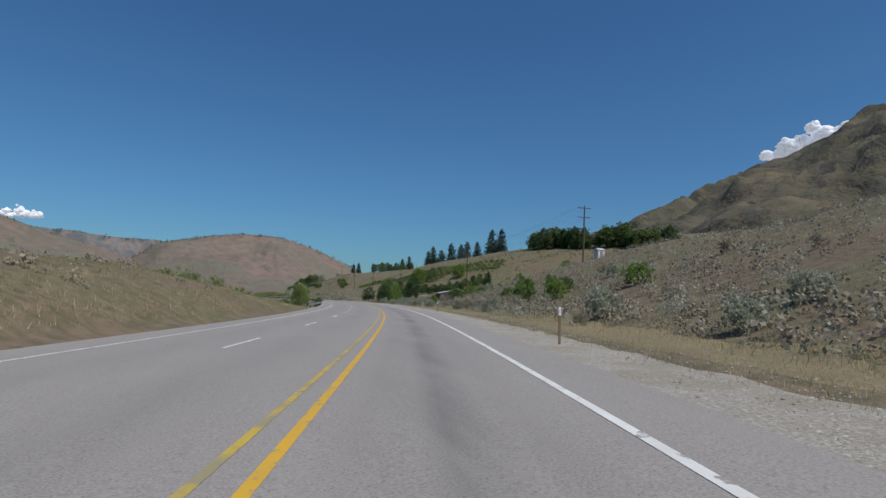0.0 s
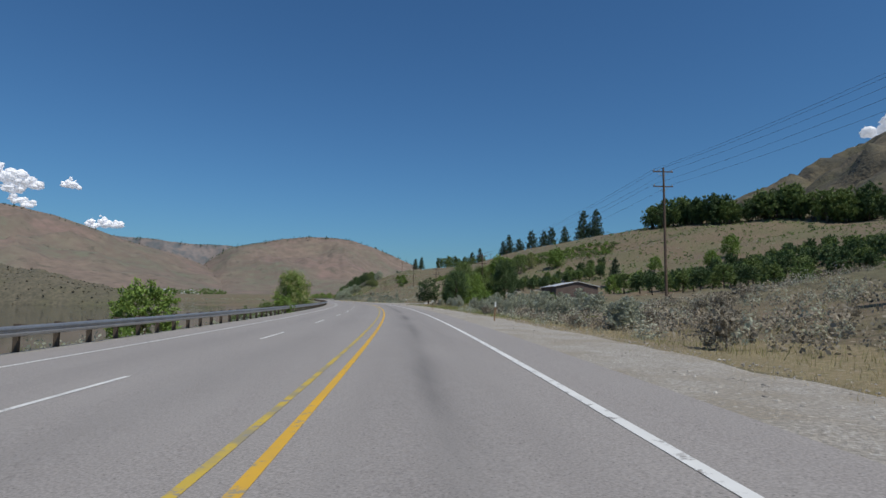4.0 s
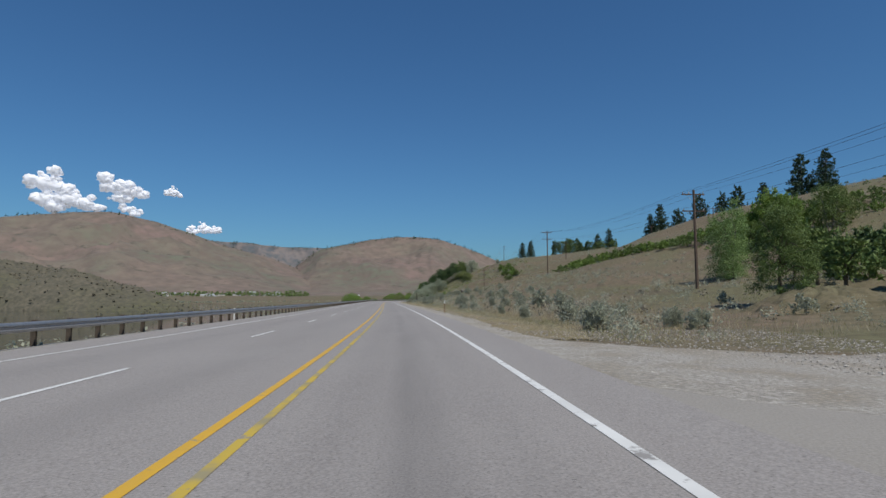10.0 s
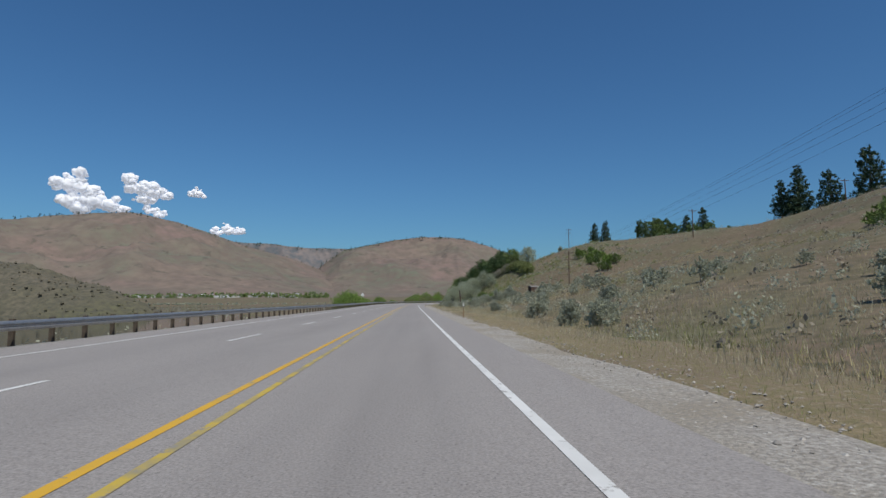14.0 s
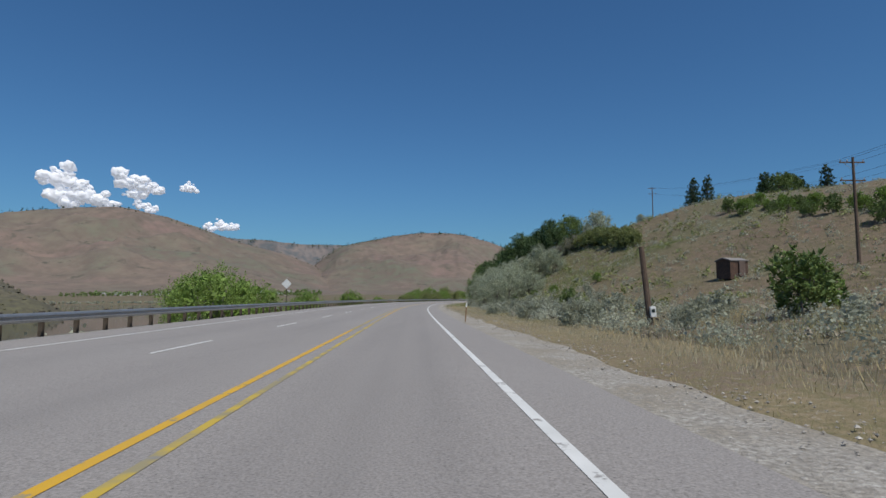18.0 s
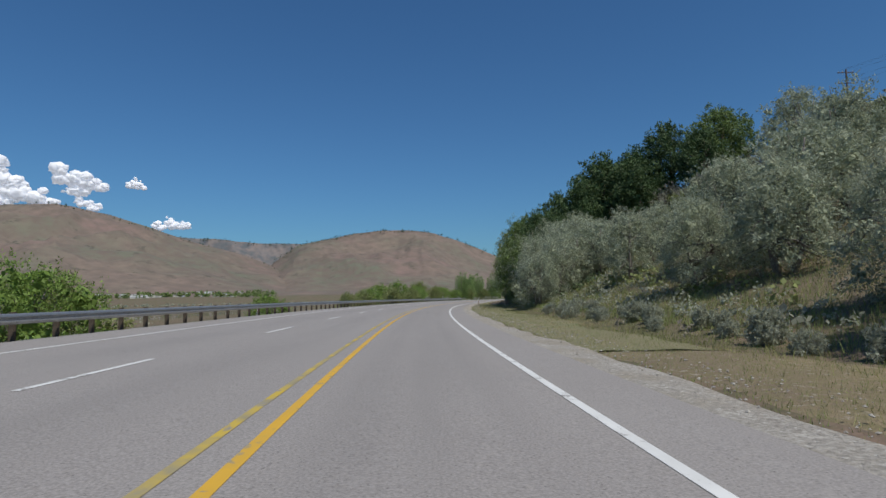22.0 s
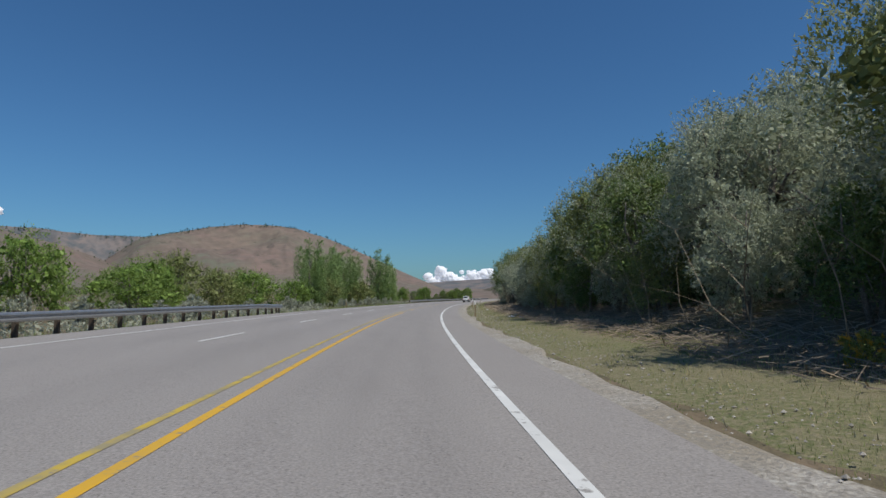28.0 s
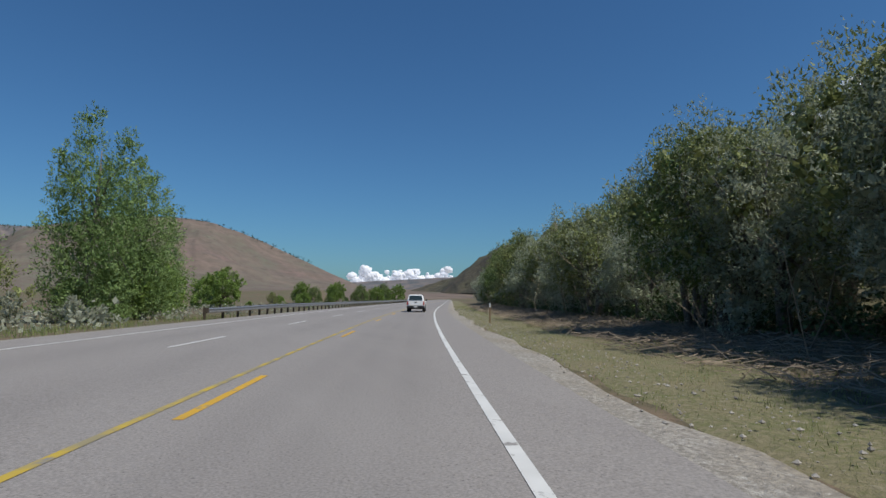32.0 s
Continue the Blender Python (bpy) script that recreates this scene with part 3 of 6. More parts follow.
def guardrail(y0, y1, label, group):
    root = thing("guardrail", label, "guardrail", group)
    vs, fs = [], []
    ys = np.arange(y0, y1 + 0.1, 2.0)
    pr = beam_profile()
    back = [(u - 0.012, v) for u, v in pr][::-1]
    loop = pr + back
    n = len(loop)
    for i, yy in enumerate(ys):
        k = max(0.0, 1 - min(i, len(ys) - 1 - i) / 4.0)      # ends flare back and down
        for u, v in loop:
            x, y = at(yy, -10.0 - 0.9 * k * k + u)
            vs.append((x, y, float(road_z(yy, -9.8)) + 0.60 - 0.12 * k + v))
    for i in range(len(ys) - 1):
        for k in range(n):
            q = (k + 1) % n
            fs.append((i * n + k, i * n + q, (i + 1) * n + q, (i + 1) * n + k))
    fs += [tuple(range(n))[::-1], tuple((len(ys) - 1) * n + k for k in range(n))]
    part("beam", mesh_of("beam", vs, fs, steel), steel, root)
    bm = bmesh.new()
    box(bm, (0.15, 0.13, 1.15), (0, 0, 0), 0.008)
    post = mesh_of("post", [], [])
    bm.to_mesh(post)
    bm.free()
    post.materials.append(post_wood)
    bm = bmesh.new()
    box(bm, (0.20, 0.14, 0.34), (0, 0, 0), 0.01)
    block = mesh_of("spacer_block", [], [])
    bm.to_mesh(block)
    bm.free()
    block.materials.append(post_wood)
    more = []
    for i, yy in enumerate(ys):
        k = max(0.0, 1 - min(i, len(ys) - 1 - i) / 4.0)
        x, y = at(yy, -10.29 - 0.9 * k * k)
        z = float(road_z(yy, -9.8)) - 0.12 * k
        m = pose(x, y, z + 0.22, 0, 0, -math.degrees(float(heading(yy))))
        if i < 290:
            ob = part("post", post, None, root)
            ob.matrix_local = m
            if i < 150:
                x2, y2 = at(yy, -10.135 - 0.9 * k * k)
                ob = part("spacer_block", block, None, root)
                ob.matrix_local = pose(x2, y2, z + 0.60, 0, 0, -math.degrees(float(heading(yy))))
        else:
            more.append(m)
    if more:
        vs, fs = [], []
        for m in more:
            o = len(vs)
            vs += [m @ v.co for v in post.vertices]
            fs += [tuple(i + o for i in p.vertices) for p in post.polygons]
        tagged(part("far_post", mesh_of("far_post", vs, fs, post_wood), None, root), kind="stuff")
    return root


guardrail(96, 806, "long steel guardrail on dark timber posts beside the lake", "guardrails")
guardrail(894, 1180, "second steel guardrail on timber posts further along", "guardrails")


# ---- distant hills ----
def hills(name, profile, r0, r1, r2, mat, label, seed, rough=0.12, steps=420):
    """A range seen from the road: azimuth and elevation of its crest in degrees, its foot, crest and back distances."""
    p = np.array(profile, float)
    az = np.linspace(p[0, 0], p[-1, 0], steps)
    el = np.interp(az, p[:, 0], p[:, 1])
    k = np.ones(9) / 9
    el = np.convolve(np.pad(el, 4, mode="edge"), k, "valid")
    rr = np.concatenate([np.linspace(r0, r1, 46), np.linspace(r1, r2, 10)[1:]])
    A, R = np.meshgrid(np.radians(az), rr, indexing="ij")
    x, y = 18 + np.sin(A) * R, 356 + np.cos(A) * R
    u = np.clip((R - r0) / (r1 - r0), 0, 1)
    ramp = np.where(R <= r1, u ** 1.35, 1 - 0.5 * ((R - r1) / (r2 - r1)) ** 2)
    top = np.tan(np.radians(el))[:, None] * r1
    fl = np.array([noise.ridged_multi_fractal(Vector((px / 620.0, py / 620.0, seed)), 0.9, 2.1, 6, 1.0, 1.6) for px, py in zip(x.ravel(), y.ravel())]).reshape(x.shape)
    fl = (fl - fl.mean()) / (fl.std() + 1e-6)
    z = -4 + top * ramp * (1 + rough * fl * (1 - u ** 4) * np.clip(u * 3, 0, 1)) + top * 0.010 * fl * u
    z = np.where(z < -4, -4, z)
    n, m = x.shape
    i = np.arange(n * m).reshape(n, m)
    q = np.stack([i[:-1, :-1], i[1:, :-1], i[1:, 1:], i[:-1, 1:]], -1).reshape(-1, 4)
    ob = new(name, mesh_of(name, np.stack([x, y, z], -1).reshape(-1, 3), q[:, ::-1].copy(), mat, True))
    crest = [(float(x[a, 45]), float(y[a, 45]), float(z[a, 45])) for a in range(0, n)]
    return tagged(ob, label, "hill", kind="structure"), crest


hill_a, crest_a = hills("brown_hill", [(-95, 4.5), (-80, 5), (-65, 6), (-50, 6.8), (-39.2, 6.5), (-33.5, 7.4), (-29.9, 7.76), (-27.5, 7.3), (-24.7, 6.6), (-21.2, 5.4), (-17.2, 4.3), (-14, 3.2), (-11.8, 1.7), (-9, 0.5), (-6, 0.1)], 1750, 3300, 3900, hill_mat, "bare reddish-brown hill with olive gullies", 11)
hill_b, crest_b = hills("rounded_hill", [(-22, 0.4), (-17, 1.6), (-15, 2.5), (-14, 3.3), (-11.8, 5), (-9.1, 5.55), (-6.9, 6.1), (-4.4, 6.45), (-2.0, 6.4), (0.2, 6.05), (2.4, 5.45), (4.6, 4.6), (6.8, 3.6), (9.8, 2.2), (13, 0.9), (16, 0.2)], 2200, 3700, 4200, hill_mat, "rounded reddish-brown hill with a bare crest", 23)
hill_c, crest_c = hills("forested_ridge", [(-36, 5.5), (-29, 6.0), (-25, 6.1), (-22, 5.8), (-17, 5.25), (-14, 5.1), (-11.8, 5.1), (-8, 4.6), (-4, 4)], 3600, 4250, 4350, ridge_mat, "darker wooded ridge in the gap behind", 31)
hill_d, crest_d = hills("far_hills", [(2, 0.5), (8, 1.2), (14, 1.6), (20, 1.9), (28, 2.1), (36, 2.4), (48, 2.2)], 3000, 4100, 4300, ridge_mat, "faint low hills at the valley's end", 37)

# rocky point across the lake
PU, PV = np.meshgrid(np.linspace(-14, 860, 200), np.linspace(-1, 1, 64), indexing="ij")
wide = 30 + 0.30 * np.clip(PU, 0, 500)
px = -192 - 0.907 * PU + 0.423 * PV * wide
py = 748 + 0.423 * PU + 0.907 * PV * wide
ph = 62 * (1 - np.exp(-np.clip(PU, 0, None) / 210)) * np.clip(1 - PV ** 2, 0, 1) ** 0.8 + 5 * np.clip(1 - PV ** 2, 0, 1) * np.clip((PU + 14) / 30, 0, 1)
rn = np.array([noise.ridged_multi_fractal(Vector((a_ / 70.0, b_ / 70.0, 3.0)), 0.8, 2.1, 6, 1.0, 1.8) for a_, b_ in zip(px.ravel(), py.ravel())]).reshape(px.shape)
rn = (rn - rn.mean()) / rn.std()
pz = -9.0 + ph + np.clip(0.055 * ph + 0.5, 0, 3) * rn * np.clip(ph / 3, 0, 1)
PT = PU
i = np.arange(PT.size).reshape(PT.shape)
q = np.stack([i[:-1, :-1], i[:-1, 1:], i[1:, 1:], i[1:, :-1]], -1).reshape(-1, 4)
hm = mesh_of("rocky_point", np.stack([px, py, pz], -1).reshape(-1, 3), q, rock, False)
if sum(p.normal.z for p in hm.polygons) < 0:
    hm.flip_normals()
tagged(new("rocky_point", hm), "rocky olive-brown headland across the lake", "headland", kind="structure")

# steep mountain on the orchard side
ms = np.linspace(-900, 3000, 300)
mt = np.linspace(0, 1, 60)
crest = np.interp(ms, [-900, -300, 300, 790, 1100, 1480, 1850, 2050, 2300, 3000], [425, 470, 450, 400, 346, 278, 250, 120, 30, 12])
crest = crest + 12 * waves(ms, ms * 0, 210, 41) + 7 * waves(ms, ms * 0, 75, 42)
MS, MT = np.meshgrid(ms, mt, indexing="ij")
mx = 480 + 640 * MT + 40 * waves(MS, MT * 0, 300, 43) * (1 - MT)
prof = MT ** 1.15
crag = np.array([noise.ridged_multi_fractal(Vector((a_ / 190.0, b_ / 190.0, 5.0)), 0.75, 2.1, 7, 1.0, 1.8) for a_, b_ in zip(mx.ravel(), MS.ravel())]).reshape(mx.shape)
crag = (crag - crag.mean()) / crag.std()
low = np.clip(crest * 0.3, 6, 70)[:, None]
mz = low + (crest[:, None] - low) * prof - 0.85 * low * (1 - np.clip(MT * 8, 0, 1)) + 22 * crag * np.clip(crest[:, None] / 200, 0, 1) * np.clip(MT * 3, 0, 1) * (1 - 0.6 * MT)
i = np.arange(MS.size).reshape(MS.shape)
q = np.stack([i[:-1, :-1], i[:-1, 1:], i[1:, 1:], i[1:, :-1]], -1).reshape(-1, 4)
tagged(new("rocky_mountain", mesh_of("rocky_mountain", np.stack([mx, MS, mz], -1).reshape(-1, 3), q[:, ::-1].copy(), crag_mat, True)), "steep craggy brown mountain above the orchards", "mountain", kind="structure")


# ---- clouds ----
def cloud(blobs, label, seed):
    """A cumulus cloud: overlapping lumps given by azimuth, elevation and radius in degrees."""
    r = random.Random(seed)
    bm = bmesh.new()
    for az, el, rad in blobs:
        for k in range(26):
            a = radians(az + r.gauss(0, 0.5) * rad)
            e = radians(el + abs(r.gauss(0, 0.45)) * rad - 0.25 * rad)
            rr = rad * (0.16 + 0.42 * r.random() ** 1.8)
            R = 4350
            c = Vector((18 + math.sin(a) * math.cos(e) * R, 356 + math.cos(a) * math.cos(e) * R, math.sin(e) * R))
            g = bmesh.ops.create_icosphere(bm, subdivisions=2 if rr < 0.3 else 3, radius=1.0)
            s = math.radians(rr) * R
            for v in g["verts"]:
                nz = noise.fractal(v.co * 2.3 + Vector((seed, k * 3.1, az)), 0.9, 2.1, 5)
                v.co = c + Vector((v.co.x, v.co.y, v.co.z * 0.8)) * s * (1 + 0.42 * nz)
    me = bpy.data.meshes.new("cloud")
    bm.to_mesh(me)
    bm.free()
    me.materials.append(cloud_mat)
    me.polygons.foreach_set("use_smooth", [True] * len(me.polygons))
    return tagged(new("cloud", me), label, "cloud", kind="structure")


cloud([(-35.0, 9.6, 1.1), (-33.8, 8.7, 1.2), (-32.4, 8.2, 0.9), (-34.6, 8.0, 1.2), (-31.4, 7.9, 0.6)], "tall white cumulus cloud rising behind the hill", 1)
cloud([(-29.9, 9.9, 1.0), (-28.8, 9.7, 0.9), (-27.7, 9.3, 0.6), (-29.4, 8.9, 0.7)], "white cumulus cloud with a flat base", 2)
cloud([(-25.3, 9.7, 0.5), (-24.8, 9.6, 0.4)], "small detached white cloud", 3)
cloud([(-29.0, 8.0, 0.5), (-28.2, 7.7, 0.5)], "low cloud scrap over the crest", 4)
cloud([(-23.5, 6.3, 0.5), (-22.4, 6.5, 0.6), (-21.4, 6.4, 0.5)], "flattened white cloud behind the ridge", 5)
cloud([(12.5, 1.5, 0.8), (13.8, 1.7, 1.0), (15.2, 1.5, 0.9), (16.8, 1.6, 1.0), (18.4, 1.5, 0.9), (20, 1.7, 0.8)], "low bank of white cloud above the valley", 6)
cloud([(49.8, 13.0, 1.2), (51.3, 14.1, 1.4), (53.2, 15.2, 1.4), (48.3, 12.4, 0.8)], "bright cumulus cloud beside the mountain", 7)


# ---- utility poles, wires ----
def utility_pole(x, y, top, label, arms=2, lean=0.0):
    z = float(ground_z(x, y)) - 0.3
    root = thing("utility_pole", label, "utility pole", "utility poles", m=pose(x, y, z, 0, lean, -math.degrees(float(heading(y)))))
    h = top - z
    v, f = tube([(0, 0, 0), (0, 0, h * 0.5), (0, 0, h)], [0.19, 0.16, 0.12], 10)
    part("shaft", mesh_of("shaft", v, f, pole_wood, False), pole_wood, root)
    for k in range(arms):
        bm = bmesh.new()
        zz = h - 0.5 - 1.9 * k
        box(bm, (2.7, 0.11, 0.13), (0, 0.15, zz), 0.01)
        arm = part("crossarm", bm, pole_wood, root)
        for dx in ((-1.2, -0.5, 1.2) if k == 0 else (-1.2, 1.2)):
            v, f = tube([(dx, 0.15, zz + 0.06), (dx, 0.15, zz + 0.16), (dx, 0.15, zz + 0.3)], [0.05, 0.075, 0.03], 8)
            part("insulator", mesh_of("insulator", v, f, insulator, True), insulator, arm)
        for sx in (-1, 1):
            v, f = tube([(sx * 0.8, 0.21, zz - 0.05), (0, 0.2, zz - 0.75)], [0.018, 0.018], 5)
            part("brace", mesh_of("brace", v, f, steel), steel, root)
    return root


POLES = [(59.6, 105, 21.6), (58, 175, 18.3), (52, 250, 12.8), (53.5, 337, 13.6), (55.5, 435, 20.6), (47, 552, 15.7), (72.8, 692, 39.7)]
for x, y, t in POLES:
    utility_pole(x, y, t, "weathered wooden utility pole with two crossarms", 2, 1.5 if y == 105 else 0)
utility_pole(175, 822, 51, "distant wooden utility pole on the hilltop", 1)
for x, y, t in ((120, 470, 33), (132, 560, 38)):
    utility_pole(x, y, t, "thin wooden pole standing on the ridge", 1)
for i in range(len(POLES) - 1):
    a, b = Vector(POLES[i]), Vector(POLES[i + 1])
    wires = []
    for off, dz in ((-1.2, -0.2), (-0.5, -0.2), (1.2, -0.2), (-1.2, -2.1), (1.2, -2.1)):
        h = float(heading((a.y + b.y) / 2))
        o = Vector((math.cos(h) * off, -math.sin(h) * off + 0.15, dz))
        pts = [a.lerp(b, t) + o - Vector((0, 0, 4 * 1.3 * t * (1 - t))) for t in np.linspace(0, 1, 17)]
        wires.append((pts, [0.012] * 17, 4))
    line = thing("power_line", "thin sagging wires strung between two poles", "power line", "power lines")
    for w in wires:
        part("wire", mesh_of("wire", *tubes([w]), wire_mat), wire_mat, line)


# ---- roadside markers and signs ----
def marker_post(y, d, label, lean=0.0, wooden=True):
    x, yy = at(y, d)
    z = float(max(ground_z(x, yy), road_z(y, min(d, 6.0)) - 0.2 if d > 0 else -9)) - 0.05
    root = thing("marker_post", label, "marker post", "roadside marker posts", m=pose(x, yy, z, 0, lean, -math.degrees(float(heading(y)))))
    bm = bmesh.new()
    box(bm, (0.075, 0.05, 1.28), (0, 0, 0.62), 0.008)
    part("stake", bm, marker_brown if wooden else reflector, root)
    bm = bmesh.new()
    box(bm, (0.081, 0.056, 0.26), (0, 0, 1.16), 0.008)
    part("cap", bm, reflector, root, "white painted top")
    bm = bmesh.new()
    box(bm, (0.055, 0.008, 0.10), (0, -0.034, 1.18), 0.002)
    part("reflector", bm, plate_white, root)
    return root


for y, d in ((17.8, 5.9), (62, 5.9), (100, 6.4), (141.6, 6.5), (182, 6.4), (221, 6.0), (327, 6.0), (430, 6.2), (526.4, 5.1), (700, 6.4), (797.8, 5.9), (834, 6.5), (892, 6.7)):
    marker_post(y, d, "brown wooden marker post with a white reflective top", lean=(4 if y in (141.6, 526.4) else 0))
for y, d in ((178, -10.9), (318, -11), (470, -11), (548, -11.2), (640, -11), (738, -11.2), (835, -11.4)):
    marker_post(y, d, "slim pale marker post behind the guardrail", wooden=(d < -11.1))


def road_sign(x, y, z, label, diamond, yaw, side=0.76):
    root = thing("road_sign", label, "road sign", m=pose(x, y, z, 0, 0, yaw))
    bm = bmesh.new()
    box(bm, (0.09, 0.09, 5.6), (0, 0, 0.1), 0.006)
    part("post", bm, post_wood, root)
    bm = bmesh.new()
    box(bm, (side, 0.012, side), (0, -0.06, 2.75), 0.004, Matrix.Rotation(radians(45 if diamond else 0), 4, "Y"))
    part("plate", bm, plate_white, root, "bare grey metal back of the plate")
    return root


sx, sy = at(565, -14.3)
road_sign(sx, sy, 0.45, "diamond road sign seen from its grey back", True, 0, 0.9)


# ---- pickup ahead ----
def pickup(m):
    root = thing("pickup_truck", "white pickup truck with a matching canopy, seen from behind", "pickup truck", m=m)
    bm = bmesh.new()                                   # lower body, tail at -y
    prof = [(-2.55, 0.62), (-2.58, 0.98), (-2.5, 1.06), (1.4, 1.06), (2.55, 0.98), (2.62, 0.6), (2.5, 0.45), (-2.45, 0.45)]
    for sx in (-0.86, 0.86):
        vs = [bm.verts.new((sx, a, b)) for a, b in prof]
        bm.faces.new(vs if sx > 0 else vs[::-1])
    bm.verts.ensure_lookup_table()
    n = len(prof)
    for k in range(n):
        q = (k + 1) % n
        bm.faces.new((bm.verts[k], bm.verts[q], bm.verts[n + q], bm.verts[n + k]))
    bmesh.ops.recalc_face_normals(bm, faces=bm.faces)
    bmesh.ops.bevel(bm, geom=bm.edges[:], offset=0.05, segments=2, affect="EDGES")
    part("body", bm, truck_paint, root)
    bm = bmesh.new()
    lo = [(-0.83, -2.5, 1.05), (0.83, -2.5, 1.05), (0.83, 1.2, 1.05), (-0.83, 1.2, 1.05)]
    hi = [(-0.66, -2.28, 1.70), (0.66, -2.28, 1.70), (0.66, 0.45, 1.72), (-0.66, 0.45, 1.72)]
    a, b = [bm.verts.new(v) for v in lo], [bm.verts.new(v) for v in hi]
    bm.faces.new(a[::-1]), bm.faces.new(b)
    for k in range(4):
        bm.faces.new((a[k], a[(k + 1) % 4], b[(k + 1) % 4], b[k]))
    bmesh.ops.bevel(bm, geom=bm.edges[:], offset=0.07, segments=2, affect="EDGES")
    part("canopy", bm, truck_paint, root)
    bm = bmesh.new()
    vs = [bm.verts.new(v) for v in ((-0.66, -2.475, 1.16), (0.66, -2.475, 1.16), (0.57, -2.33, 1.58), (-0.57, -2.33, 1.58))]
    f = bm.faces.new(vs)
    g = bmesh.ops.extrude_face_region(bm, geom=[f])
    bmesh.ops.translate(bm, vec=(0, -0.03, 0.01), verts=[v for v in g["geom"] if isinstance(v, bmesh.types.BMVert)])
    part("rear_window", bm, glass_dark, root, "dark canopy rear window")
    bm = bmesh.new()
    box(bm, (1.36, 0.03, 0.40), (0, -2.585, 0.84), 0.012)
    gate = part("tailgate", bm, truck_paint, root)
    bm = bmesh.new()
    box(bm, (0.2, 0.03, 0.09), (0, -2.605, 0.93), 0.01)
    part("handle", bm, dark_trim, gate)
    for sx in (-1, 1):
        bm = bmesh.new()
        box(bm, (0.13, 0.05, 0.36), (sx * 0.775, -2.57, 0.86), 0.015)
        part("tail_light", bm, red_lens, root, "red tail light")
        bm = bmesh.new()
        box(bm, (0.16, 0.10, 0.15), (sx * 0.98, 0.75, 1.15), 0.03)
        part("side_mirror", bm, dark_trim, root)
        for yy in (-1.55, 1.65):
            bm = bmesh.new()
            bmesh.ops.create_cone(bm, cap_ends=True, segments=28, radius1=0.37, radius2=0.37, depth=0.24, matrix=Matrix.Translation((sx * 0.75, yy, 0.37)) @ Matrix.Rotation(radians(90), 4, "Y"))
            bmesh.ops.bevel(bm, geom=[e for e in bm.edges if len(e.link_faces) == 2 and e.calc_face_angle(0) > 1], offset=0.03, segments=2, affect="EDGES")
            w = part("tyre", bm, tyre_mat, root)
            bm = bmesh.new()
            bmesh.ops.create_cone(bm, cap_ends=True, segments=20, radius1=0.22, radius2=0.2, depth=0.25, matrix=Matrix.Translation((sx * 0.755, yy, 0.37)) @ Matrix.Rotation(radians(90 * sx), 4, "Y"))
            part("rim", bm, chrome, w)
    bm = bmesh.new()
    box(bm, (1.7, 0.16, 0.19), (0, -2.63, 0.50), 0.03)
    bump = part("bumper", bm, dark_trim, root, "dark step bumper")
    bm = bmesh.new()
    box(bm, (0.32, 0.015, 0.16), (0, -2.715, 0.54), 0.004)
    part("plate", bm, plate_white, bump, "pale registration plate")
    bm = bmesh.new()
    box(bm, (1.3, 4.6, 0.2), (0, 0, 0.40), 0.03)
    part("underbody", bm, dark_trim, root)
    return root


ty = 914.0
tx, tyy = at(ty, 1.55)
pickup(pose(tx, tyy, float(road_z(ty, 1.55)), 0, 0, -math.degrees(float(heading(ty)))))


# ---- vegetation ----
def leaf_sprigs(c, out, along, size, r, aspect=0.45):
    """Small pointed leaves at the points c, growing along their twigs and facing outwards: vertices and faces."""
    n = len(c)
    u = along + r.normal(size=(n, 3)) * 0.6
    u /= np.linalg.norm(u, axis=1)[:, None] + 1e-9
    w = np.cross(u, out + r.normal(size=(n, 3)) * 0.75)
    w /= np.linalg.norm(w, axis=1)[:, None] + 1e-9
    s = (size * r.uniform(0.6, 1.4, n))[:, None]
    v = np.stack([c - w * s * aspect, c + w * s * aspect, c + u * s * 1.9], 1).reshape(-1, 3)
    return v, np.arange(3 * n).reshape(n, 3)


def leaf_quads(c, size, r, droop=0.0, aspect=0.62, out=None):
    """Small leaves at the points c, facing roughly outwards: vertices and faces."""
    n = len(c)
    nrm = r.normal(size=(n, 3))
    if out is not None:
        nrm = nrm * 0.62 + out
    nrm /= np.linalg.norm(nrm, axis=1)[:, None] + 1e-9
    u = r.normal(size=(n, 3))
    u[:, 2] -= droop
    u -= nrm * (u * nrm).sum(1)[:, None]
    u /= np.linalg.norm(u, axis=1)[:, None] + 1e-9
    w = np.cross(nrm, u)
    s = (size * r.uniform(0.6, 1.35, n))[:, None]
    v = np.stack([c - u * s, c + w * s * aspect, c + u * s, c - w * s * aspect], 1).reshape(-1, 3)
    f = np.arange(4 * n).reshape(n, 4)
    return v, f


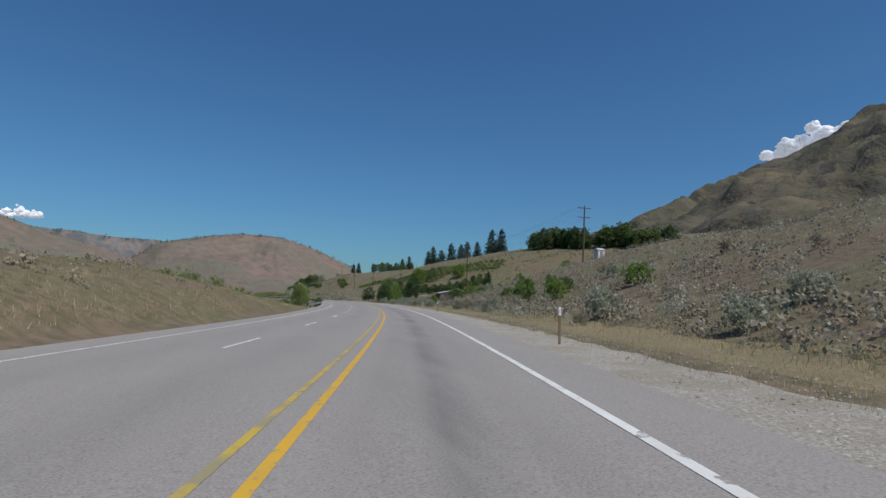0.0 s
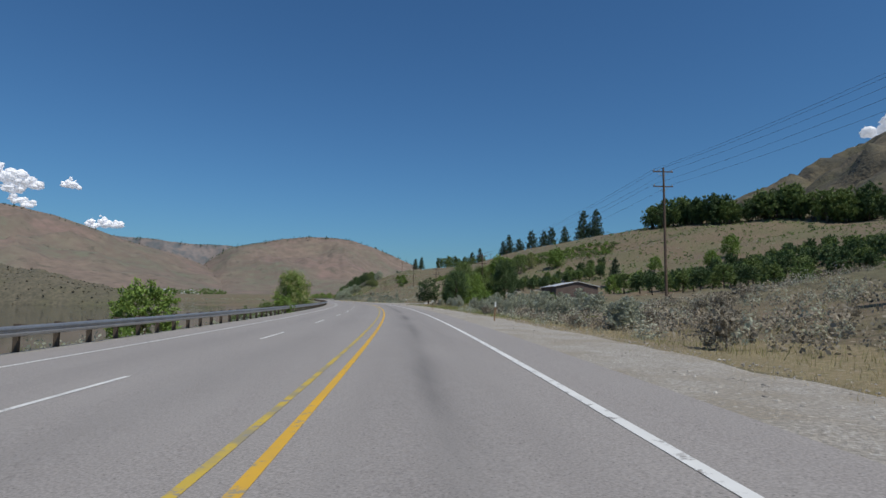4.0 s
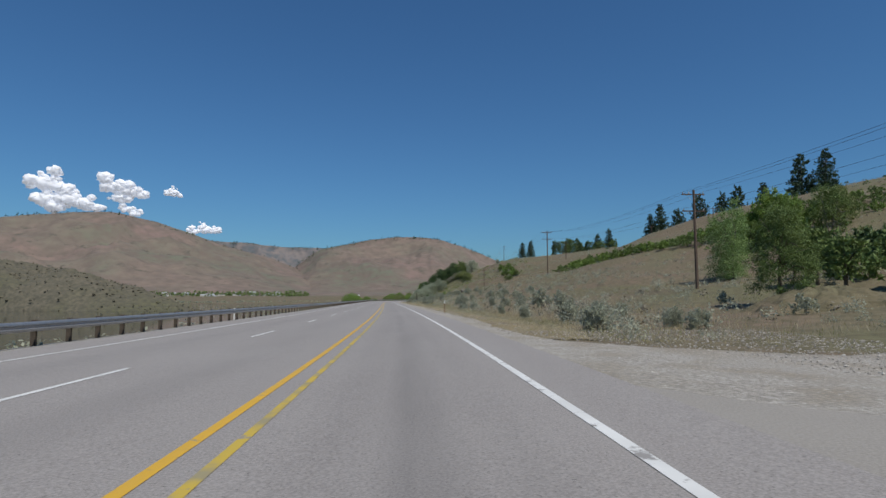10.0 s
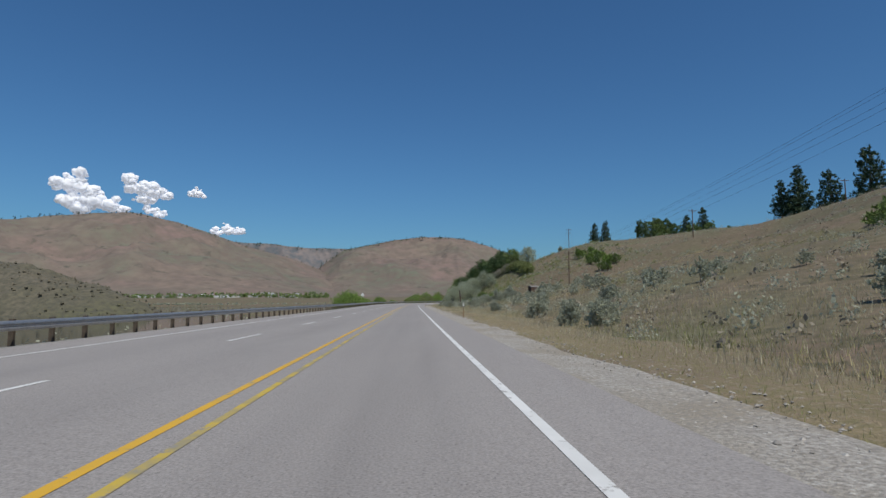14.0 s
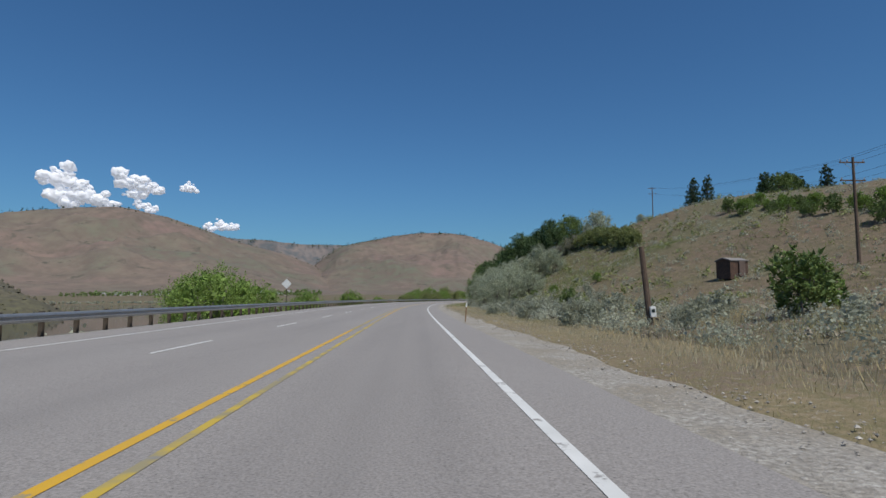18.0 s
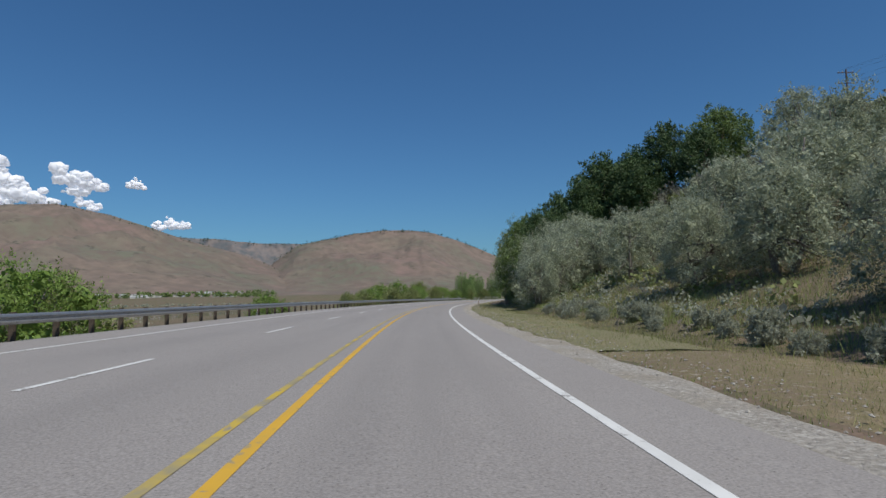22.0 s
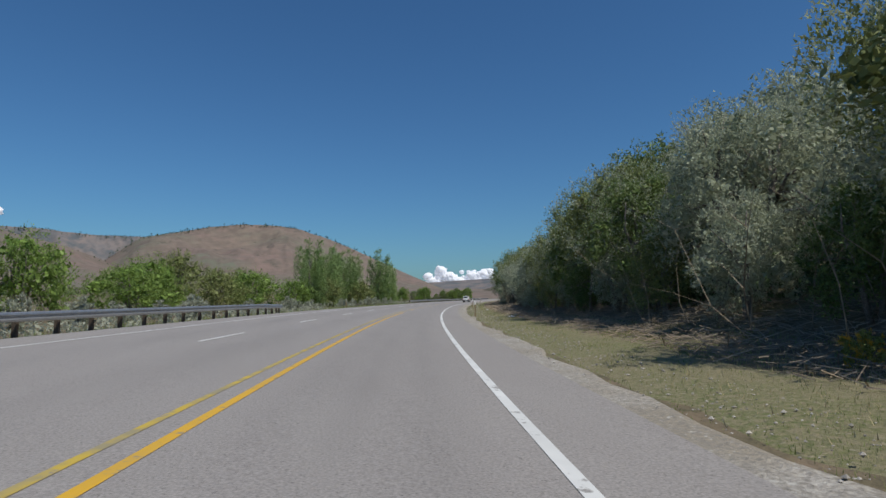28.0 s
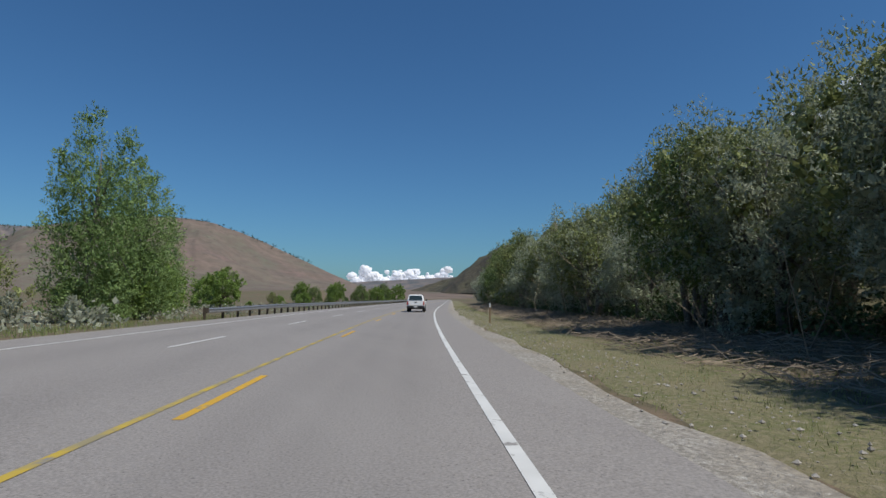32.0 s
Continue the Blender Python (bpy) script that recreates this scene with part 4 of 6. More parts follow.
def crown_points(blobs, n, r, hollow=0.55, droop=0.3):
    """Points strung on many small twigs on the outside of each blob, the way each one faces and the way its twig grows."""
    b = np.array(blobs, float)
    wgt = (b[:, 3] * b[:, 4] * b[:, 5]) ** (2 / 3)
    m = 18
    k = r.choice(len(b), n // m + 1, p=wgt / wgt.sum())
    d = r.normal(size=(len(k), 3))
    d /= np.linalg.norm(d, axis=1)[:, None]
    rad = hollow + (1.0 - hollow) * r.uniform(0, 1, len(k)) ** 0.6
    tip = b[k, :3] + d * rad[:, None] * b[k, 3:6]
    grow = d * 0.7 + r.normal(size=d.shape) * 0.4 + np.array([0, 0, 0.75 - 0.6 * droop])
    grow /= np.linalg.norm(grow, axis=1)[:, None]
    ln = np.repeat(b[k, 3:6].mean(1), m)[:n] * 0.42
    axis = np.repeat(grow, m, 0)[:n]
    t = r.uniform(-0.45, 0.75, n)
    off = r.normal(size=(n, 3))
    c = np.repeat(tip, m, 0)[:n] + axis * (t * ln)[:, None] + off * (ln * (0.30 - 0.22 * t))[:, None]
    out = np.repeat(d + np.array([0, 0, 0.35]), m, 0)[:n] + 0.2 * off
    return c, out / np.linalg.norm(out, axis=1)[:, None], axis


def crown_core(blobs, r):
    """Coarse inner foliage that fills the middle of each blob."""
    b = np.array(blobs, float)
    small = b[:, 3:6].min(1)
    b = np.repeat(b, np.clip(44 * (small / 0.7) ** 2, 16, 280).astype(int), 0)
    d = r.normal(size=(len(b), 3))
    d /= np.linalg.norm(d, axis=1)[:, None]
    c = b[:, :3] + d * (0.54 * r.uniform(0, 1, len(b)) ** 0.5)[:, None] * b[:, 3:6]
    v, f = leaf_quads(c, 1.0, r, 0.0, 0.7, out=d)
    v = c[:, None] + (v.reshape(-1, 4, 3) - c[:, None]) * np.minimum(b[:, 3:6].min(1) * 0.28, 0.12)[:, None, None]
    return v.reshape(-1, 3), f


def tree(name, label, category, h, blobs, leaves, size, leaf_mat, bark_mat, seed, trunk_r=0.16, group="", limbs=6, droop=0.3, extra=None, stems=1, fine=1.6):
    r = np.random.RandomState(seed)
    root = thing(name, label, category, group)
    ws = []
    for sidx in range(stems):
        a0 = 6.28 * sidx / max(stems, 1) + r.uniform(0, 1)
        lean = 0.0 if stems == 1 else 0.22
        top = np.array([math.cos(a0) * lean * h + r.normal() * 0.03 * h, math.sin(a0) * lean * h + r.normal() * 0.03 * h, h * 0.82])
        base = np.array([math.cos(a0), math.sin(a0), 0]) * (0.0 if stems == 1 else trunk_r * 1.6)
        pts = [base + (top - base) * t + np.array([r.normal() * 0.02 * h, r.normal() * 0.02 * h, 0]) * (0 < t < 1) for t in (0, 0.25, 0.5, 0.75, 1)]
        pts[0][2] = -0.35
        ws.append((pts, [trunk_r * 1.25, trunk_r * 0.95, trunk_r * 0.7, trunk_r * 0.45, trunk_r * 0.15], 8))
        for q in range(limbs):
            b = blobs[r.randint(len(blobs))]
            t = r.uniform(0.22, 0.7)
            s = base + (top - base) * t
            e = np.array(b[:3]) + r.normal(size=3) * np.array(b[3:6]) * 0.55
            mid = (s + e) / 2 + np.array([0, 0, 0.06 * h])
            ws.append(([s, mid, e], [trunk_r * 0.5, trunk_r * 0.3, trunk_r * 0.06], 5))
    part("trunk", mesh_of("trunk", *tubes(ws), bark_mat, True), bark_mat, root)
    c, o, g = crown_points(blobs, int(leaves * fine), r, 0.55, droop)
    v, f = leaf_sprigs(c, o, g, size * 1.18 / math.sqrt(fine), r)
    cv, cf = crown_core(blobs, r)
    part("crown", mesh_of("crown", np.concatenate([v, cv]), f.tolist() + (cf + len(v)).tolist(), leaf_mat), leaf_mat, root)
    if extra:
        n2, s2, m2, nm = extra
        c, o, g = crown_points(blobs, int(n2 * fine), r, 0.88, droop)
        v, f = leaf_sprigs(c, o, g, s2 * 1.18 / math.sqrt(fine), r)
        part(nm, mesh_of(nm, v, f, m2), m2, root)
    return root


def lumps(h, w, low, n, seed, top=0.28, flat=1.0):
    """Blobs of a rounded uneven crown of height h and half width w."""
    r = np.random.RandomState(seed)
    out = []
    n = int(n * 2.2)
    for k in range(n):
        z = low + (h - low) * (0.06 + 0.88 * ((k + 0.5) / n) ** 0.9)
        u = (z - low) / (h - low)
        rad = w * math.sqrt(max(0.10, 1 - abs(2 * u - 0.8) ** 2.2)) * r.uniform(0.55, 0.92)
        a = 2.4 * k + r.uniform(-0.5, 0.5)
        s = w * r.uniform(0.2, 0.37)
        out.append((math.cos(a) * rad, math.sin(a) * rad, z, s, s, s * r.uniform(0.75, 1.15) * flat))
    out.append((0, 0, h * (1 - top), w * 0.45, w * 0.45, h * top * 0.75))
    out.append((0, 0, low + (h - low) * 0.42, w * 0.62, w * 0.62, (h - low) * 0.33))
    return out


def columns(h, seed):
    """Blobs of a poplar: several upright lobes of uneven height."""
    r = np.random.RandomState(seed)
    out = []
    for lobe in range(4):
        a, off = 1.57 * lobe + r.uniform(-0.4, 0.4), h * (0.19 if lobe else 0.04)
        top = h * (1.0 if lobe == 0 else r.uniform(0.72, 0.93))
        for k in range(9):
            u = k / 8
            w = h * 0.125 * (1.05 - 0.55 * u ** 2.5)
            out.append((math.cos(a) * off * (0.7 + 0.3 * u), math.sin(a) * off * (0.7 + 0.3 * u), 0.9 + (top - 1.4) * u, w * r.uniform(0.8, 1.25), w * r.uniform(0.8, 1.25), h * 0.06))
    return out


def cone_layers(h, seed):
    r = np.random.RandomState(seed)
    out = []
    for k in range(26):
        u = k / 25
        z = h * (0.12 + 0.85 * u)
        w = h * 0.205 * (1 - u) ** 0.5 + 0.25
        a = 2.4 * k
        out.append((math.cos(a) * w * 0.55, math.sin(a) * w * 0.55, z, w * 0.66, w * 0.66, h * 0.05))
    return out


PROTO = {}
REACH = {"olive": 18.5, "mixed": 17, "sage": 16.5, "bright": 55}


def plant(kind, x, y, scale=1.0, seed=None, z=None, dz=0.0, label=""):
    """Sets one plant of that kind on the ground, sharing meshes with the others of its kind."""
    r = random.Random(round(x * 13 + y * 7, 2) if seed is None else seed)
    if kind in ("olive", "mixed", "sage", "bright") and not -9 < x - float(road_x(y)) < REACH[kind]:
        kind += "far"                             # coarser leaves well away from the road
    which = r.choice(KINDS[kind])
    zz = (float(ground_z(x, y)) if z is None else z) + dz
    m = Matrix.Translation((x, y, zz)) @ Matrix.Rotation(r.uniform(0, 6.28), 4, "Z") @ Matrix.Diagonal((scale * r.uniform(0.9, 1.12), scale * r.uniform(0.9, 1.12), scale * r.uniform(0.92, 1.1), 1))
    if which not in PROTO:
        ob = MAKE[which]()
        ob.matrix_basis = m
        PROTO[which] = (ob, False)
    else:
        src = PROTO[which][0]
        keep = src.matrix_basis.copy()
        src.matrix_basis = Matrix()
        ob = copy_thing(src, m)
        src.matrix_basis = keep
    if label:
        tagged(ob, label)
    return ob


OLIVE = "silvery grey-green Russian olive tree with drooping branches"
GREEN = "dense dark-green leafy tree on the slope"
KINDS = {"olive": ("olive1", "olive2", "olive3"), "green": ("green1", "green2", "green3"), "bright": ("bright1", "bright2"), "poplar": ("poplar1", "poplar2"),
         "pine": ("pine1", "pine2"), "orchard": ("orchard1", "orchard2"), "sage": ("sage1", "sage2", "sage3"), "bush": ("bush1", "bush2"), "willow": ("willow1",),
         "locust": ("locust1",), "mixed": ("mixed1", "mixed2"), "drybush": ("dry1", "dry2"), "yellowbush": ("yb1",), "birch": ("birch1",), "far": ("far1", "far2"), "olivefar": ("of1", "of2"), "mixedfar": ("mf1", "mf2"), "hedge": ("hedge1", "hedge1", "hedge2"), "hedgegreen": ("hedge2",), "sagefar": ("sf1", "sf2"), "brightfar": ("bf1", "bf2"), "tall": ("tall1", "tall2"), "shore": ("shore1", "shore2"), "vine": ("vine1", "vine2")}
MAKE = {
    "olive1": lambda: tree("olive_tree", OLIVE, "tree", 6.5, lumps(6.5, 3.0, 0.1, 13, 1), 15500, 0.062, leaf_olive, grey_bark, 1, 0.17, "olive trees", 9, 0.6, stems=3),
    "olive2": lambda: tree("olive_tree", OLIVE, "tree", 6.5, lumps(6.5, 2.8, 0.1, 15, 2), 15500, 0.062, leaf_olive, grey_bark, 2, 0.16, "olive trees", 9, 0.6, stems=2),
    "olive3": lambda: tree("olive_tree", OLIVE, "tree", 6.5, lumps(6.5, 3.3, 0.1, 13, 3), 16000, 0.064, leaf_olive, grey_bark, 3, 0.17, "olive trees", 10, 0.6, stems=3),
    "mixed1": lambda: tree("streamside_tree", "olive-green bushy tree crowding the road", "tree", 7.5, lumps(7.5, 3.6, 1.7, 16, 4), 11500, 0.066, leaf_green, grey_bark, 4, 0.16, "roadside thicket trees", 9, 0.4, (5200, 0.06, leaf_olive, "silvery_spray"), stems=3),
    "mixed2": lambda: tree("streamside_tree", "yellow-green bushy tree crowding the road", "tree", 7.0, lumps(7.0, 3.5, 1.6, 16, 5), 9500, 0.066, leaf_mix, grey_bark, 5, 0.15, "roadside thicket trees", 9, 0.4, (6500, 0.06, leaf_olive, "silvery_spray"), stems=3),
    "green1": lambda: tree("leafy_tree", GREEN, "tree", 11, lumps(11, 4.2, 1.0, 17, 6), 9000, 0.15, leaf_dark, bark, 6, 0.26, "leafy trees", 9, 0.2),
    "green2": lambda: tree("leafy_tree", GREEN, "tree", 11, lumps(11, 3.7, 0.8, 18, 7), 9000, 0.15, leaf_dark, bark, 7, 0.25, "leafy trees", 9, 0.2),
    "green3": lambda: tree("leafy_tree", GREEN, "tree", 11, lumps(11, 4.6, 1.0, 16, 8), 12000, 0.15, leaf_green, bark, 8, 0.26, "leafy trees", 9, 0.2),
    "bright1": lambda: tree("shade_tree", "bright green leafy tree in full sun", "tree", 10, lumps(10, 4.9, 0.3, 18, 9), 11000, 0.155, leaf_bright, bark, 9, 0.26, "shade trees", 9, 0.2),
    "bright2": lambda: tree("shade_tree", "bright green leafy tree in full sun", "tree", 10, lumps(10, 4.4, 0.3, 18, 10), 11000, 0.155, leaf_bright, bark, 10, 0.25, "shade trees", 9, 0.2),
    "poplar1": lambda: tree("poplar_tree", "tall narrow green poplar with upright branches", "tree", 14, columns(14, 11), 20000, 0.098, leaf_pop, grey_bark, 11, 0.24, "poplars", 10, -0.2),
    "poplar2": lambda: tree("poplar_tree", "tall narrow green poplar with upright branches", "tree", 14, columns(14, 12), 20000, 0.098, leaf_pop, grey_bark, 12, 0.24, "poplars", 10, -0.2),
    "pine1": lambda: tree("pine_tree", "dark ponderosa pine standing on the ridge", "tree", 14, cone_layers(14, 13), 3600, 0.28, leaf_pine, bark, 13, 0.26, "pines", 8, 0.1),
    "pine2": lambda: tree("pine_tree", "dark ponderosa pine standing on the ridge", "tree", 14, cone_layers(14, 14), 3600, 0.27, leaf_pine, bark, 14, 0.26, "pines", 8, 0.1),
    "orchard1": lambda: tree("orchard_tree", "low dark-green cherry tree in an orchard row", "tree", 4.6, lumps(4.6, 2.2, 1.1, 9, 15), 1250, 0.21, leaf_green, bark, 15, 0.14, "orchard trees", 6, 0.2),
    "orchard2": lambda: tree("orchard_tree", "low dark-green cherry tree in an orchard row", "tree", 4.6, lumps(4.6, 2.0, 1.0, 9, 16), 1250, 0.21, leaf_dark, bark, 16, 0.14, "orchard trees", 6, 0.2),
    "sage1": lambda: tree("sagebrush", "rounded grey-green sagebrush on dry ground", "shrub", 1.3, lumps(1.3, 0.85, -0.05, 8, 17, 0.35), 2400, 0.058, leaf_sage, grey_bark, 17, 0.03, "sagebrush", 0, -0.3),
    "sage2": lambda: tree("sagebrush", "rounded grey-green sagebrush on dry ground", "shrub", 1.3, lumps(1.3, 0.75, -0.05, 8, 18, 0.35), 2300, 0.058, leaf_sage, grey_bark, 18, 0.03, "sagebrush", 0, -0.3),
    "sage3": lambda: tree("sagebrush", "rounded grey-green sagebrush on dry ground", "shrub", 1.3, lumps(1.3, 0.95, -0.05, 9, 19, 0.35), 2500, 0.058, leaf_sage, grey_bark, 19, 0.03, "sagebrush", 0, -0.3),
    "bush1": lambda: tree("green_bush", "bright green leafy bush in sun", "shrub", 3.0, lumps(3.0, 1.9, 0.1, 10, 20, 0.35), 1700, 0.13, leaf_bright, grey_bark, 20, 0.06, "green bushes", 6, 0.1, stems=4),
    "bush2": lambda: tree("green_bush", "bright green leafy bush in sun", "shrub", 3.0, lumps(3.0, 1.6, 0.1, 10, 21, 0.35), 1700, 0.13, leaf_green, grey_bark, 21, 0.06, "green bushes", 6, 0.1, stems=4),
    "dry1": lambda: tree("dry_shrub", "brown-grey brittle shrub, half bare", "shrub", 1.0, lumps(1.0, 0.7, 0.05, 6, 22, 0.35), 900, 0.045, leaf_drygrey, grey_bark, 22, 0.025, "dry shrubs", 0, -0.4),
    "dry2": lambda: tree("dry_shrub", "brown-grey brittle shrub, half bare", "shrub", 1.0, lumps(1.0, 0.8, 0.05, 6, 23, 0.35), 900, 0.045, leaf_drygrey, grey_bark, 23, 0.025, "dry shrubs", 0, -0.4),
    "yb1": lambda: tree("yellow_bush", "small bush covered in yellow flowers", "shrub", 1.0, lumps(1.0, 0.7, 0.05, 6, 24, 0.35), 900, 0.05, leaf_yellow, grey_bark, 24, 0.02, "", 4, 0, (500, 0.05, yellow_paint, "blossom"), stems=3),
    "willow1": lambda: tree("flowering_willow", "broad yellow-green willow full of pale catkins", "tree", 9, lumps(9, 3.9, 0.6, 17, 25), 14000, 0.11, leaf_bright, grey_bark, 25, 0.24, "", 10, 0.8, (13000, 0.085, leaf_catkin, "catkin_spray"), stems=2),
    "locust1": lambda: tree("locust_tree", "black locust tree hung with white blossom", "tree", 6.8, lumps(6.8, 2.7, 1.0, 13, 26), 9000, 0.13, leaf_dark, bark, 26, 0.2, "", 9, 0.3, (5200, 0.10, leaf_flower, "blossom")),
    "far1": lambda: tree("leafy_tree", GREEN, "tree", 11, lumps(11, 4.4, 0.8, 14, 31), 1700, 0.42, leaf_dark, bark, 31, 0.26, "leafy trees", 6, 0.2),
    "far2": lambda: tree("leafy_tree", GREEN, "tree", 11, lumps(11, 4.8, 0.6, 14, 32), 1700, 0.42, leaf_green, bark, 32, 0.26, "leafy trees", 6, 0.2),
    "shore1": lambda: tree("willow_shrub", "broad pale-green willow shrub below the guardrail", "shrub", 3.0, lumps(3.0, 2.1, 0.05, 12, 53, 0.35), 8000, 0.046, leaf_bright, grey_bark, 53, 0.06, "willow shrubs", 5, 0.1, stems=3),
    "shore2": lambda: tree("willow_shrub", "broad pale-green willow shrub below the guardrail", "shrub", 3.0, lumps(3.0, 1.9, 0.05, 12, 54, 0.35), 8000, 0.046, leaf_mix, grey_bark, 54, 0.06, "willow shrubs", 5, 0.1, stems=3),
    "sf1": lambda: tree("sagebrush", "rounded grey-green sagebrush on dry ground", "shrub", 1.3, lumps(1.3, 0.8, 0.1, 7, 47, 0.35), 560, 0.092, leaf_sage, grey_bark, 47, 0.03, "sagebrush", 0, -0.3),
    "sf2": lambda: tree("sagebrush", "rounded grey-green sagebrush on dry ground", "shrub", 1.3, lumps(1.3, 0.95, 0.05, 7, 48, 0.35), 560, 0.092, leaf_sage, grey_bark, 48, 0.03, "sagebrush", 0, -0.3),
    "bf1": lambda: tree("shade_tree", "bright green leafy tree in full sun", "tree", 10, lumps(10, 4.6, 0.3, 16, 49), 3200, 0.28, leaf_bright, bark, 49, 0.26, "shade trees", 6, 0.2),
    "bf2": lambda: tree("shade_tree", "bright green leafy tree in full sun", "tree", 10, lumps(10, 4.2, 0.3, 16, 50), 3200, 0.28, leaf_bright, bark, 50, 0.25, "shade trees", 6, 0.2),
    "tall1": lambda: tree("tall_tree", "tall dense dark-green tree shading the verge", "tree", 11.5, lumps(11.5, 4.3, 0.8, 20, 51), 19000, 0.085, leaf_dark, bark, 51, 0.24, "tall shade trees", 8, 0.4),
    "tall2": lambda: tree("tall_tree", "tall dense dark-green tree shading the verge", "tree", 11.5, lumps(11.5, 3.9, 0.6, 20, 52), 19000, 0.085, leaf_green, bark, 52, 0.24, "tall shade trees", 8, 0.4),
    "of1": lambda: tree("olive_tree", OLIVE, "tree", 6.5, lumps(6.5, 3.0, 0.1, 13, 41), 9500, 0.078, leaf_olive, grey_bark, 41, 0.17, "olive trees", 5, 0.6, stems=2),
    "of2": lambda: tree("olive_tree", OLIVE, "tree", 6.5, lumps(6.5, 3.3, 0.1, 13, 42), 9500, 0.078, leaf_olive, grey_bark, 42, 0.17, "olive trees", 5, 0.6, stems=2),
    "mf1": lambda: tree("streamside_tree", "olive-green bushy tree crowding the road", "tree", 7.0, lumps(7.0, 3.1, 0.3, 13, 43), 9000, 0.08, leaf_green, grey_bark, 43, 0.15, "roadside thicket trees", 5, 0.4, stems=2),
    "mf2": lambda: tree("streamside_tree", "yellow-green bushy tree crowding the road", "tree", 7.0, lumps(7.0, 3.0, 0.3, 13, 44), 9000, 0.08, leaf_mix, grey_bark, 44, 0.15, "roadside thicket trees", 5, 0.4, stems=2),
    "hedge1": lambda: tree("hedge_shrub", "tall grey-purple and green shrub in a hedge row", "shrub", 3.4, lumps(3.4, 2.2, 0.1, 10, 45, 0.35), 2200, 0.11, leaf_mauve, grey_bark, 45, 0.05, "hedge shrubs", 6, -0.3, stems=4),
    "hedge2": lambda: tree("hedge_shrub", "tall green shrub in a hedge row", "shrub", 3.4, lumps(3.4, 2.2, 0.1, 10, 46, 0.35), 2200, 0.11, leaf_mix, grey_bark, 46, 0.05, "hedge shrubs", 6, -0.2, stems=4),
    "vine1": lambda: tree("trellised_vine", "low bright-green vine in a trellised row", "vine", 2.2, lumps(2.2, 1.9, 0.3, 8, 33, 0.3, 0.7), 420, 0.22, leaf_bright, bark, 33, 0.05, "vine rows", 4, 0.1),
    "vine2": lambda: tree("trellised_vine", "low bright-green vine in a trellised row", "vine", 2.2, lumps(2.2, 2.1, 0.3, 8, 34, 0.3, 0.7), 420, 0.22, leaf_green, bark, 34, 0.05, "vine rows", 4, 0.1),
    "birch1": lambda: tree("birch_tree", "slender drooping green tree", "tree", 11, lumps(11, 2.2, 1.0, 16, 27), 16000, 0.065, leaf_mix, grey_bark, 27, 0.16, "", 9, 1.0),
}


def scrub(name, label, n, where, h0, h1, size, leaf_mat, seed, leaves=42, keep=None, category="scrub"):
    """Many low plants joined in one mesh; where() gives n stations and distances from a random source."""
    r = np.random.RandomState(seed)
    y, d = where(r, n)
    x, yy = at(y, d)
    if keep is not None:
        k = keep(x, yy)
        x, yy = x[k], yy[k]
    n = len(x)
    z = ground_z(x, yy)
    h = r.uniform(h0, h1, n) * r.uniform(0.6, 1.15, n)
    dirs = r.normal(size=(n, leaves, 3))
    dirs /= np.linalg.norm(dirs, axis=2)[:, :, None]
    dirs[:, :, 2] = np.abs(dirs[:, :, 2])
    rad = r.uniform(0.5, 1.05, (n, leaves, 1))
    c = dirs * rad * (h[:, None, None] * np.array([0.75, 0.75, 0.95])) * r.uniform(0.8, 1.2, (n, 1, 1))
    c = c + np.stack([x, yy, z], -1)[:, None, :]
    v, f = leaf_quads(c.reshape(-1, 3), 1.0, r, -0.4, out=dirs.reshape(-1, 3))
    v = v.reshape(-1, 4, 3)
    cc = c.reshape(-1, 1, 3)
    v = cc + (v - cc) * np.repeat(h * size, leaves)[:, None, None]
    ob = new(name, mesh_of(name, v.reshape(-1, 3), f, leaf_mat))
    return tagged(ob, label, category, kind="stuff")


def grass(name, label, n, where, h0, h1, mat, seed, blades=6, keep=None):
    r = np.random.RandomState(seed)
    y, d = where(r, n)
    x, yy = at(y, d)
    if keep is not None:
        k = keep(x, yy)
        x, yy = x[k], yy[k]
    n = len(x)
    z = ground_z(x, yy) - 0.03
    b = np.repeat(np.stack([x, yy, z], -1), blades, 0)
    b[:, :2] += r.normal(size=(n * blades, 2)) * 0.30
    h = np.repeat(r.uniform(h0, h1, n), blades) * r.uniform(0.6, 1.2, n * blades)
    a = r.uniform(0, 6.28, n * blades)
    w = 0.006 + 0.005 * r.uniform(0, 1, n * blades)
    side = np.stack([np.cos(a), np.sin(a), a * 0], -1) * (w + h * 0.008)[:, None]
    tip = b + np.stack([r.normal(size=len(a)) * 0.28 * h, r.normal(size=len(a)) * 0.28 * h, h], -1)
    v = np.stack([b - side, b + side, tip], 1).reshape(-1, 3)
    f = np.arange(3 * len(b)).reshape(-1, 3)
    return tagged(new(name, mesh_of(name, v, f, mat)), label, "grass", kind="stuff")


def zone(y0, y1, d0, d1, p=1.0):
    return lambda r, n: (r.uniform(y0, y1, n), d0 + (d1 - d0) * r.uniform(0, 1, n) ** p)


def off_side_road(x, y):
    """Away from the side road, its yard and the barn."""
    d = x - road_x(y)
    lane = (y > 250) & (y < 296) & (d < 60) & (y > 252 + 0.55 * np.maximum(d - 14, 0) - 4) & (y < 292 + 0.5 * np.maximum(d - 14, 0))
    yard = (x > 52) & (x < 98) & (y > 226) & (y < 268)
    return ~(lane | yard)


def corner(x, y):
    """The grassy corner between the highway and the side road."""
    d = x - road_x(y)
    return (y < np.interp(d, [7.8, 9.8, 15.2, 24], [252, 260.5, 268, 276])) & (d > 8)


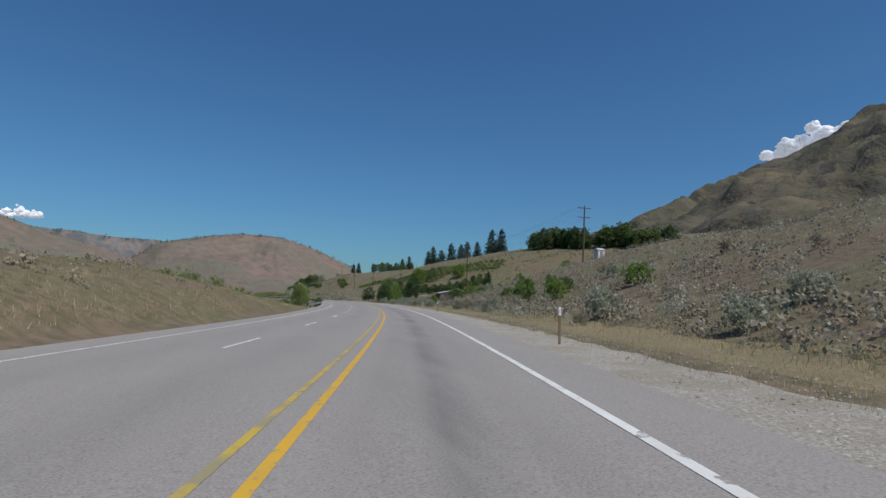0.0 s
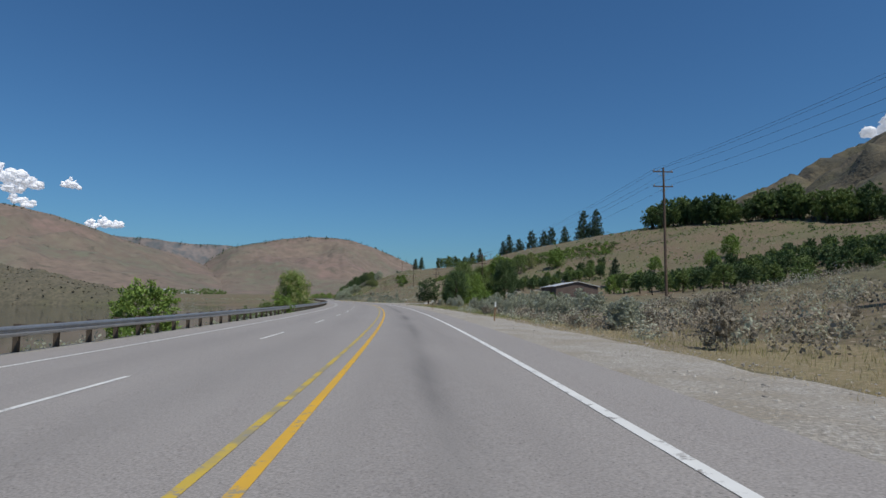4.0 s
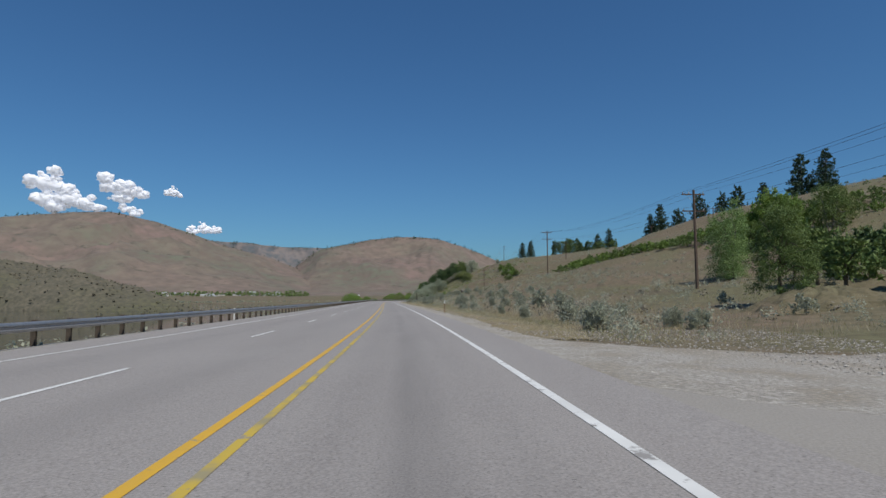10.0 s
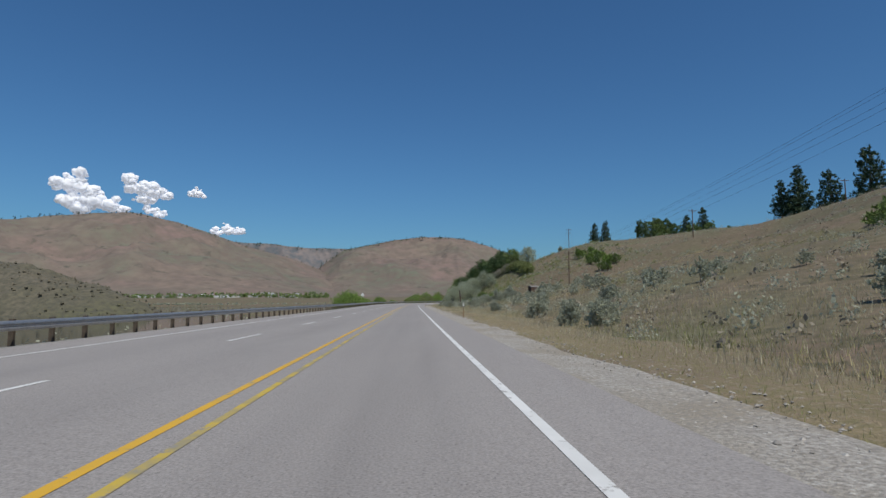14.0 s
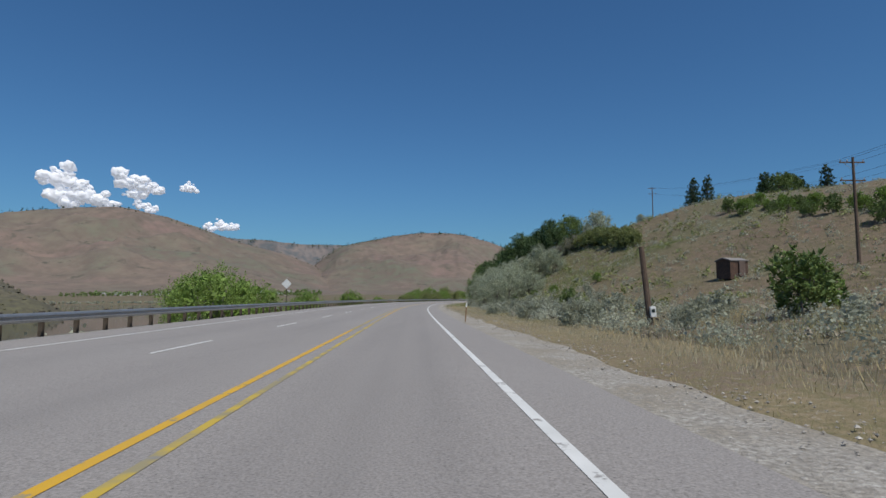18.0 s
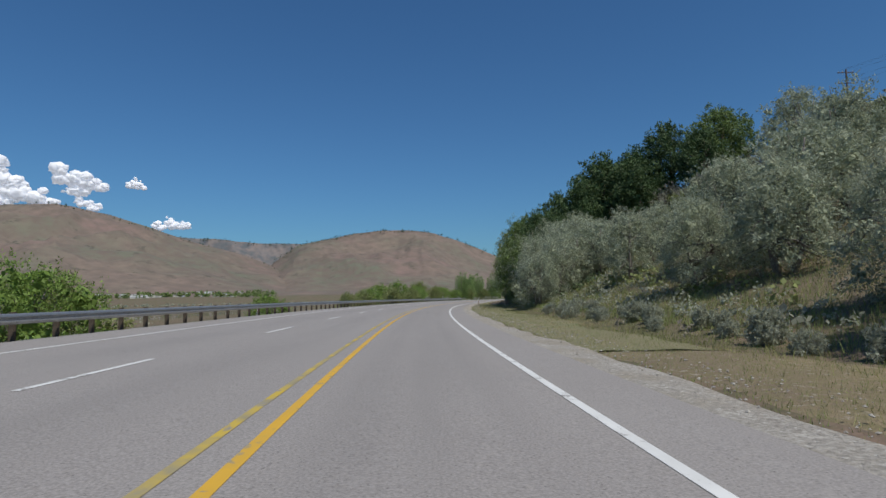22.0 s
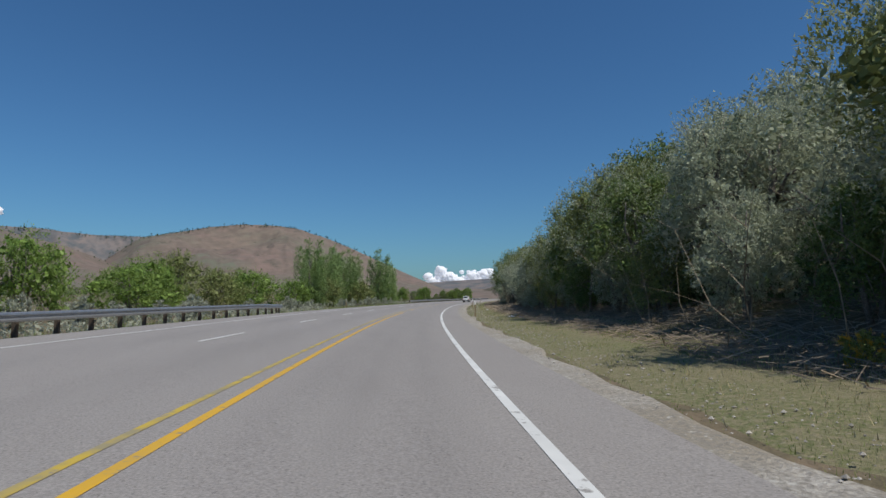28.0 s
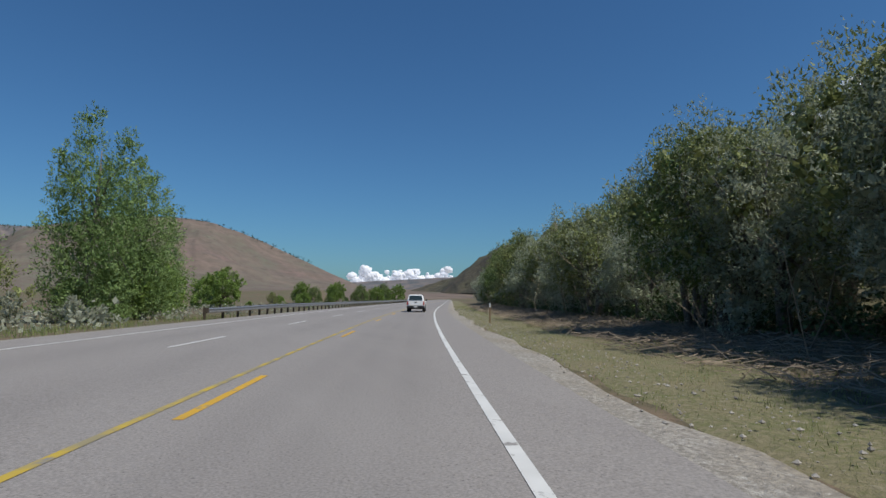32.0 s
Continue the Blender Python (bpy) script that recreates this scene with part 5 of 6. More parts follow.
# -- slope of dry scrub at the start
scrub("sage_scrub", "grey sagebrush and dry shrubs over the slope", 5200, zone(-40, 175, 11, 120, 1.5), 0.45, 1.1, 0.10, leaf_drygrey, 51, 40)
scrub("olive_scrub", "grey-green sagebrush dotted over the slope", 1500, zone(-40, 190, 9.5, 120, 1.5), 0.5, 1.2, 0.075, leaf_sage, 52, 70)
scrub("hill_scrub", "sagebrush dotted over the upper hillside", 2600, zone(300, 720, 12, 170, 1.1), 0.5, 1.15, 0.10, leaf_sage, 53, 42, off_side_road)
scrub("hill_dry_scrub", "brown low shrubs over the upper hillside", 3400, zone(300, 720, 10, 190, 1.1), 0.3, 0.8, 0.16, leaf_drygrey, 54, 22, off_side_road)
scrub("bank_scrub", "dry weeds and shrubs on the low bank", 700, lambda r, n: (r.uniform(-40, 110, n), -r.uniform(13, 45, n)), 0.25, 0.8, 0.14, leaf_drygrey, 55, 22)
scrub("lakeside_scrub", "grey-green weeds below the guardrail", 2200, lambda r, n: (r.uniform(96, 830, n), -10.6 - 12 * r.uniform(0, 1, n) ** 1.5), 0.35, 0.95, 0.14, leaf_sage, 56, 24)
scrub("meadow_scrub", "sagebrush on the flat beside the road", 900, lambda r, n: (r.uniform(780, 1150, n), -12 - 45 * r.uniform(0, 1, n) ** 1.2), 0.5, 1.3, 0.13, leaf_sage, 57, 29)
scrub("high_scrub", "dark bushes scattered over the bench", 900, zone(-60, 700, 130, 420, 0.9), 1.0, 2.2, 0.20, leaf_dark, 58, 26)
scrub("orchard_grass", "rough green grass and weeds under the orchard trees", 2600, lambda r, n: (r.uniform(190, 430, n), r.uniform(78, 220, n)), 0.5, 1.1, 0.24, leaf_green, 59, 20, off_side_road)
scrub("slope_green_scrub", "olive-green bushes dotted on the slope", 500, zone(540, 700, 16, 80, 1.0), 0.6, 1.5, 0.14, leaf_mix, 60, 34)
scrub("slope_sage_scrub", "grey-green sagebrush mats on the slope", 1300, zone(540, 700, 13, 80, 1.1), 0.5, 1.1, 0.14, leaf_sage, 68, 28)
# leaf_dark here paints the shaded hollow below the crowns
scrub("shade_understory", "low undergrowth coloured dark for the shade beneath the thicket", 900, zone(655, 960, 14.2, 19, 1.0), 0.8, 2.1, 0.06, leaf_dark, 69, 110)
scrub("foot_sage", "dense grey-green sagebrush at the foot of the slope", 420, zone(496, 600, 10.5, 26, 1.3), 0.5, 1.15, 0.062, leaf_sage, 72, 130)
scrub("field_sage", "grey-green sagebrush clumps on the slope", 420, zone(292, 500, 9.6, 50, 1.3), 0.45, 1.15, 0.068, leaf_sage, 73, 110, off_side_road)
grass("corner_grass", "green and dry weeds on the junction corner", 8000, zone(244, 278, 8, 34, 1.0), 0.08, 0.24, grass_dry, 74, 6, corner)
scrub("corner_scrub", "sagebrush clumps on the junction corner", 110, zone(246, 278, 10, 34, 1.0), 0.4, 0.9, 0.07, leaf_sage, 75, 90, corner)
grass("verge_grass", "tall dry grass along the verge", 40000, zone(-10, 900, 6.6, 12.5, 1.2), 0.05, 0.18, grass_dry, 61, 6, off_side_road)
grass("slope_grass", "dry bunchgrass on the slope", 26000, zone(-10, 640, 9.5, 46, 1.8), 0.10, 0.40, grass_dry, 62, 6, off_side_road)
grass("bank_grass", "dry grass on the low bank", 9000, lambda r, n: (r.uniform(-30, 120, n), -10.9 - 16 * r.uniform(0, 1, n) ** 1.3), 0.10, 0.32, grass_dry, 63, 6)
grass("lakeside_grass", "green and dry grass under the guardrail", 9000, lambda r, n: (r.uniform(90, 900, n), -10.6 - 3.5 * r.uniform(0, 1, n)), 0.15, 0.5, grass_green, 64, 6)
grass("slope_green_grass", "green and golden grass on the slope above the bend", 26000, zone(585, 690, 12, 46, 1.2), 0.15, 0.5, grass_green, 76, 6)
grass("slope_gold_grass", "golden bunchgrass on the slope", 26000, zone(440, 690, 14, 60, 1.1), 0.15, 0.5, grass_dry, 77, 6)
grass("pale_grass", "tall pale dry grass at the foot of the slope", 15000, zone(291, 600, 8.2, 20, 1.5), 0.10, 0.32, grass_pale, 67, 6, off_side_road)
grass("yard_grass", "tall dry grass before the barn yard", 9000, zone(196, 246, 12.5, 36, 1.0), 0.25, 0.65, grass_dry, 71, 6)
grass("shade_grass", "fresh green grass beside the thicket", 60000, zone(600, 960, 5.9, 12, 1.0), 0.03, 0.13, grass_green, 65, 6)
grass("ditch_grass", "green grass at the foot of the slope", 6000, zone(150, 260, 9.5, 18, 1.2), 0.12, 0.35, grass_green, 66, 6, off_side_road)

# -- single shrubs near the road
sr = random.Random(5)
for k in range(46):
    y, d = sr.uniform(0, 175), 9.8 + 20 * sr.random() ** 1.6
    x, yy = at(y, d)
    plant(sr.choice(["sage", "sage", "drybush", "drybush"]), float(x), float(yy), sr.uniform(0.6, 1.25))
for k in range(56):
    y, d = sr.uniform(298, 600), 9.5 + 20 * sr.random() ** 1.4
    x, yy = at(y, d)
    if bool(off_side_road(x, yy)):
        plant("sage", float(x), float(yy), sr.uniform(0.5, 1.1))
for y, d, s in ((150, 13, 1.4), (154, 17, 1.7), (158, 14, 1.5), (161, 19, 1.9), (169, 13.5, 1.6), (175, 14, 1.8), (181, 13, 1.7), (184, 21, 2.3), (189, 24, 2.3), (195, 22, 2.2), (210, 20, 1.9), (214, 15, 1.7), (186, 15, 2.0), (190, 19, 2.2), (193, 14, 1.7), (197, 18, 2.3), (201, 22, 2.0), (178, 17, 1.8), (172, 21, 1.9), (166, 15, 1.5), (206, 16, 1.5), (222, 15, 1.9), (227, 17, 2.1), (232, 14.5, 1.7),
                (218, 19, 1.9), (236, 13.5, 1.3), (333, 17, 2.0), (336, 20, 1.6), (476, 16, 1.9), (482, 19, 2.1), (487, 15, 1.6), (494, 21, 2.0), (470, 22, 1.8), (505, 18, 1.5), (515, 13, 1.0), (520, 16, 1.2), (530, 14, 1.1), (540, 17, 1.3), (548, 13, 1.0), (556, 16, 1.4)):
    x, yy = at(y, d)
    plant("sage", float(x), float(yy), s * 0.72)
for y, d, s in ((52, 16, 0.55), (56, 18, 0.6), (60, 15.5, 0.5), (63, 19, 0.65), (67, 16.5, 0.55), (71, 18.5, 0.6), (76, 17, 0.5), (82, 21, 0.6), (118, 13, 0.6), (124, 19, 0.9), (44, 20, 0.6), (130, 24, 1.0), (515.4, 18.4, 0.95), (517.9, 20.4, 0.8), (560, 20, 0.7)):
    x, yy = at(y, d)
    plant("bush", float(x), float(yy), s)
for k in range(34):
    y, d = sr.uniform(785, 900), -12.5 - 12 * sr.random()
    x, yy = at(y, d)
    plant("sage", float(x), float(yy), sr.uniform(0.7, 1.3))
x, yy = at(765.5, 10.3)
plant("yellowbush", float(x), float(yy), 0.6)

for k in range(80):                              # dense sagebrush at the foot of the slope
    y, d = sr.uniform(546, 590), 11.5 + 14 * sr.random() ** 1.2
    x, yy = at(y, d)
    plant("sage", float(x), float(yy), sr.uniform(0.35, 0.75))
for k in range(40):
    y, d = sr.uniform(300, 550), 9.8 + 14 * sr.random()
    x, yy = at(y, d)
    if bool(off_side_road(x, yy)):
        plant("sage", float(x), float(yy), sr.uniform(0.6, 1.15))
for y, d, s in ((596, 22, 0.5), (588, 24, 0.45), (600, 19, 0.4), (583, 30, 0.5)):
    x, yy = at(y, d)
    plant("bush", float(x), float(yy), s)

for k in range(34):
    x, yy = at(594 + 1.5 * k + sr.uniform(-0.8, 0.8), 10.9 + 1.4 * sr.random())
    plant("sage", float(x), float(yy), sr.uniform(0.4, 0.75))

for x, y, k in ((45, 207.5, 1.7), (47.5, 206, 1.9), (50, 205.5, 1.8), (52.5, 204, 2.0), (55, 203, 1.9), (57.5, 201, 2.0), (60, 199, 1.8)):
    plant("sage", x, y, k)
for x, y, k in ((49, 208, 0.7), (54, 206, 0.8), (59, 203, 0.75)):
    plant("bush", x, y, k)

# -- lake side trees
plant("willow", 8.3, 221, 0.88)
plant("bright", -12, 203, 1.05)
plant("mixed", 3, 226, 0.75)
for x, y, s in ((-2, 168, 1.0), (6, 183, 0.9), (1, 232, 0.9), (12, 172, 0.6)):
    plant("bush", x, y, s)
for x, y, s in ((-26, 148, 0.8), (-32, 140, 0.8), (-21, 152, 0.75), (-38, 132, 0.65), (-16, 128, 0.45), (-10, 134, 0.42), (-44, 126, 0.6), (-34, 152, 0.8), (-28, 142, 0.75), (-15, 158, 0.6)):
    plant("mixedfar", x, y, s * 2.9)
for y, d, s in ((541, -15, 1.75), (547, -16.5, 2.0), (553, -15, 1.7), (559, -17, 1.5), (585, -16, 1.4), (590, -18, 1.5), (622, -15.5, 1.6), (626, -17, 1.7), (655, -15, 1.0), (735, -16, 1.4), (742, -18, 1.5), (750, -15, 1.2), (760, -17, 1.6), (772, -19, 1.5), (700, -17, 1.2), (715, -18, 1.3)):
    x, yy = at(y, d)
    plant("shore", float(x), float(yy), s)
for y, d, s in ((808, -36, 1.8), (815, -30, 1.4), (824, -34, 1.7), (832, -29, 1.5), (838, -38, 2.0), (846, -30, 1.6), (853, -34, 1.7), (860, -28, 1.3), (866, -24, 1.5), (872, -27, 1.6), (800, -40, 1.6), (790, -32, 1.3), (780, -36, 1.5), (888, -22, 1.2), (899, -18, 1.1), (912, -24, 1.2)):
    x, yy = at(y, d)
    plant("shore", float(x), float(yy), s * 1.4)
for x, y, s in ((16.5, 872, 0.92), (18.5, 875, 0.95), (21.0, 879, 0.86), (24.5, 895, 0.9), (27, 898, 0.97), (34.5, 902, 0.95), (37.5, 905, 0.88)):
    plant("poplar", x, y, s)
for x, y, s in ((16, 872, 0.62), (24, 893, 0.55), (6, 868, 0.6), (33, 905, 0.4)):
    plant("mixed", x, y, s)
for k in range(26):
    y, d = sr.uniform(945, 1150), -17 - 40 * sr.random()
    x, yy = at(y, d)
    plant(sr.choice(["brightfar", "mixedfar", "bush"]), float(x), float(yy), sr.uniform(0.5, 0.95))

# -- trees by the barn and the side road
# dark leaf kinds: the clump's shaded side is put into leaf colour
for x, y, s in ((46, 245, 0.85), (52, 251, 0.85), (43, 238, 0.75), (57, 247, 0.9)):
    plant("green" if x > 55 else "tall", x, y, s)
for x, y, s in ((45, 240, 1.1), (48.5, 243, 1.3), (51, 246.5, 1.35), (42.5, 243, 1.15), (55, 249, 1.3)):
    plant("bush", x, y, s)
for x, y, s in ((49, 247, 0.82), (44, 242, 0.72)):
    plant("bright", x, y, s)
plant("locust", 38.5, 250.5, 0.95)
plant("tall", 47.5, 311, 0.56, label="round dense dark-green tree beside the side road")
plant("poplar", 66, 353, 0.85, label="slim bright-green tree above the side road")
plant("bright", 80, 362, 0.5)
plant("bush", 47, 226, 1.0)
for x, y, s in ((104, 388, 1.05), (112, 396, 0.9), (120, 380, 0.8), (98, 402, 0.7), (84, 352, 0.5)):
    plant("brightfar" if x > 115 else "mixedfar", x, y, s * 1.25)
for row, (d0, d1, y0, slope) in enumerate(((38, 100, 319, 0.16), (41, 104, 326, 0.16), (45, 108, 333, 0.16), (48, 112, 340, 0.16))):
    for k in range(13):
        d = d0 + (d1 - d0) * k / 12
        plant("orchard", float(road_x(y0)) + d, y0 + slope * (d - d0) + sr.uniform(-0.5, 0.5), sr.uniform(0.95, 1.15))
# hillside orchard above the barn
for j in range(9):
    for k in range(10):
        plant("orchard", 96 + 8.0 * j + sr.uniform(-0.6, 0.6), 196 + 7.2 * k + 1.5 * j + sr.uniform(-0.6, 0.6), sr.uniform(1.0, 1.35))
for k in range(58):                              # row of trees along the crest
    t = 0.44 * k / 57
    plant("far", 196 + 150 * t + sr.uniform(-6, 6), 428 - 215 * t + sr.uniform(-6, 6), sr.uniform(0.9, 1.45))
for x, y, s in ((150, 300, 0.7), (165, 310, 0.8), (140, 322, 0.6), (96, 268, 0.55), (108, 276, 0.6)):
    plant("bright", x, y, s)
plant("pine", 112, 300, 0.75)
for x, y, k in ((90, 392, 0.9), (94, 390, 1.05), (98, 392, 0.95)):
    plant("brightfar", x, y, k)
# clipped vine rows on the terrace
for j in range(4):
    for k in range(26):
        t = k / 25
        plant("vine", 62 + 4.5 * j + 84 * t, 446 + 6.0 * j - 66 * t + sr.uniform(-0.4, 0.4), sr.uniform(0.95, 1.2))
# pines and round trees on the ridge
for x, y, s in ((216, 571, 1.7), (223, 562, 1.6), (206, 588, 1.35), (199, 604, 1.45), (196, 616, 1.2), (190, 632, 1.45), (183, 648, 1.2), (176, 660, 1.3), (172, 668, 1.1), (86, 690, 0.95), (93, 695, 0.95), (158, 752, 1.0), (166, 746, 1.05)):
    plant("pine", x, y, s * (1.4 if x > 100 else 1.0))
for x, y, s in ((140, 742, 0.75), (150, 748, 0.8), (156, 735, 0.7), (130, 738, 0.6), (168, 742, 0.7), (118, 735, 0.5), (178, 668, 0.6), (110, 688, 0.55), (116, 692, 0.6), (123, 700, 0.7), (130, 708, 0.65)):
    plant("far", x, y, s * 1.55)
for x, y, s in ((68, 690, 0.55), (72, 697, 0.5), (172, 660, 0.7)):
    plant("olivefar", x, y, s)

# -- olives and the tall dark trees on the bend
for x, y, s in ((10.5, 589, 0.55), (12.5, 593, 0.8), (15, 597, 0.9), (12, 600, 0.85), (16, 603, 1.0), (19.5, 601, 0.75), (13, 608, 0.95), (17.5, 609, 1.0), (21.5, 605, 0.6), (14.5, 614, 0.8),
                (17, 625, 0.95), (21, 629, 1.15), (25, 631, 1.15), (20, 635, 1.05), (15, 630, 0.8), (28, 626, 0.95), (16.5, 645.5, 0.85), (20, 648, 0.8),
                (10.5, 655, 0.8), (13, 658, 1.0), (15.5, 661, 1.1), (12.5, 664, 1.05), (18.5, 661, 1.0), (17, 666, 1.15), (20.5, 664, 0.8)):
    plant("olive", x, y, s)
for x, y, s in ((16, 685, 1.0), (21, 690, 1.25), (29, 689, 1.25), (36, 681, 1.2), (41, 675, 1.0), (25, 702, 1.1), (34, 698, 1.05), (17, 702, 1.0), (26, 682, 1.2), (32, 684, 1.15)):
    plant("green", x, y, s)
for x, y, s in ((11.5, 670, 1.1), (16, 673, 1.25), (14, 679, 1.2), (21, 676, 1.2)):
    plant(sr.choice(["olive", "mixed", "olive"]), x, y, s)
for x, y, s in ((22, 680, 1.05), (29, 676, 1.1), (36, 671, 0.95)):
    plant("green", x, y, s)
for k in range(16):
    x, yy = at(664 + 2.6 * k + sr.uniform(-1, 1), 11.5 + 3 * sr.random())
    plant("mixedfar", float(x), float(yy), sr.uniform(0.35, 0.5))
plant("birch", 11.8, 687, 1.0)
for y, d, s in ((677, 15.5, 0.9), (682, 13.2, 0.95), (688, 13.6, 0.82), (694, 13.8, 0.62), (700, 14.6, 0.62), (707, 14.0, 0.6)):
    x, yy = at(y, d)
    plant("tall", float(x), float(yy), s)
plant("olive", 48, 669, 1.5)
for k in range(44):
    t = k / 43
    which = "hedge" if t > 0.45 else "hedgegreen"
    plant(which, 43 - 11 * t + sr.uniform(-1.5, 1.5), 613 + 62 * t + sr.uniform(-1.0, 1.0), sr.uniform(0.85, 1.25))
for k in range(22):
    x, yy = at(560 + 2.5 * k + sr.uniform(-1, 1), 62 + 0.2 * k + sr.uniform(-3, 4))
    plant("bush", float(x), float(yy), sr.uniform(0.6, 0.95))
# -- thicket all along the last stretch
for k in range(58):
    y = 692 + 5.6 * k
    x, yy = at(y + sr.uniform(-1.5, 1.5), 13.2 + 2.6 * sr.random() + 1.2 * (y > 895))
    kind = sr.choice(["olive", "mixed", "olive", "mixed", "olive"])
    plant(kind if y < 925 else kind + "far", float(x), float(yy), sr.uniform(0.82, 1.12) * (0.78 if y < 735 else 1.3 if y > 925 else 1.1 if y > 895 else 1.0))
for k in range(44):
    y = 700 + 7.2 * k
    x, yy = at(y + sr.uniform(-2, 2), 18.5 + 4 * sr.random())
    kind = sr.choice(["olive", "mixed", "olive"])
    plant(kind if y < 870 and k % 2 else kind + "far", float(x), float(yy), sr.uniform(1.15, 1.55))
for k in range(32):
    y = 705 + 10.0 * k
    x, yy = at(y + sr.uniform(-2, 2), 25 + 7 * sr.random())
    plant("olivefar" if k % 2 else "mixedfar", float(x), float(yy), sr.uniform(1.2, 1.6))

# bare pale stems leaning out of the thicket
br = np.random.RandomState(77)
stems = []
for k in range(230):
    y, d = br.uniform(690, 960), br.uniform(11.4, 13.8)
    x, yy = at(y, d)
    g = float(ground_z(x, yy)) - 0.1
    h, a = br.uniform(1.6, 4.6), br.uniform(0, 6.28)
    lean = br.uniform(0.1, 0.75) * h
    tip = np.array([math.cos(a) * lean - 0.25 * h, math.sin(a) * lean, h])
    pts = [np.array([float(x), float(yy), g]) + tip * np.array([u ** 1.4, u ** 1.4, u]) + br.normal(size=3) * 0.05 * h * (0 < u < 1) for u in (0, 0.35, 0.7, 1)]
    w = br.uniform(0.008, 0.024)
    stems.append((pts, [w, w * 0.8, w * 0.5, w * 0.15], 4))
    for q in range(2):
        s0 = pts[1 + q]
        e = s0 + np.array([br.normal() * 0.3 * h, br.normal() * 0.3 * h, br.uniform(0.1, 0.35) * h])
        stems.append(([s0, (s0 + e) / 2 + br.normal(size=3) * 0.05, e], [w * 0.5, w * 0.35, w * 0.1], 3))
tagged(new("bare_stems", mesh_of("bare_stems", *tubes(stems), twig)), "thin bare pale stems leaning out of the thicket", "stems", kind="stuff")

for y, d, s in ((851, 14.6, 1.2), (857, 16.2, 1.35), (864, 14.8, 1.15), (872, 16, 1.2), (880, 14.8, 1.1)):
    x, yy = at(y, d)
    plant("mixed", float(x), float(yy), s)

for k in range(16):
    x, yy = at(736 + 5.5 * k + sr.uniform(-1, 1), 12.4 + 1.2 * sr.random())
    plant("olivefar" if k % 2 else "mixedfar", float(x), float(yy), sr.uniform(0.42, 0.6))


# ---- side road, yard and buildings ----
def ribbon(name, inner, outer, mat, label, category, lift=0.05, n=40, m=6, dips=(0, 0, 0)):
    """A surface between two edges given as rows of distance and station."""
    a, b = np.array(inner, float), np.array(outer, float)
    ta, tb = np.linspace(0, 1, len(a)), np.linspace(0, 1, len(b))
    vs, fs = [], []
    for i in range(n + 1):
        t = i / n
        pa = [np.interp(t, ta, a[:, k]) for k in (0, 1)]
        pb = [np.interp(t, tb, b[:, k]) for k in (0, 1)]
        for j in range(m + 1):
            d, y = pa[0] + (pb[0] - pa[0]) * j / m, pa[1] + (pb[1] - pa[1]) * j / m
            x, yy = at(y, d)
            k = min(1.0, max(0.0, (d - 4.8) / 9))
            k = k * k * (3 - 2 * k)
            z = (float(road_z(y, 4.8)) - 0.012) * (1 - k) + (float(ground_z(x, yy)) + lift) * k
            if d > dips[2]:                       # edges sink into the ground
                z -= dips[0] * (j == 0) + dips[1] * (j == m)
            vs.append((x, yy, z))
    for i in range(n):
        for j in range(m):
            q = i * (m + 1) + j
            fs.append((q, q + 1, q + m + 2, q + m + 1))
    me = mesh_of(name, vs, fs, mat, True)
    if me.polygons[0].normal.z < 0:
        me.flip_normals()
    return tagged(new(name, me), label, category, kind="structure")


ribbon("side_road", [(4.78, 281), (8, 277.5), (13, 277.5), (22, 284), (40, 300), (62, 320), (95, 343)], [(4.78, 262), (9, 266.5), (13, 269.2), (21, 277), (40, 293), (64, 313), (97, 337)], side_asphalt, "pale worn side road joining the highway", "road", 0.10, dips=(0.3, 0.3, 34))
ribbon("junction_gravel", [(4.78, 246), (4.78, 256), (4.78, 262), (9, 266.5), (13, 269.2), (21, 277), (36, 289.5)], [(8.3, 246), (7.8, 252), (8.4, 257), (10.3, 262), (13.8, 267.2), (22, 275.5), (36.5, 288)], gravel, "loose gravel apron at the junction", "gravel", 0.10, dips=(0, 0.3, 6))
ribbon("junction_gravel", [(4.78, 294), (5.5, 293), (8, 289.5), (12, 287.5), (22, 291), (36, 301)], [(4.78, 280.9), (6, 279), (8, 277.4), (13, 277.4), (22, 283.9), (36, 296.4)], gravel, "loose stony gravel beyond the junction", "gravel", 0.10, dips=(0.3, 0, 6))
ribbon("tilled_strip", [(27, 300), (40, 309), (66, 330)], [(29, 295.5), (42, 305.5), (68, 326)], dirt_red, "strip of bare reddish tilled earth", "soil", 0.07)
ribbon("yard", [(26, 243), (31, 254), (40, 262)], [(28, 222), (37, 230), (45, 244)], side_asphalt, "bare pale dirt yard before the barn", "yard", 0.05, dips=(0.2, 0.2, 6))


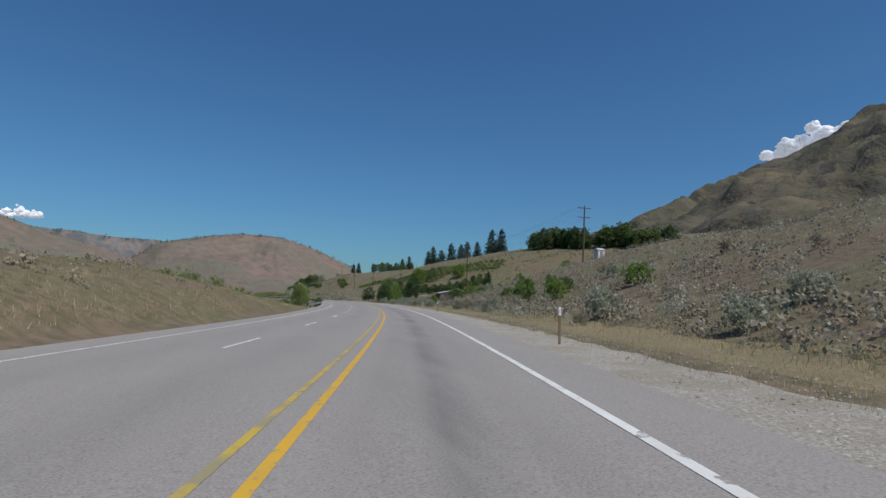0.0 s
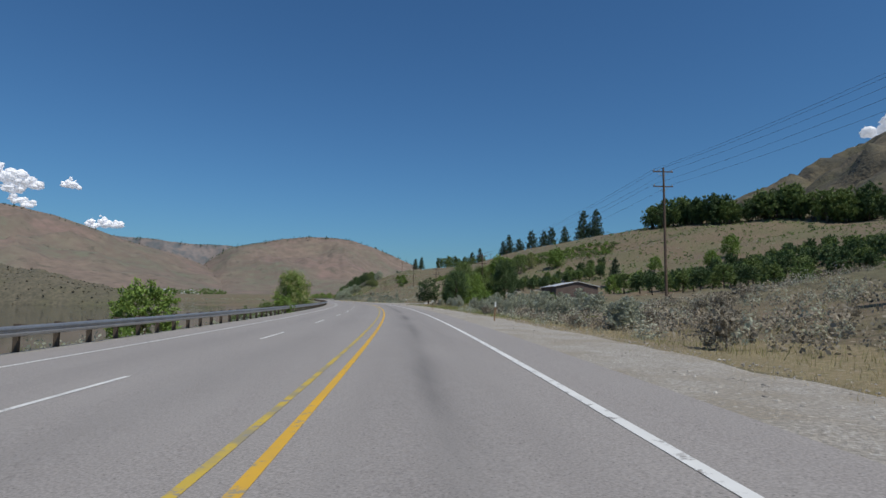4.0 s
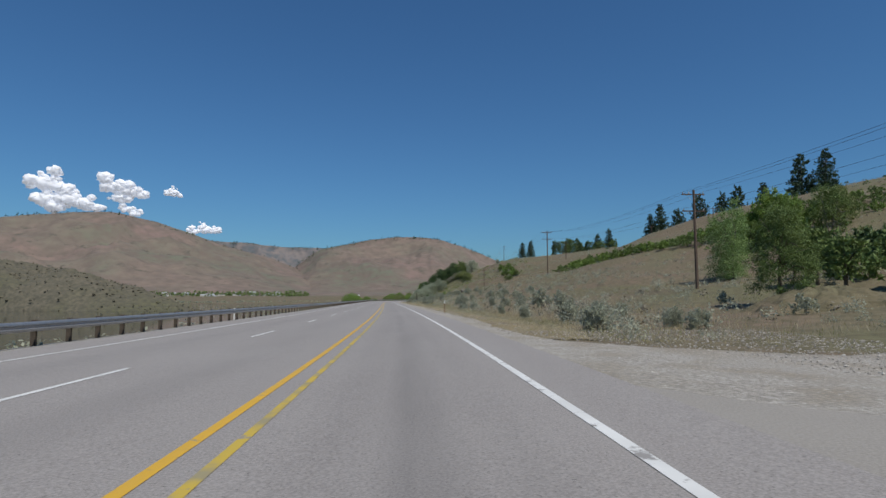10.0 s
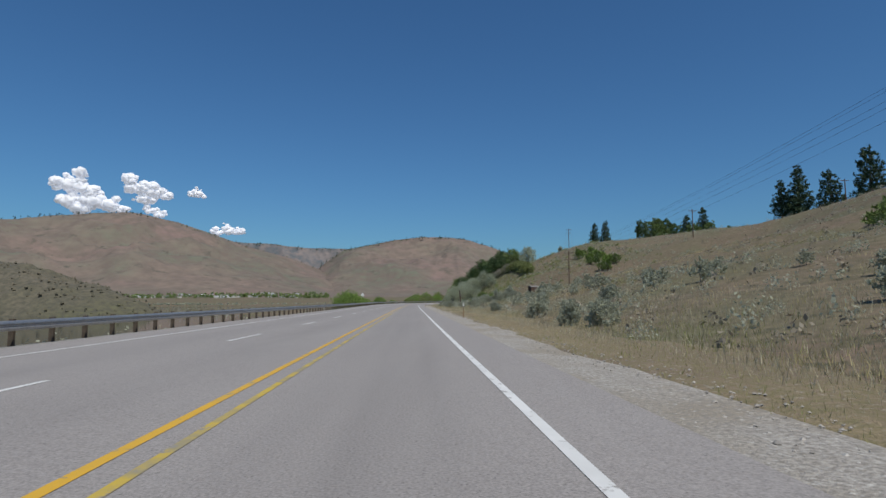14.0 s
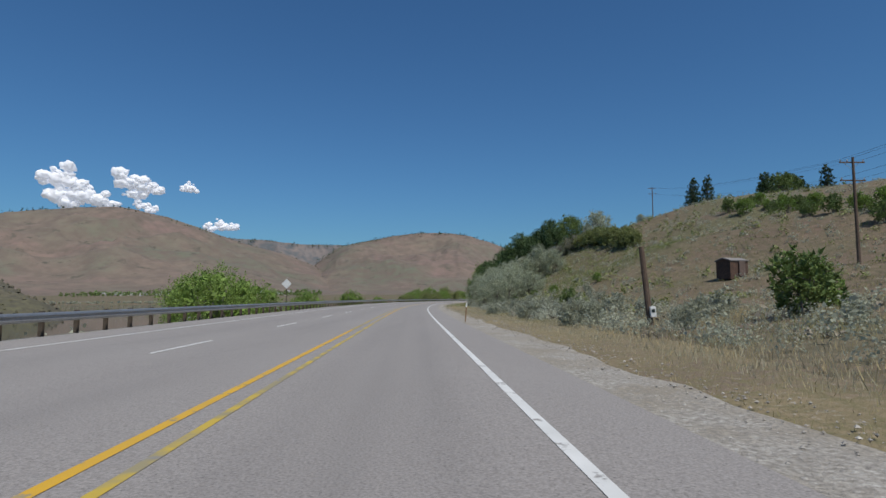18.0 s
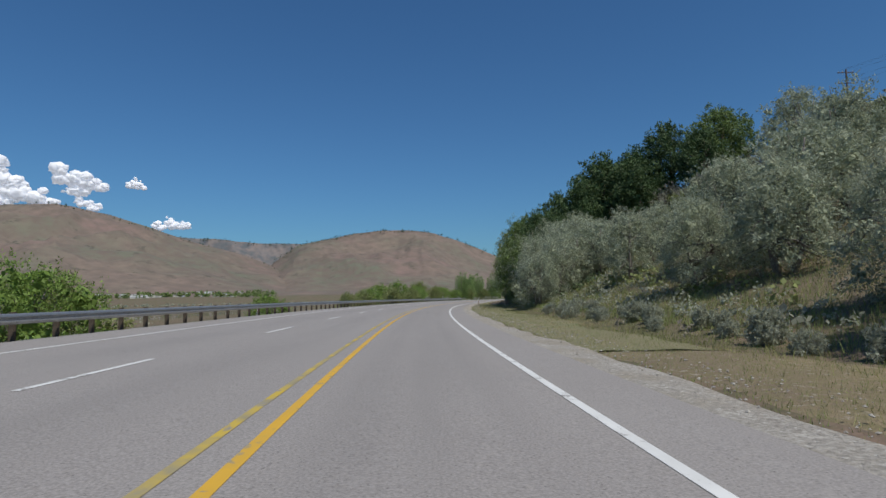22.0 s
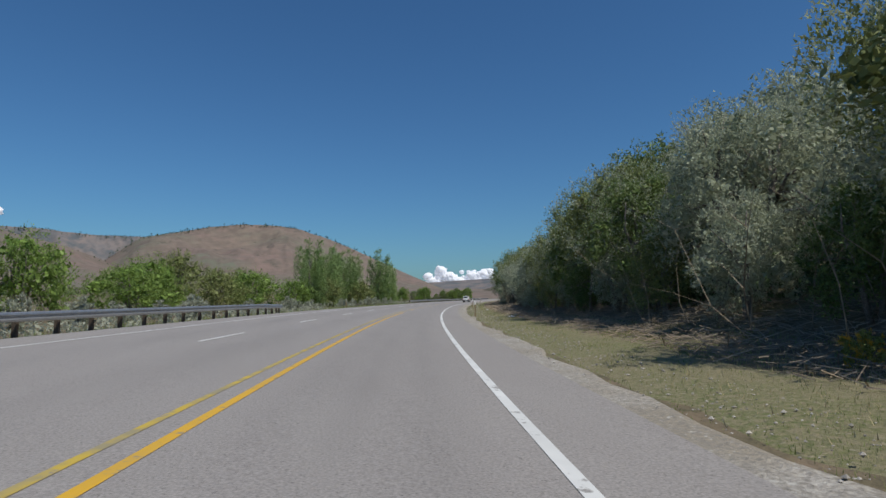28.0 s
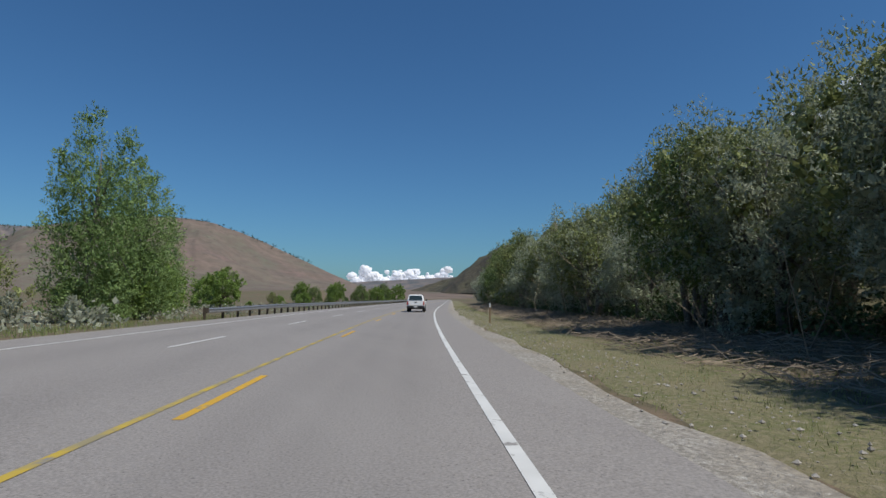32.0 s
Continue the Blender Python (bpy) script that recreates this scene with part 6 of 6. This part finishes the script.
def mound(x, y, r, h, mat, label, seed):
    vs, fs = [], []
    n, m = 28, 10
    for i in range(m + 1):
        u = i / m
        for k in range(n):
            a = 6.2832 * k / n
            w = 1 + 0.18 * math.sin(3 * a + seed) + 0.10 * math.sin(7 * a + seed * 2)
            rr = r * (1 - u) * w
            px, py = x + rr * math.cos(a) * 1.5, y + rr * math.sin(a)
            bump = 0.12 * h * math.sin(5 * px + seed) * math.sin(4 * py)
            vs.append((px, py, float(ground_z(px, py)) - 0.08 + h * (1 - (1 - u) ** 2) * 1.0 + bump * (0 < i < m)))
    for i in range(m):
        for k in range(n):
            q = (k + 1) % n
            fs.append((i * n + k, i * n + q, (i + 1) * n + q, (i + 1) * n + k))
    fs.append(tuple(m * n + k for k in range(n)))
    return tagged(new("earth_mound", mesh_of("earth_mound", vs, fs, mat, False)), label, "earth mound", "earth mounds")


x, y = at(258, 21)
mound(float(x), float(y), 3.4, 1.1, dirt_red, "heap of dark clods and brush beside the side road", 1)
x, y = at(254, 26)
mound(float(x), float(y), 3.0, 1.2, dirt_red, "heap of dark clods and brush beside the side road", 2)
x, y = at(306, 27)
mound(float(x), float(y), 3.2, 1.3, soil, "low heap of pale dug earth", 3)


def bank_z(x, y):
    """Height of the terrace on the far shore."""
    a = math.atan2(x - 18, y - 356)
    R = math.hypot(x - 18, y - 356) * math.cos(max(-radians(38), min(radians(38), a)))
    return max(float(ground_z(x, y)), float(np.interp(R, [1112, 1180, 1350, 1600, 1950], [-6.4, -3, 5, 14, 26])) + 1.2 * math.sin(a * 90))


def gable_house(x, y, yaw, lx, ly, eave, rise, wall, roof, name, label, category, group="", over=0.35, openings=(), z=None):
    z = (float(ground_z(x, y)) if z is None else z) - 0.3
    root = thing(name, label, category, group, m=pose(x, y, z, 0, 0, yaw))
    bm = bmesh.new()
    h = eave + 0.3
    lo = [bm.verts.new((sx * lx / 2, sy * ly / 2, 0)) for sx, sy in ((-1, -1), (1, -1), (1, 1), (-1, 1))]
    hi = [bm.verts.new((sx * lx / 2, sy * ly / 2, h)) for sx, sy in ((-1, -1), (1, -1), (1, 1), (-1, 1))]
    r0, r1 = bm.verts.new((-lx / 2, 0, h + rise)), bm.verts.new((lx / 2, 0, h + rise))
    bm.faces.new(lo[::-1])
    bm.faces.new((lo[0], lo[1], hi[1], hi[0])), bm.faces.new((lo[2], lo[3], hi[3], hi[2]))
    bm.faces.new((lo[1], lo[2], hi[2], r1, hi[1])), bm.faces.new((lo[3], lo[0], hi[0], r0, hi[3]))
    bm.faces.new((hi[0], hi[1], r1, r0)), bm.faces.new((hi[2], hi[3], r0, r1))
    part("wall", bm, wall, root)
    for s in (-1, 1):
        bm = bmesh.new()
        a = math.atan2(rise, ly / 2)
        ln = (ly / 2 + over) / math.cos(a)
        box(bm, (lx + 2 * over, ln, 0.12), (0, s * (ly / 4 + over / 2) , h + rise / 2 - over * math.tan(a) / 2 + 0.08), 0.0, Matrix.Rotation(-s * a, 4, "X"))
        part("roof", bm, roof, root)
    for px, py, w, hh, zz, mat_, nm in openings:
        bm = bmesh.new()
        if abs(py) > abs(px) * ly / lx:
            box(bm, (w, 0.08, hh), (px, py, zz), 0.01)
        else:
            box(bm, (0.08, w, hh), (px, py, zz), 0.01)
        part(nm, bm, mat_, root)
    return root


gable_house(73.5, 247, 82, 18, 10, 2.7, 1.1, barn_wall, metal_roof, "barn", "long dark-brown barn with a pale metal roof", "barn", openings=((7.4, 5.02, 0.3, 1.3, 2.0, dark_trim, "window"), (4.6, 5.02, 0.3, 1.3, 2.0, dark_trim, "window"), (8.2, 5.02, 0.45, 0.45, 1.7, plate_white, "notice_board"), (-3.0, 5.02, 3.0, 2.4, 1.5, shed_wood, "door")))
sh = gable_house(37.5, 559, 22, 2.6, 2.0, 1.7, 0.3, shed_wood, roof_grey, "shed", "small dark-red wooden shed on the slope", "shed", over=0.12, openings=((0.3, -1.13, 0.9, 1.7, 1.15, barn_wall, "door"),))
gable_house(100, 404, 20, 12, 8, 3.0, 2.2, barn_wall, shed_wood, "house", "low brown house half hidden among orchard trees", "house", z=float(ground_z(100, 404)) - 2.2, openings=((-2, -4.03, 1.4, 1.2, 2.0, glass_dark, "window"), (2.5, -4.03, 1.4, 1.2, 2.0, glass_dark, "window")))
bm = bmesh.new()
box(bm, (1.1, 0.8, 3.4), (0, 0, 1.7), 0.02)
box(bm, (1.25, 0.95, 0.2), (0, 0, 3.3), 0.02)
ch = new("chimney_stack", mesh_of("chimney_stack", [], []))
bm.to_mesh(ch.data)
bm.free()
ch.data.materials.append(brick_red)
ch.location = (98, 400.9, float(ground_z(100, 404)) + 1.1)
tagged(ch, "red brick chimney stack on the house", "chimney")
gable_house(57, 94.5, 10, 1.5, 1.2, 1.3, 0.3, house_white, metal_roof, "pump_hut", "tiny white pump hut on the hillside", "hut", over=0.1, openings=((0, -0.62, 0.6, 1.0, 0.9, roof_grey, "door"),))

# meter pole with its box
x, y = at(519.3, 13.4)
gz = float(ground_z(x, y))
root = thing("meter_pole", "short leaning wooden pole with a white meter box", "pole", m=pose(float(x), float(y), gz - 0.3, 0, -5, 0))
v, f = tube([(0, 0, 0), (0, 0, 2.0), (0, 0, 4.1)], [0.15, 0.14, 0.125], 10)
part("shaft", mesh_of("shaft", v, f, pole_wood), pole_wood, root)
bm = bmesh.new()
box(bm, (0.26, 0.18, 0.5), (0.12, -0.2, 0.95), 0.02)
bx = part("meter_box", bm, plate_white, root, "white metal meter box")
bm = bmesh.new()
box(bm, (0.16, 0.02, 0.16), (0.12, -0.30, 1.0), 0.01)
part("dial", bm, glass_dark, bx)
for xx, yy, tp in ((92, 575, 21),):
    utility_pole(xx, yy, float(ground_z(xx, yy)) + 9.5, "plain wooden pole on the slope behind the shed", 1)

# mailbox
x, y = at(290, 21)
root = thing("mailbox", "grey metal mailbox on a wooden post", "mailbox", m=pose(float(x), float(y), float(ground_z(x, y)) - 0.1, 0, 0, -30))
bm = bmesh.new()
box(bm, (0.09, 0.09, 1.2), (0, 0, 0.6), 0.01)
part("post", bm, pole_wood, root)
bm = bmesh.new()
bmesh.ops.create_cone(bm, cap_ends=True, segments=20, radius1=0.13, radius2=0.13, depth=0.5, matrix=Matrix.Translation((0, 0, 1.35)) @ Matrix.Rotation(radians(90), 4, "X"))
box(bm, (0.26, 0.5, 0.14), (0, 0, 1.28), 0.005)
part("box", bm, steel, root)
bm = bmesh.new()
box(bm, (0.02, 0.04, 0.16), (0.14, 0.1, 1.4), 0.004)
part("flag", bm, red_lens, root)


def van(m):
    root = thing("van", "white panel van parked beside the barn", "van", m=m)
    prof = [(-2.5, 0.45), (-2.55, 1.9), (-2.3, 2.05), (0.9, 2.05), (1.55, 1.35), (2.45, 1.15), (2.5, 0.5), (2.3, 0.4), (-2.4, 0.4)]
    bm = bmesh.new()
    for sy in (-0.95, 0.95):
        vs = [bm.verts.new((a, sy, b)) for a, b in prof]
        bm.faces.new(vs if sy < 0 else vs[::-1])
    bm.verts.ensure_lookup_table()
    n = len(prof)
    for k in range(n):
        bm.faces.new((bm.verts[k], bm.verts[(k + 1) % n], bm.verts[n + (k + 1) % n], bm.verts[n + k]))
    bmesh.ops.recalc_face_normals(bm, faces=bm.faces)
    bmesh.ops.bevel(bm, geom=bm.edges[:], offset=0.06, segments=2, affect="EDGES")
    part("body", bm, truck_paint, root)
    for sy in (-1, 1):
        bm = bmesh.new()
        box(bm, (0.62, 0.03, 0.5), (0.72, sy * 0.95, 1.62), 0.02)
        part("side_window", bm, glass_dark, root)
        for xx in (-1.6, 1.65):
            bm = bmesh.new()
            bmesh.ops.create_cone(bm, cap_ends=True, segments=24, radius1=0.36, radius2=0.36, depth=0.24, matrix=Matrix.Translation((xx, sy * 0.86, 0.36)) @ Matrix.Rotation(radians(90), 4, "X"))
            part("wheel", bm, tyre_mat, root)
        bm = bmesh.new()
        box(bm, (0.05, 0.3, 0.2), (2.49, sy * 0.65, 0.85), 0.02)
        part("headlight", bm, reflector, root)
    bm = bmesh.new()
    box(bm, (0.03, 1.5, 0.72), (1.26, 0, 1.72), 0.01, Matrix.Rotation(radians(-43), 4, "Y"))
    part("windscreen", bm, glass_dark, root)
    bm = bmesh.new()
    box(bm, (0.12, 1.8, 0.2), (2.52, 0, 0.5), 0.03)
    part("bumper", bm, dark_trim, root)
    return root


van(pose(62.5, 236.5, float(ground_z(62.5, 236.5)) + 0.02, 0, 0, -72) @ Matrix.Diagonal((0.8, 0.8, 0.8, 1)))


def tote(x, y, yaw):
    root = thing("liquid_tote", "white caged plastic liquid tote in the yard", "tank", "yard totes", m=pose(x, y, float(ground_z(x, y)) + 0.02, 0, 0, yaw))
    bm = bmesh.new()
    box(bm, (1.1, 0.95, 0.95), (0, 0, 0.65), 0.06)
    part("tank", bm, reflector, root)
    bm = bmesh.new()
    box(bm, (1.2, 1.0, 0.14), (0, 0, 0.08), 0.01)
    part("pallet", bm, pole_wood, root)
    for k in range(4):
        bm = bmesh.new()
        box(bm, (1.16, 1.01, 0.03), (0, 0, 0.3 + 0.24 * k), 0.0)
        part("cage_bar", bm, steel, root)
    return root


tote(55, 246.5, 10)
tote(58.8, 246, -15)
for k, (x, y) in enumerate(((57.2, 244.4), (60.6, 244.6))):
    root = thing("wooden_crate", "weathered wooden fruit crate in the yard", "crate", "yard crates", m=pose(x, y, float(ground_z(x, y)) + 0.02, 0, 0, 20 * k))
    for q in range(4):
        bm = bmesh.new()
        box(bm, (1.2, 0.03, 0.6) if q < 2 else (0.03, 1.2, 0.6), ((0, (-1, 1)[q % 2] * 0.6, 0.38) if q < 2 else ((-1, 1)[q % 2] * 0.6, 0, 0.38)), 0.005)
        part("side", bm, marker_brown, root)
    bm = bmesh.new()
    box(bm, (1.2, 1.2, 0.08), (0, 0, 0.06), 0.005)
    part("base", bm, marker_brown, root)

# ---- village across the lake ----
vr = random.Random(12)
for k in range(48):
    a = radians(-31 + 16 * vr.random())
    R = (1390 + 520 * vr.random() ** 1.5) / math.cos(a)
    x, y = 18 + math.sin(a) * R, 356 + math.cos(a) * R
    gable_house(x, y, vr.uniform(0, 180), vr.uniform(9, 16), vr.uniform(7, 9), vr.uniform(3, 4.5), vr.uniform(1.2, 2.2), vr.choice([house_white, house_white, metal_roof]), vr.choice([metal_roof, roof_grey, metal_roof]), "village_house", "small pale house in the village across the lake", "house", "village houses", z=bank_z(x, y))
for x, y in ((-600, 1850), (-585, 1856)):
    gable_house(x, y, 20, 14, 9, 5, 2, house_white, roof_grey, "hill_house", "lone pale house above the village", "house", "village houses", z=bank_z(x, y))


def far_clumps(name, label, pts, h0, h1, mat, seed, leaves=26, category="trees", squash=1.0):
    r = np.random.RandomState(seed)
    p = np.array(pts, float)
    h = r.uniform(h0, h1, len(p))
    dirs = r.normal(size=(len(p), leaves, 3))
    dirs /= np.linalg.norm(dirs, axis=2)[:, :, None]
    c = dirs * r.uniform(0.4, 1, (len(p), leaves, 1)) * (h[:, None, None] * np.array([0.42 * squash, 0.42 * squash, 0.5]))
    c[:, :, 2] += h[:, None] * 0.5
    c = (c + p[:, None, :]).reshape(-1, 1, 3)
    v, f = leaf_quads(c[:, 0], 1.0, r, 0, out=dirs.reshape(-1, 3))
    v = c + (v.reshape(-1, 4, 3) - c) * np.repeat(h * 0.17, leaves)[:, None, None]
    return tagged(new(name, mesh_of(name, v.reshape(-1, 3), f, mat)), label, category, kind="stuff")


pts = []
for k in range(620):
    a = radians(-33 + 20 * vr.random())
    R = (1370 + 540 * vr.random() ** 1.5) / math.cos(a)
    x, y = 18 + math.sin(a) * R, 356 + math.cos(a) * R
    pts.append((x, y, bank_z(x, y) - 0.3))
far_clumps("village_trees", "green trees among the village houses", pts, 5, 11, leaf_green, 71)
pts = []
for k in range(520):
    a = radians(-34 + 38 * vr.random())
    R = 1110 / math.cos(a)
    x, y = 18 + math.sin(a) * R, 356 + math.cos(a) * R + vr.uniform(-6, 10)
    pts.append((x, y, -8.0))
far_clumps("shore_trees", "line of low trees and reeds on the far shore", pts, 3, 8, leaf_sage, 72)
pts = []
for c, lo, hi in ((crest_a, 150, 410), (crest_b, 60, 330), (crest_c, 30, 400)):
    for k in range(420):
        i = vr.randint(lo, hi)
        x, y, z = c[i]
        pts.append((x + vr.uniform(-20, 20), y + vr.uniform(-70, 10), z - 9 + vr.uniform(-12, 2)))
far_clumps("ridge_pines", "scattered dark pines along the hilltops", pts, 7, 17, leaf_pine, 73, 12, squash=0.6)

# far bank: a flat tan terrace between the water and the hills
vs, fs = [], []
az = np.radians(np.linspace(-60, 40, 120))
for a in az:
    for R, z in ((1095, -8.2), (1112, -6.4), (1180, -3.0), (1350, 5.0), (1600, 14.0), (1950, 26.0)):
        k = R / math.cos(a) if abs(a) < radians(38) else R / math.cos(radians(38))
        vs.append((18 + math.sin(a) * k, 356 + math.cos(a) * k, z + (1.2 * math.sin(a * 90) if z > -6 else 0)))
for i in range(len(az) - 1):
    for j in range(5):
        q = i * 6 + j
        fs.append((q, q + 1, q + 7, q + 6))
me = mesh_of("far_bank", vs, fs, hill_mat, True)
if me.polygons[0].normal.z < 0:
    me.flip_normals()
tagged(new("far_bank", me), "flat tan terrace along the far shore", "terrace", kind="structure")

# boulders on the headland
hb = np.random.RandomState(8)
ii = hb.randint(0, PT.size, 2200)
bx_, by_, bz_ = px.reshape(-1)[ii] + hb.uniform(-3, 3, 2200), py.reshape(-1)[ii] + hb.uniform(-3, 3, 2200), pz.reshape(-1)[ii]
base = np.array([(1, 0, 0), (-1, 0, 0), (0, 1, 0), (0, -1, 0), (0, 0, 1), (0, 0, -1)], float)
tri = np.array([(0, 2, 4), (2, 1, 4), (1, 3, 4), (3, 0, 4), (2, 0, 5), (1, 2, 5), (3, 1, 5), (0, 3, 5)])
bs = hb.uniform(0.4, 1.5, 2200)
v = base[None] * bs[:, None, None] * hb.uniform(0.6, 1.3, (2200, 6, 1)) + np.stack([bx_, by_, bz_ + 0.2 * bs], -1)[:, None]
f = tri[None] + (np.arange(2200) * 6)[:, None, None]
tagged(new("headland_boulders", mesh_of("headland_boulders", v.reshape(-1, 3), f.reshape(-1, 3), rock)), "grey boulders tumbled over the headland", "boulders", kind="stuff")

# ---- litter on the verge ----
scrap_blue = material("scrap_blue", (0.05, 0.16, 0.42), (0.08, 0.22, 0.5), 20, 0.5)


def scrap(y, d, size, mat, label, category, seed):
    """A crumpled sheet lying on the ground."""
    r = np.random.RandomState(seed)
    x, yy = at(y, d)
    z = float(ground_z(x, yy)) + 0.05
    g = np.linspace(-1, 1, 7)
    vs = [(float(x) + size * (u + 0.2 * r.normal()), float(yy) + size * 0.7 * (v + 0.2 * r.normal()), z + size * 0.28 * abs(r.normal())) for u in g for v in g]
    fs = [(i * 7 + j, i * 7 + j + 1, i * 7 + j + 8, i * 7 + j + 7) for i in range(6) for j in range(6)]
    ob = new("litter", mesh_of("litter", vs, fs, mat))
    solid = ob.modifiers.new("thickness", "SOLIDIFY")
    solid.thickness = 0.006
    return tagged(ob, label, category)


scrap(796, 8.4, 0.22, plate_white, "crumpled white plastic bag on the verge", "litter", 1)
scrap(795.6, 9.0, 0.13, scrap_blue, "crumpled blue wrapper on the verge", "litter", 2)
scrap(821, 8.1, 0.16, plate_white, "crumpled white paper on the grass", "litter", 3)
scrap(52, 12.2, 0.22, plate_white, "torn white sheet on the dry verge", "litter", 4)
scrap(53.2, 12.8, 0.2, plate_white, "torn white sheet on the dry verge", "litter", 5)

# ---- cut brush under the thicket ----
db = np.random.RandomState(21)
n = 22000
yy, dd = db.uniform(690, 960, n), 8.4 + 5.5 * db.uniform(0, 1, n) ** 0.8
x, y = at(yy, dd)
z = ground_z(x, y) + 0.07 + 0.22 * db.uniform(0, 1, n) ** 2
a, tilt = db.uniform(0, 6.28, n), db.normal(size=n) * 0.22
ln, w = db.uniform(0.10, 0.5, n), db.uniform(0.006, 0.014, n)
u = np.stack([np.cos(a), np.sin(a), tilt], -1) * ln[:, None]
s = np.stack([-np.sin(a), np.cos(a), 0 * a], -1) * w[:, None]
up = np.array([0, 0, 1.0]) * w[:, None] * 1.4
c = np.stack([x, y, z], -1)
v = np.stack([c - u - s, c - u + s, c - u + up, c + u - s, c + u + s, c + u + up], 1).reshape(-1, 3)
k = (np.arange(n) * 6)[:, None, None]
f4 = (np.array([(0, 1, 4, 3), (1, 2, 5, 4), (2, 0, 3, 5)])[None] + k).reshape(-1, 4)
tagged(new("cut_brush", mesh_of("cut_brush", v, f4, twig)), "dry cut branches strewn below the thicket", "brushwood", kind="stuff")
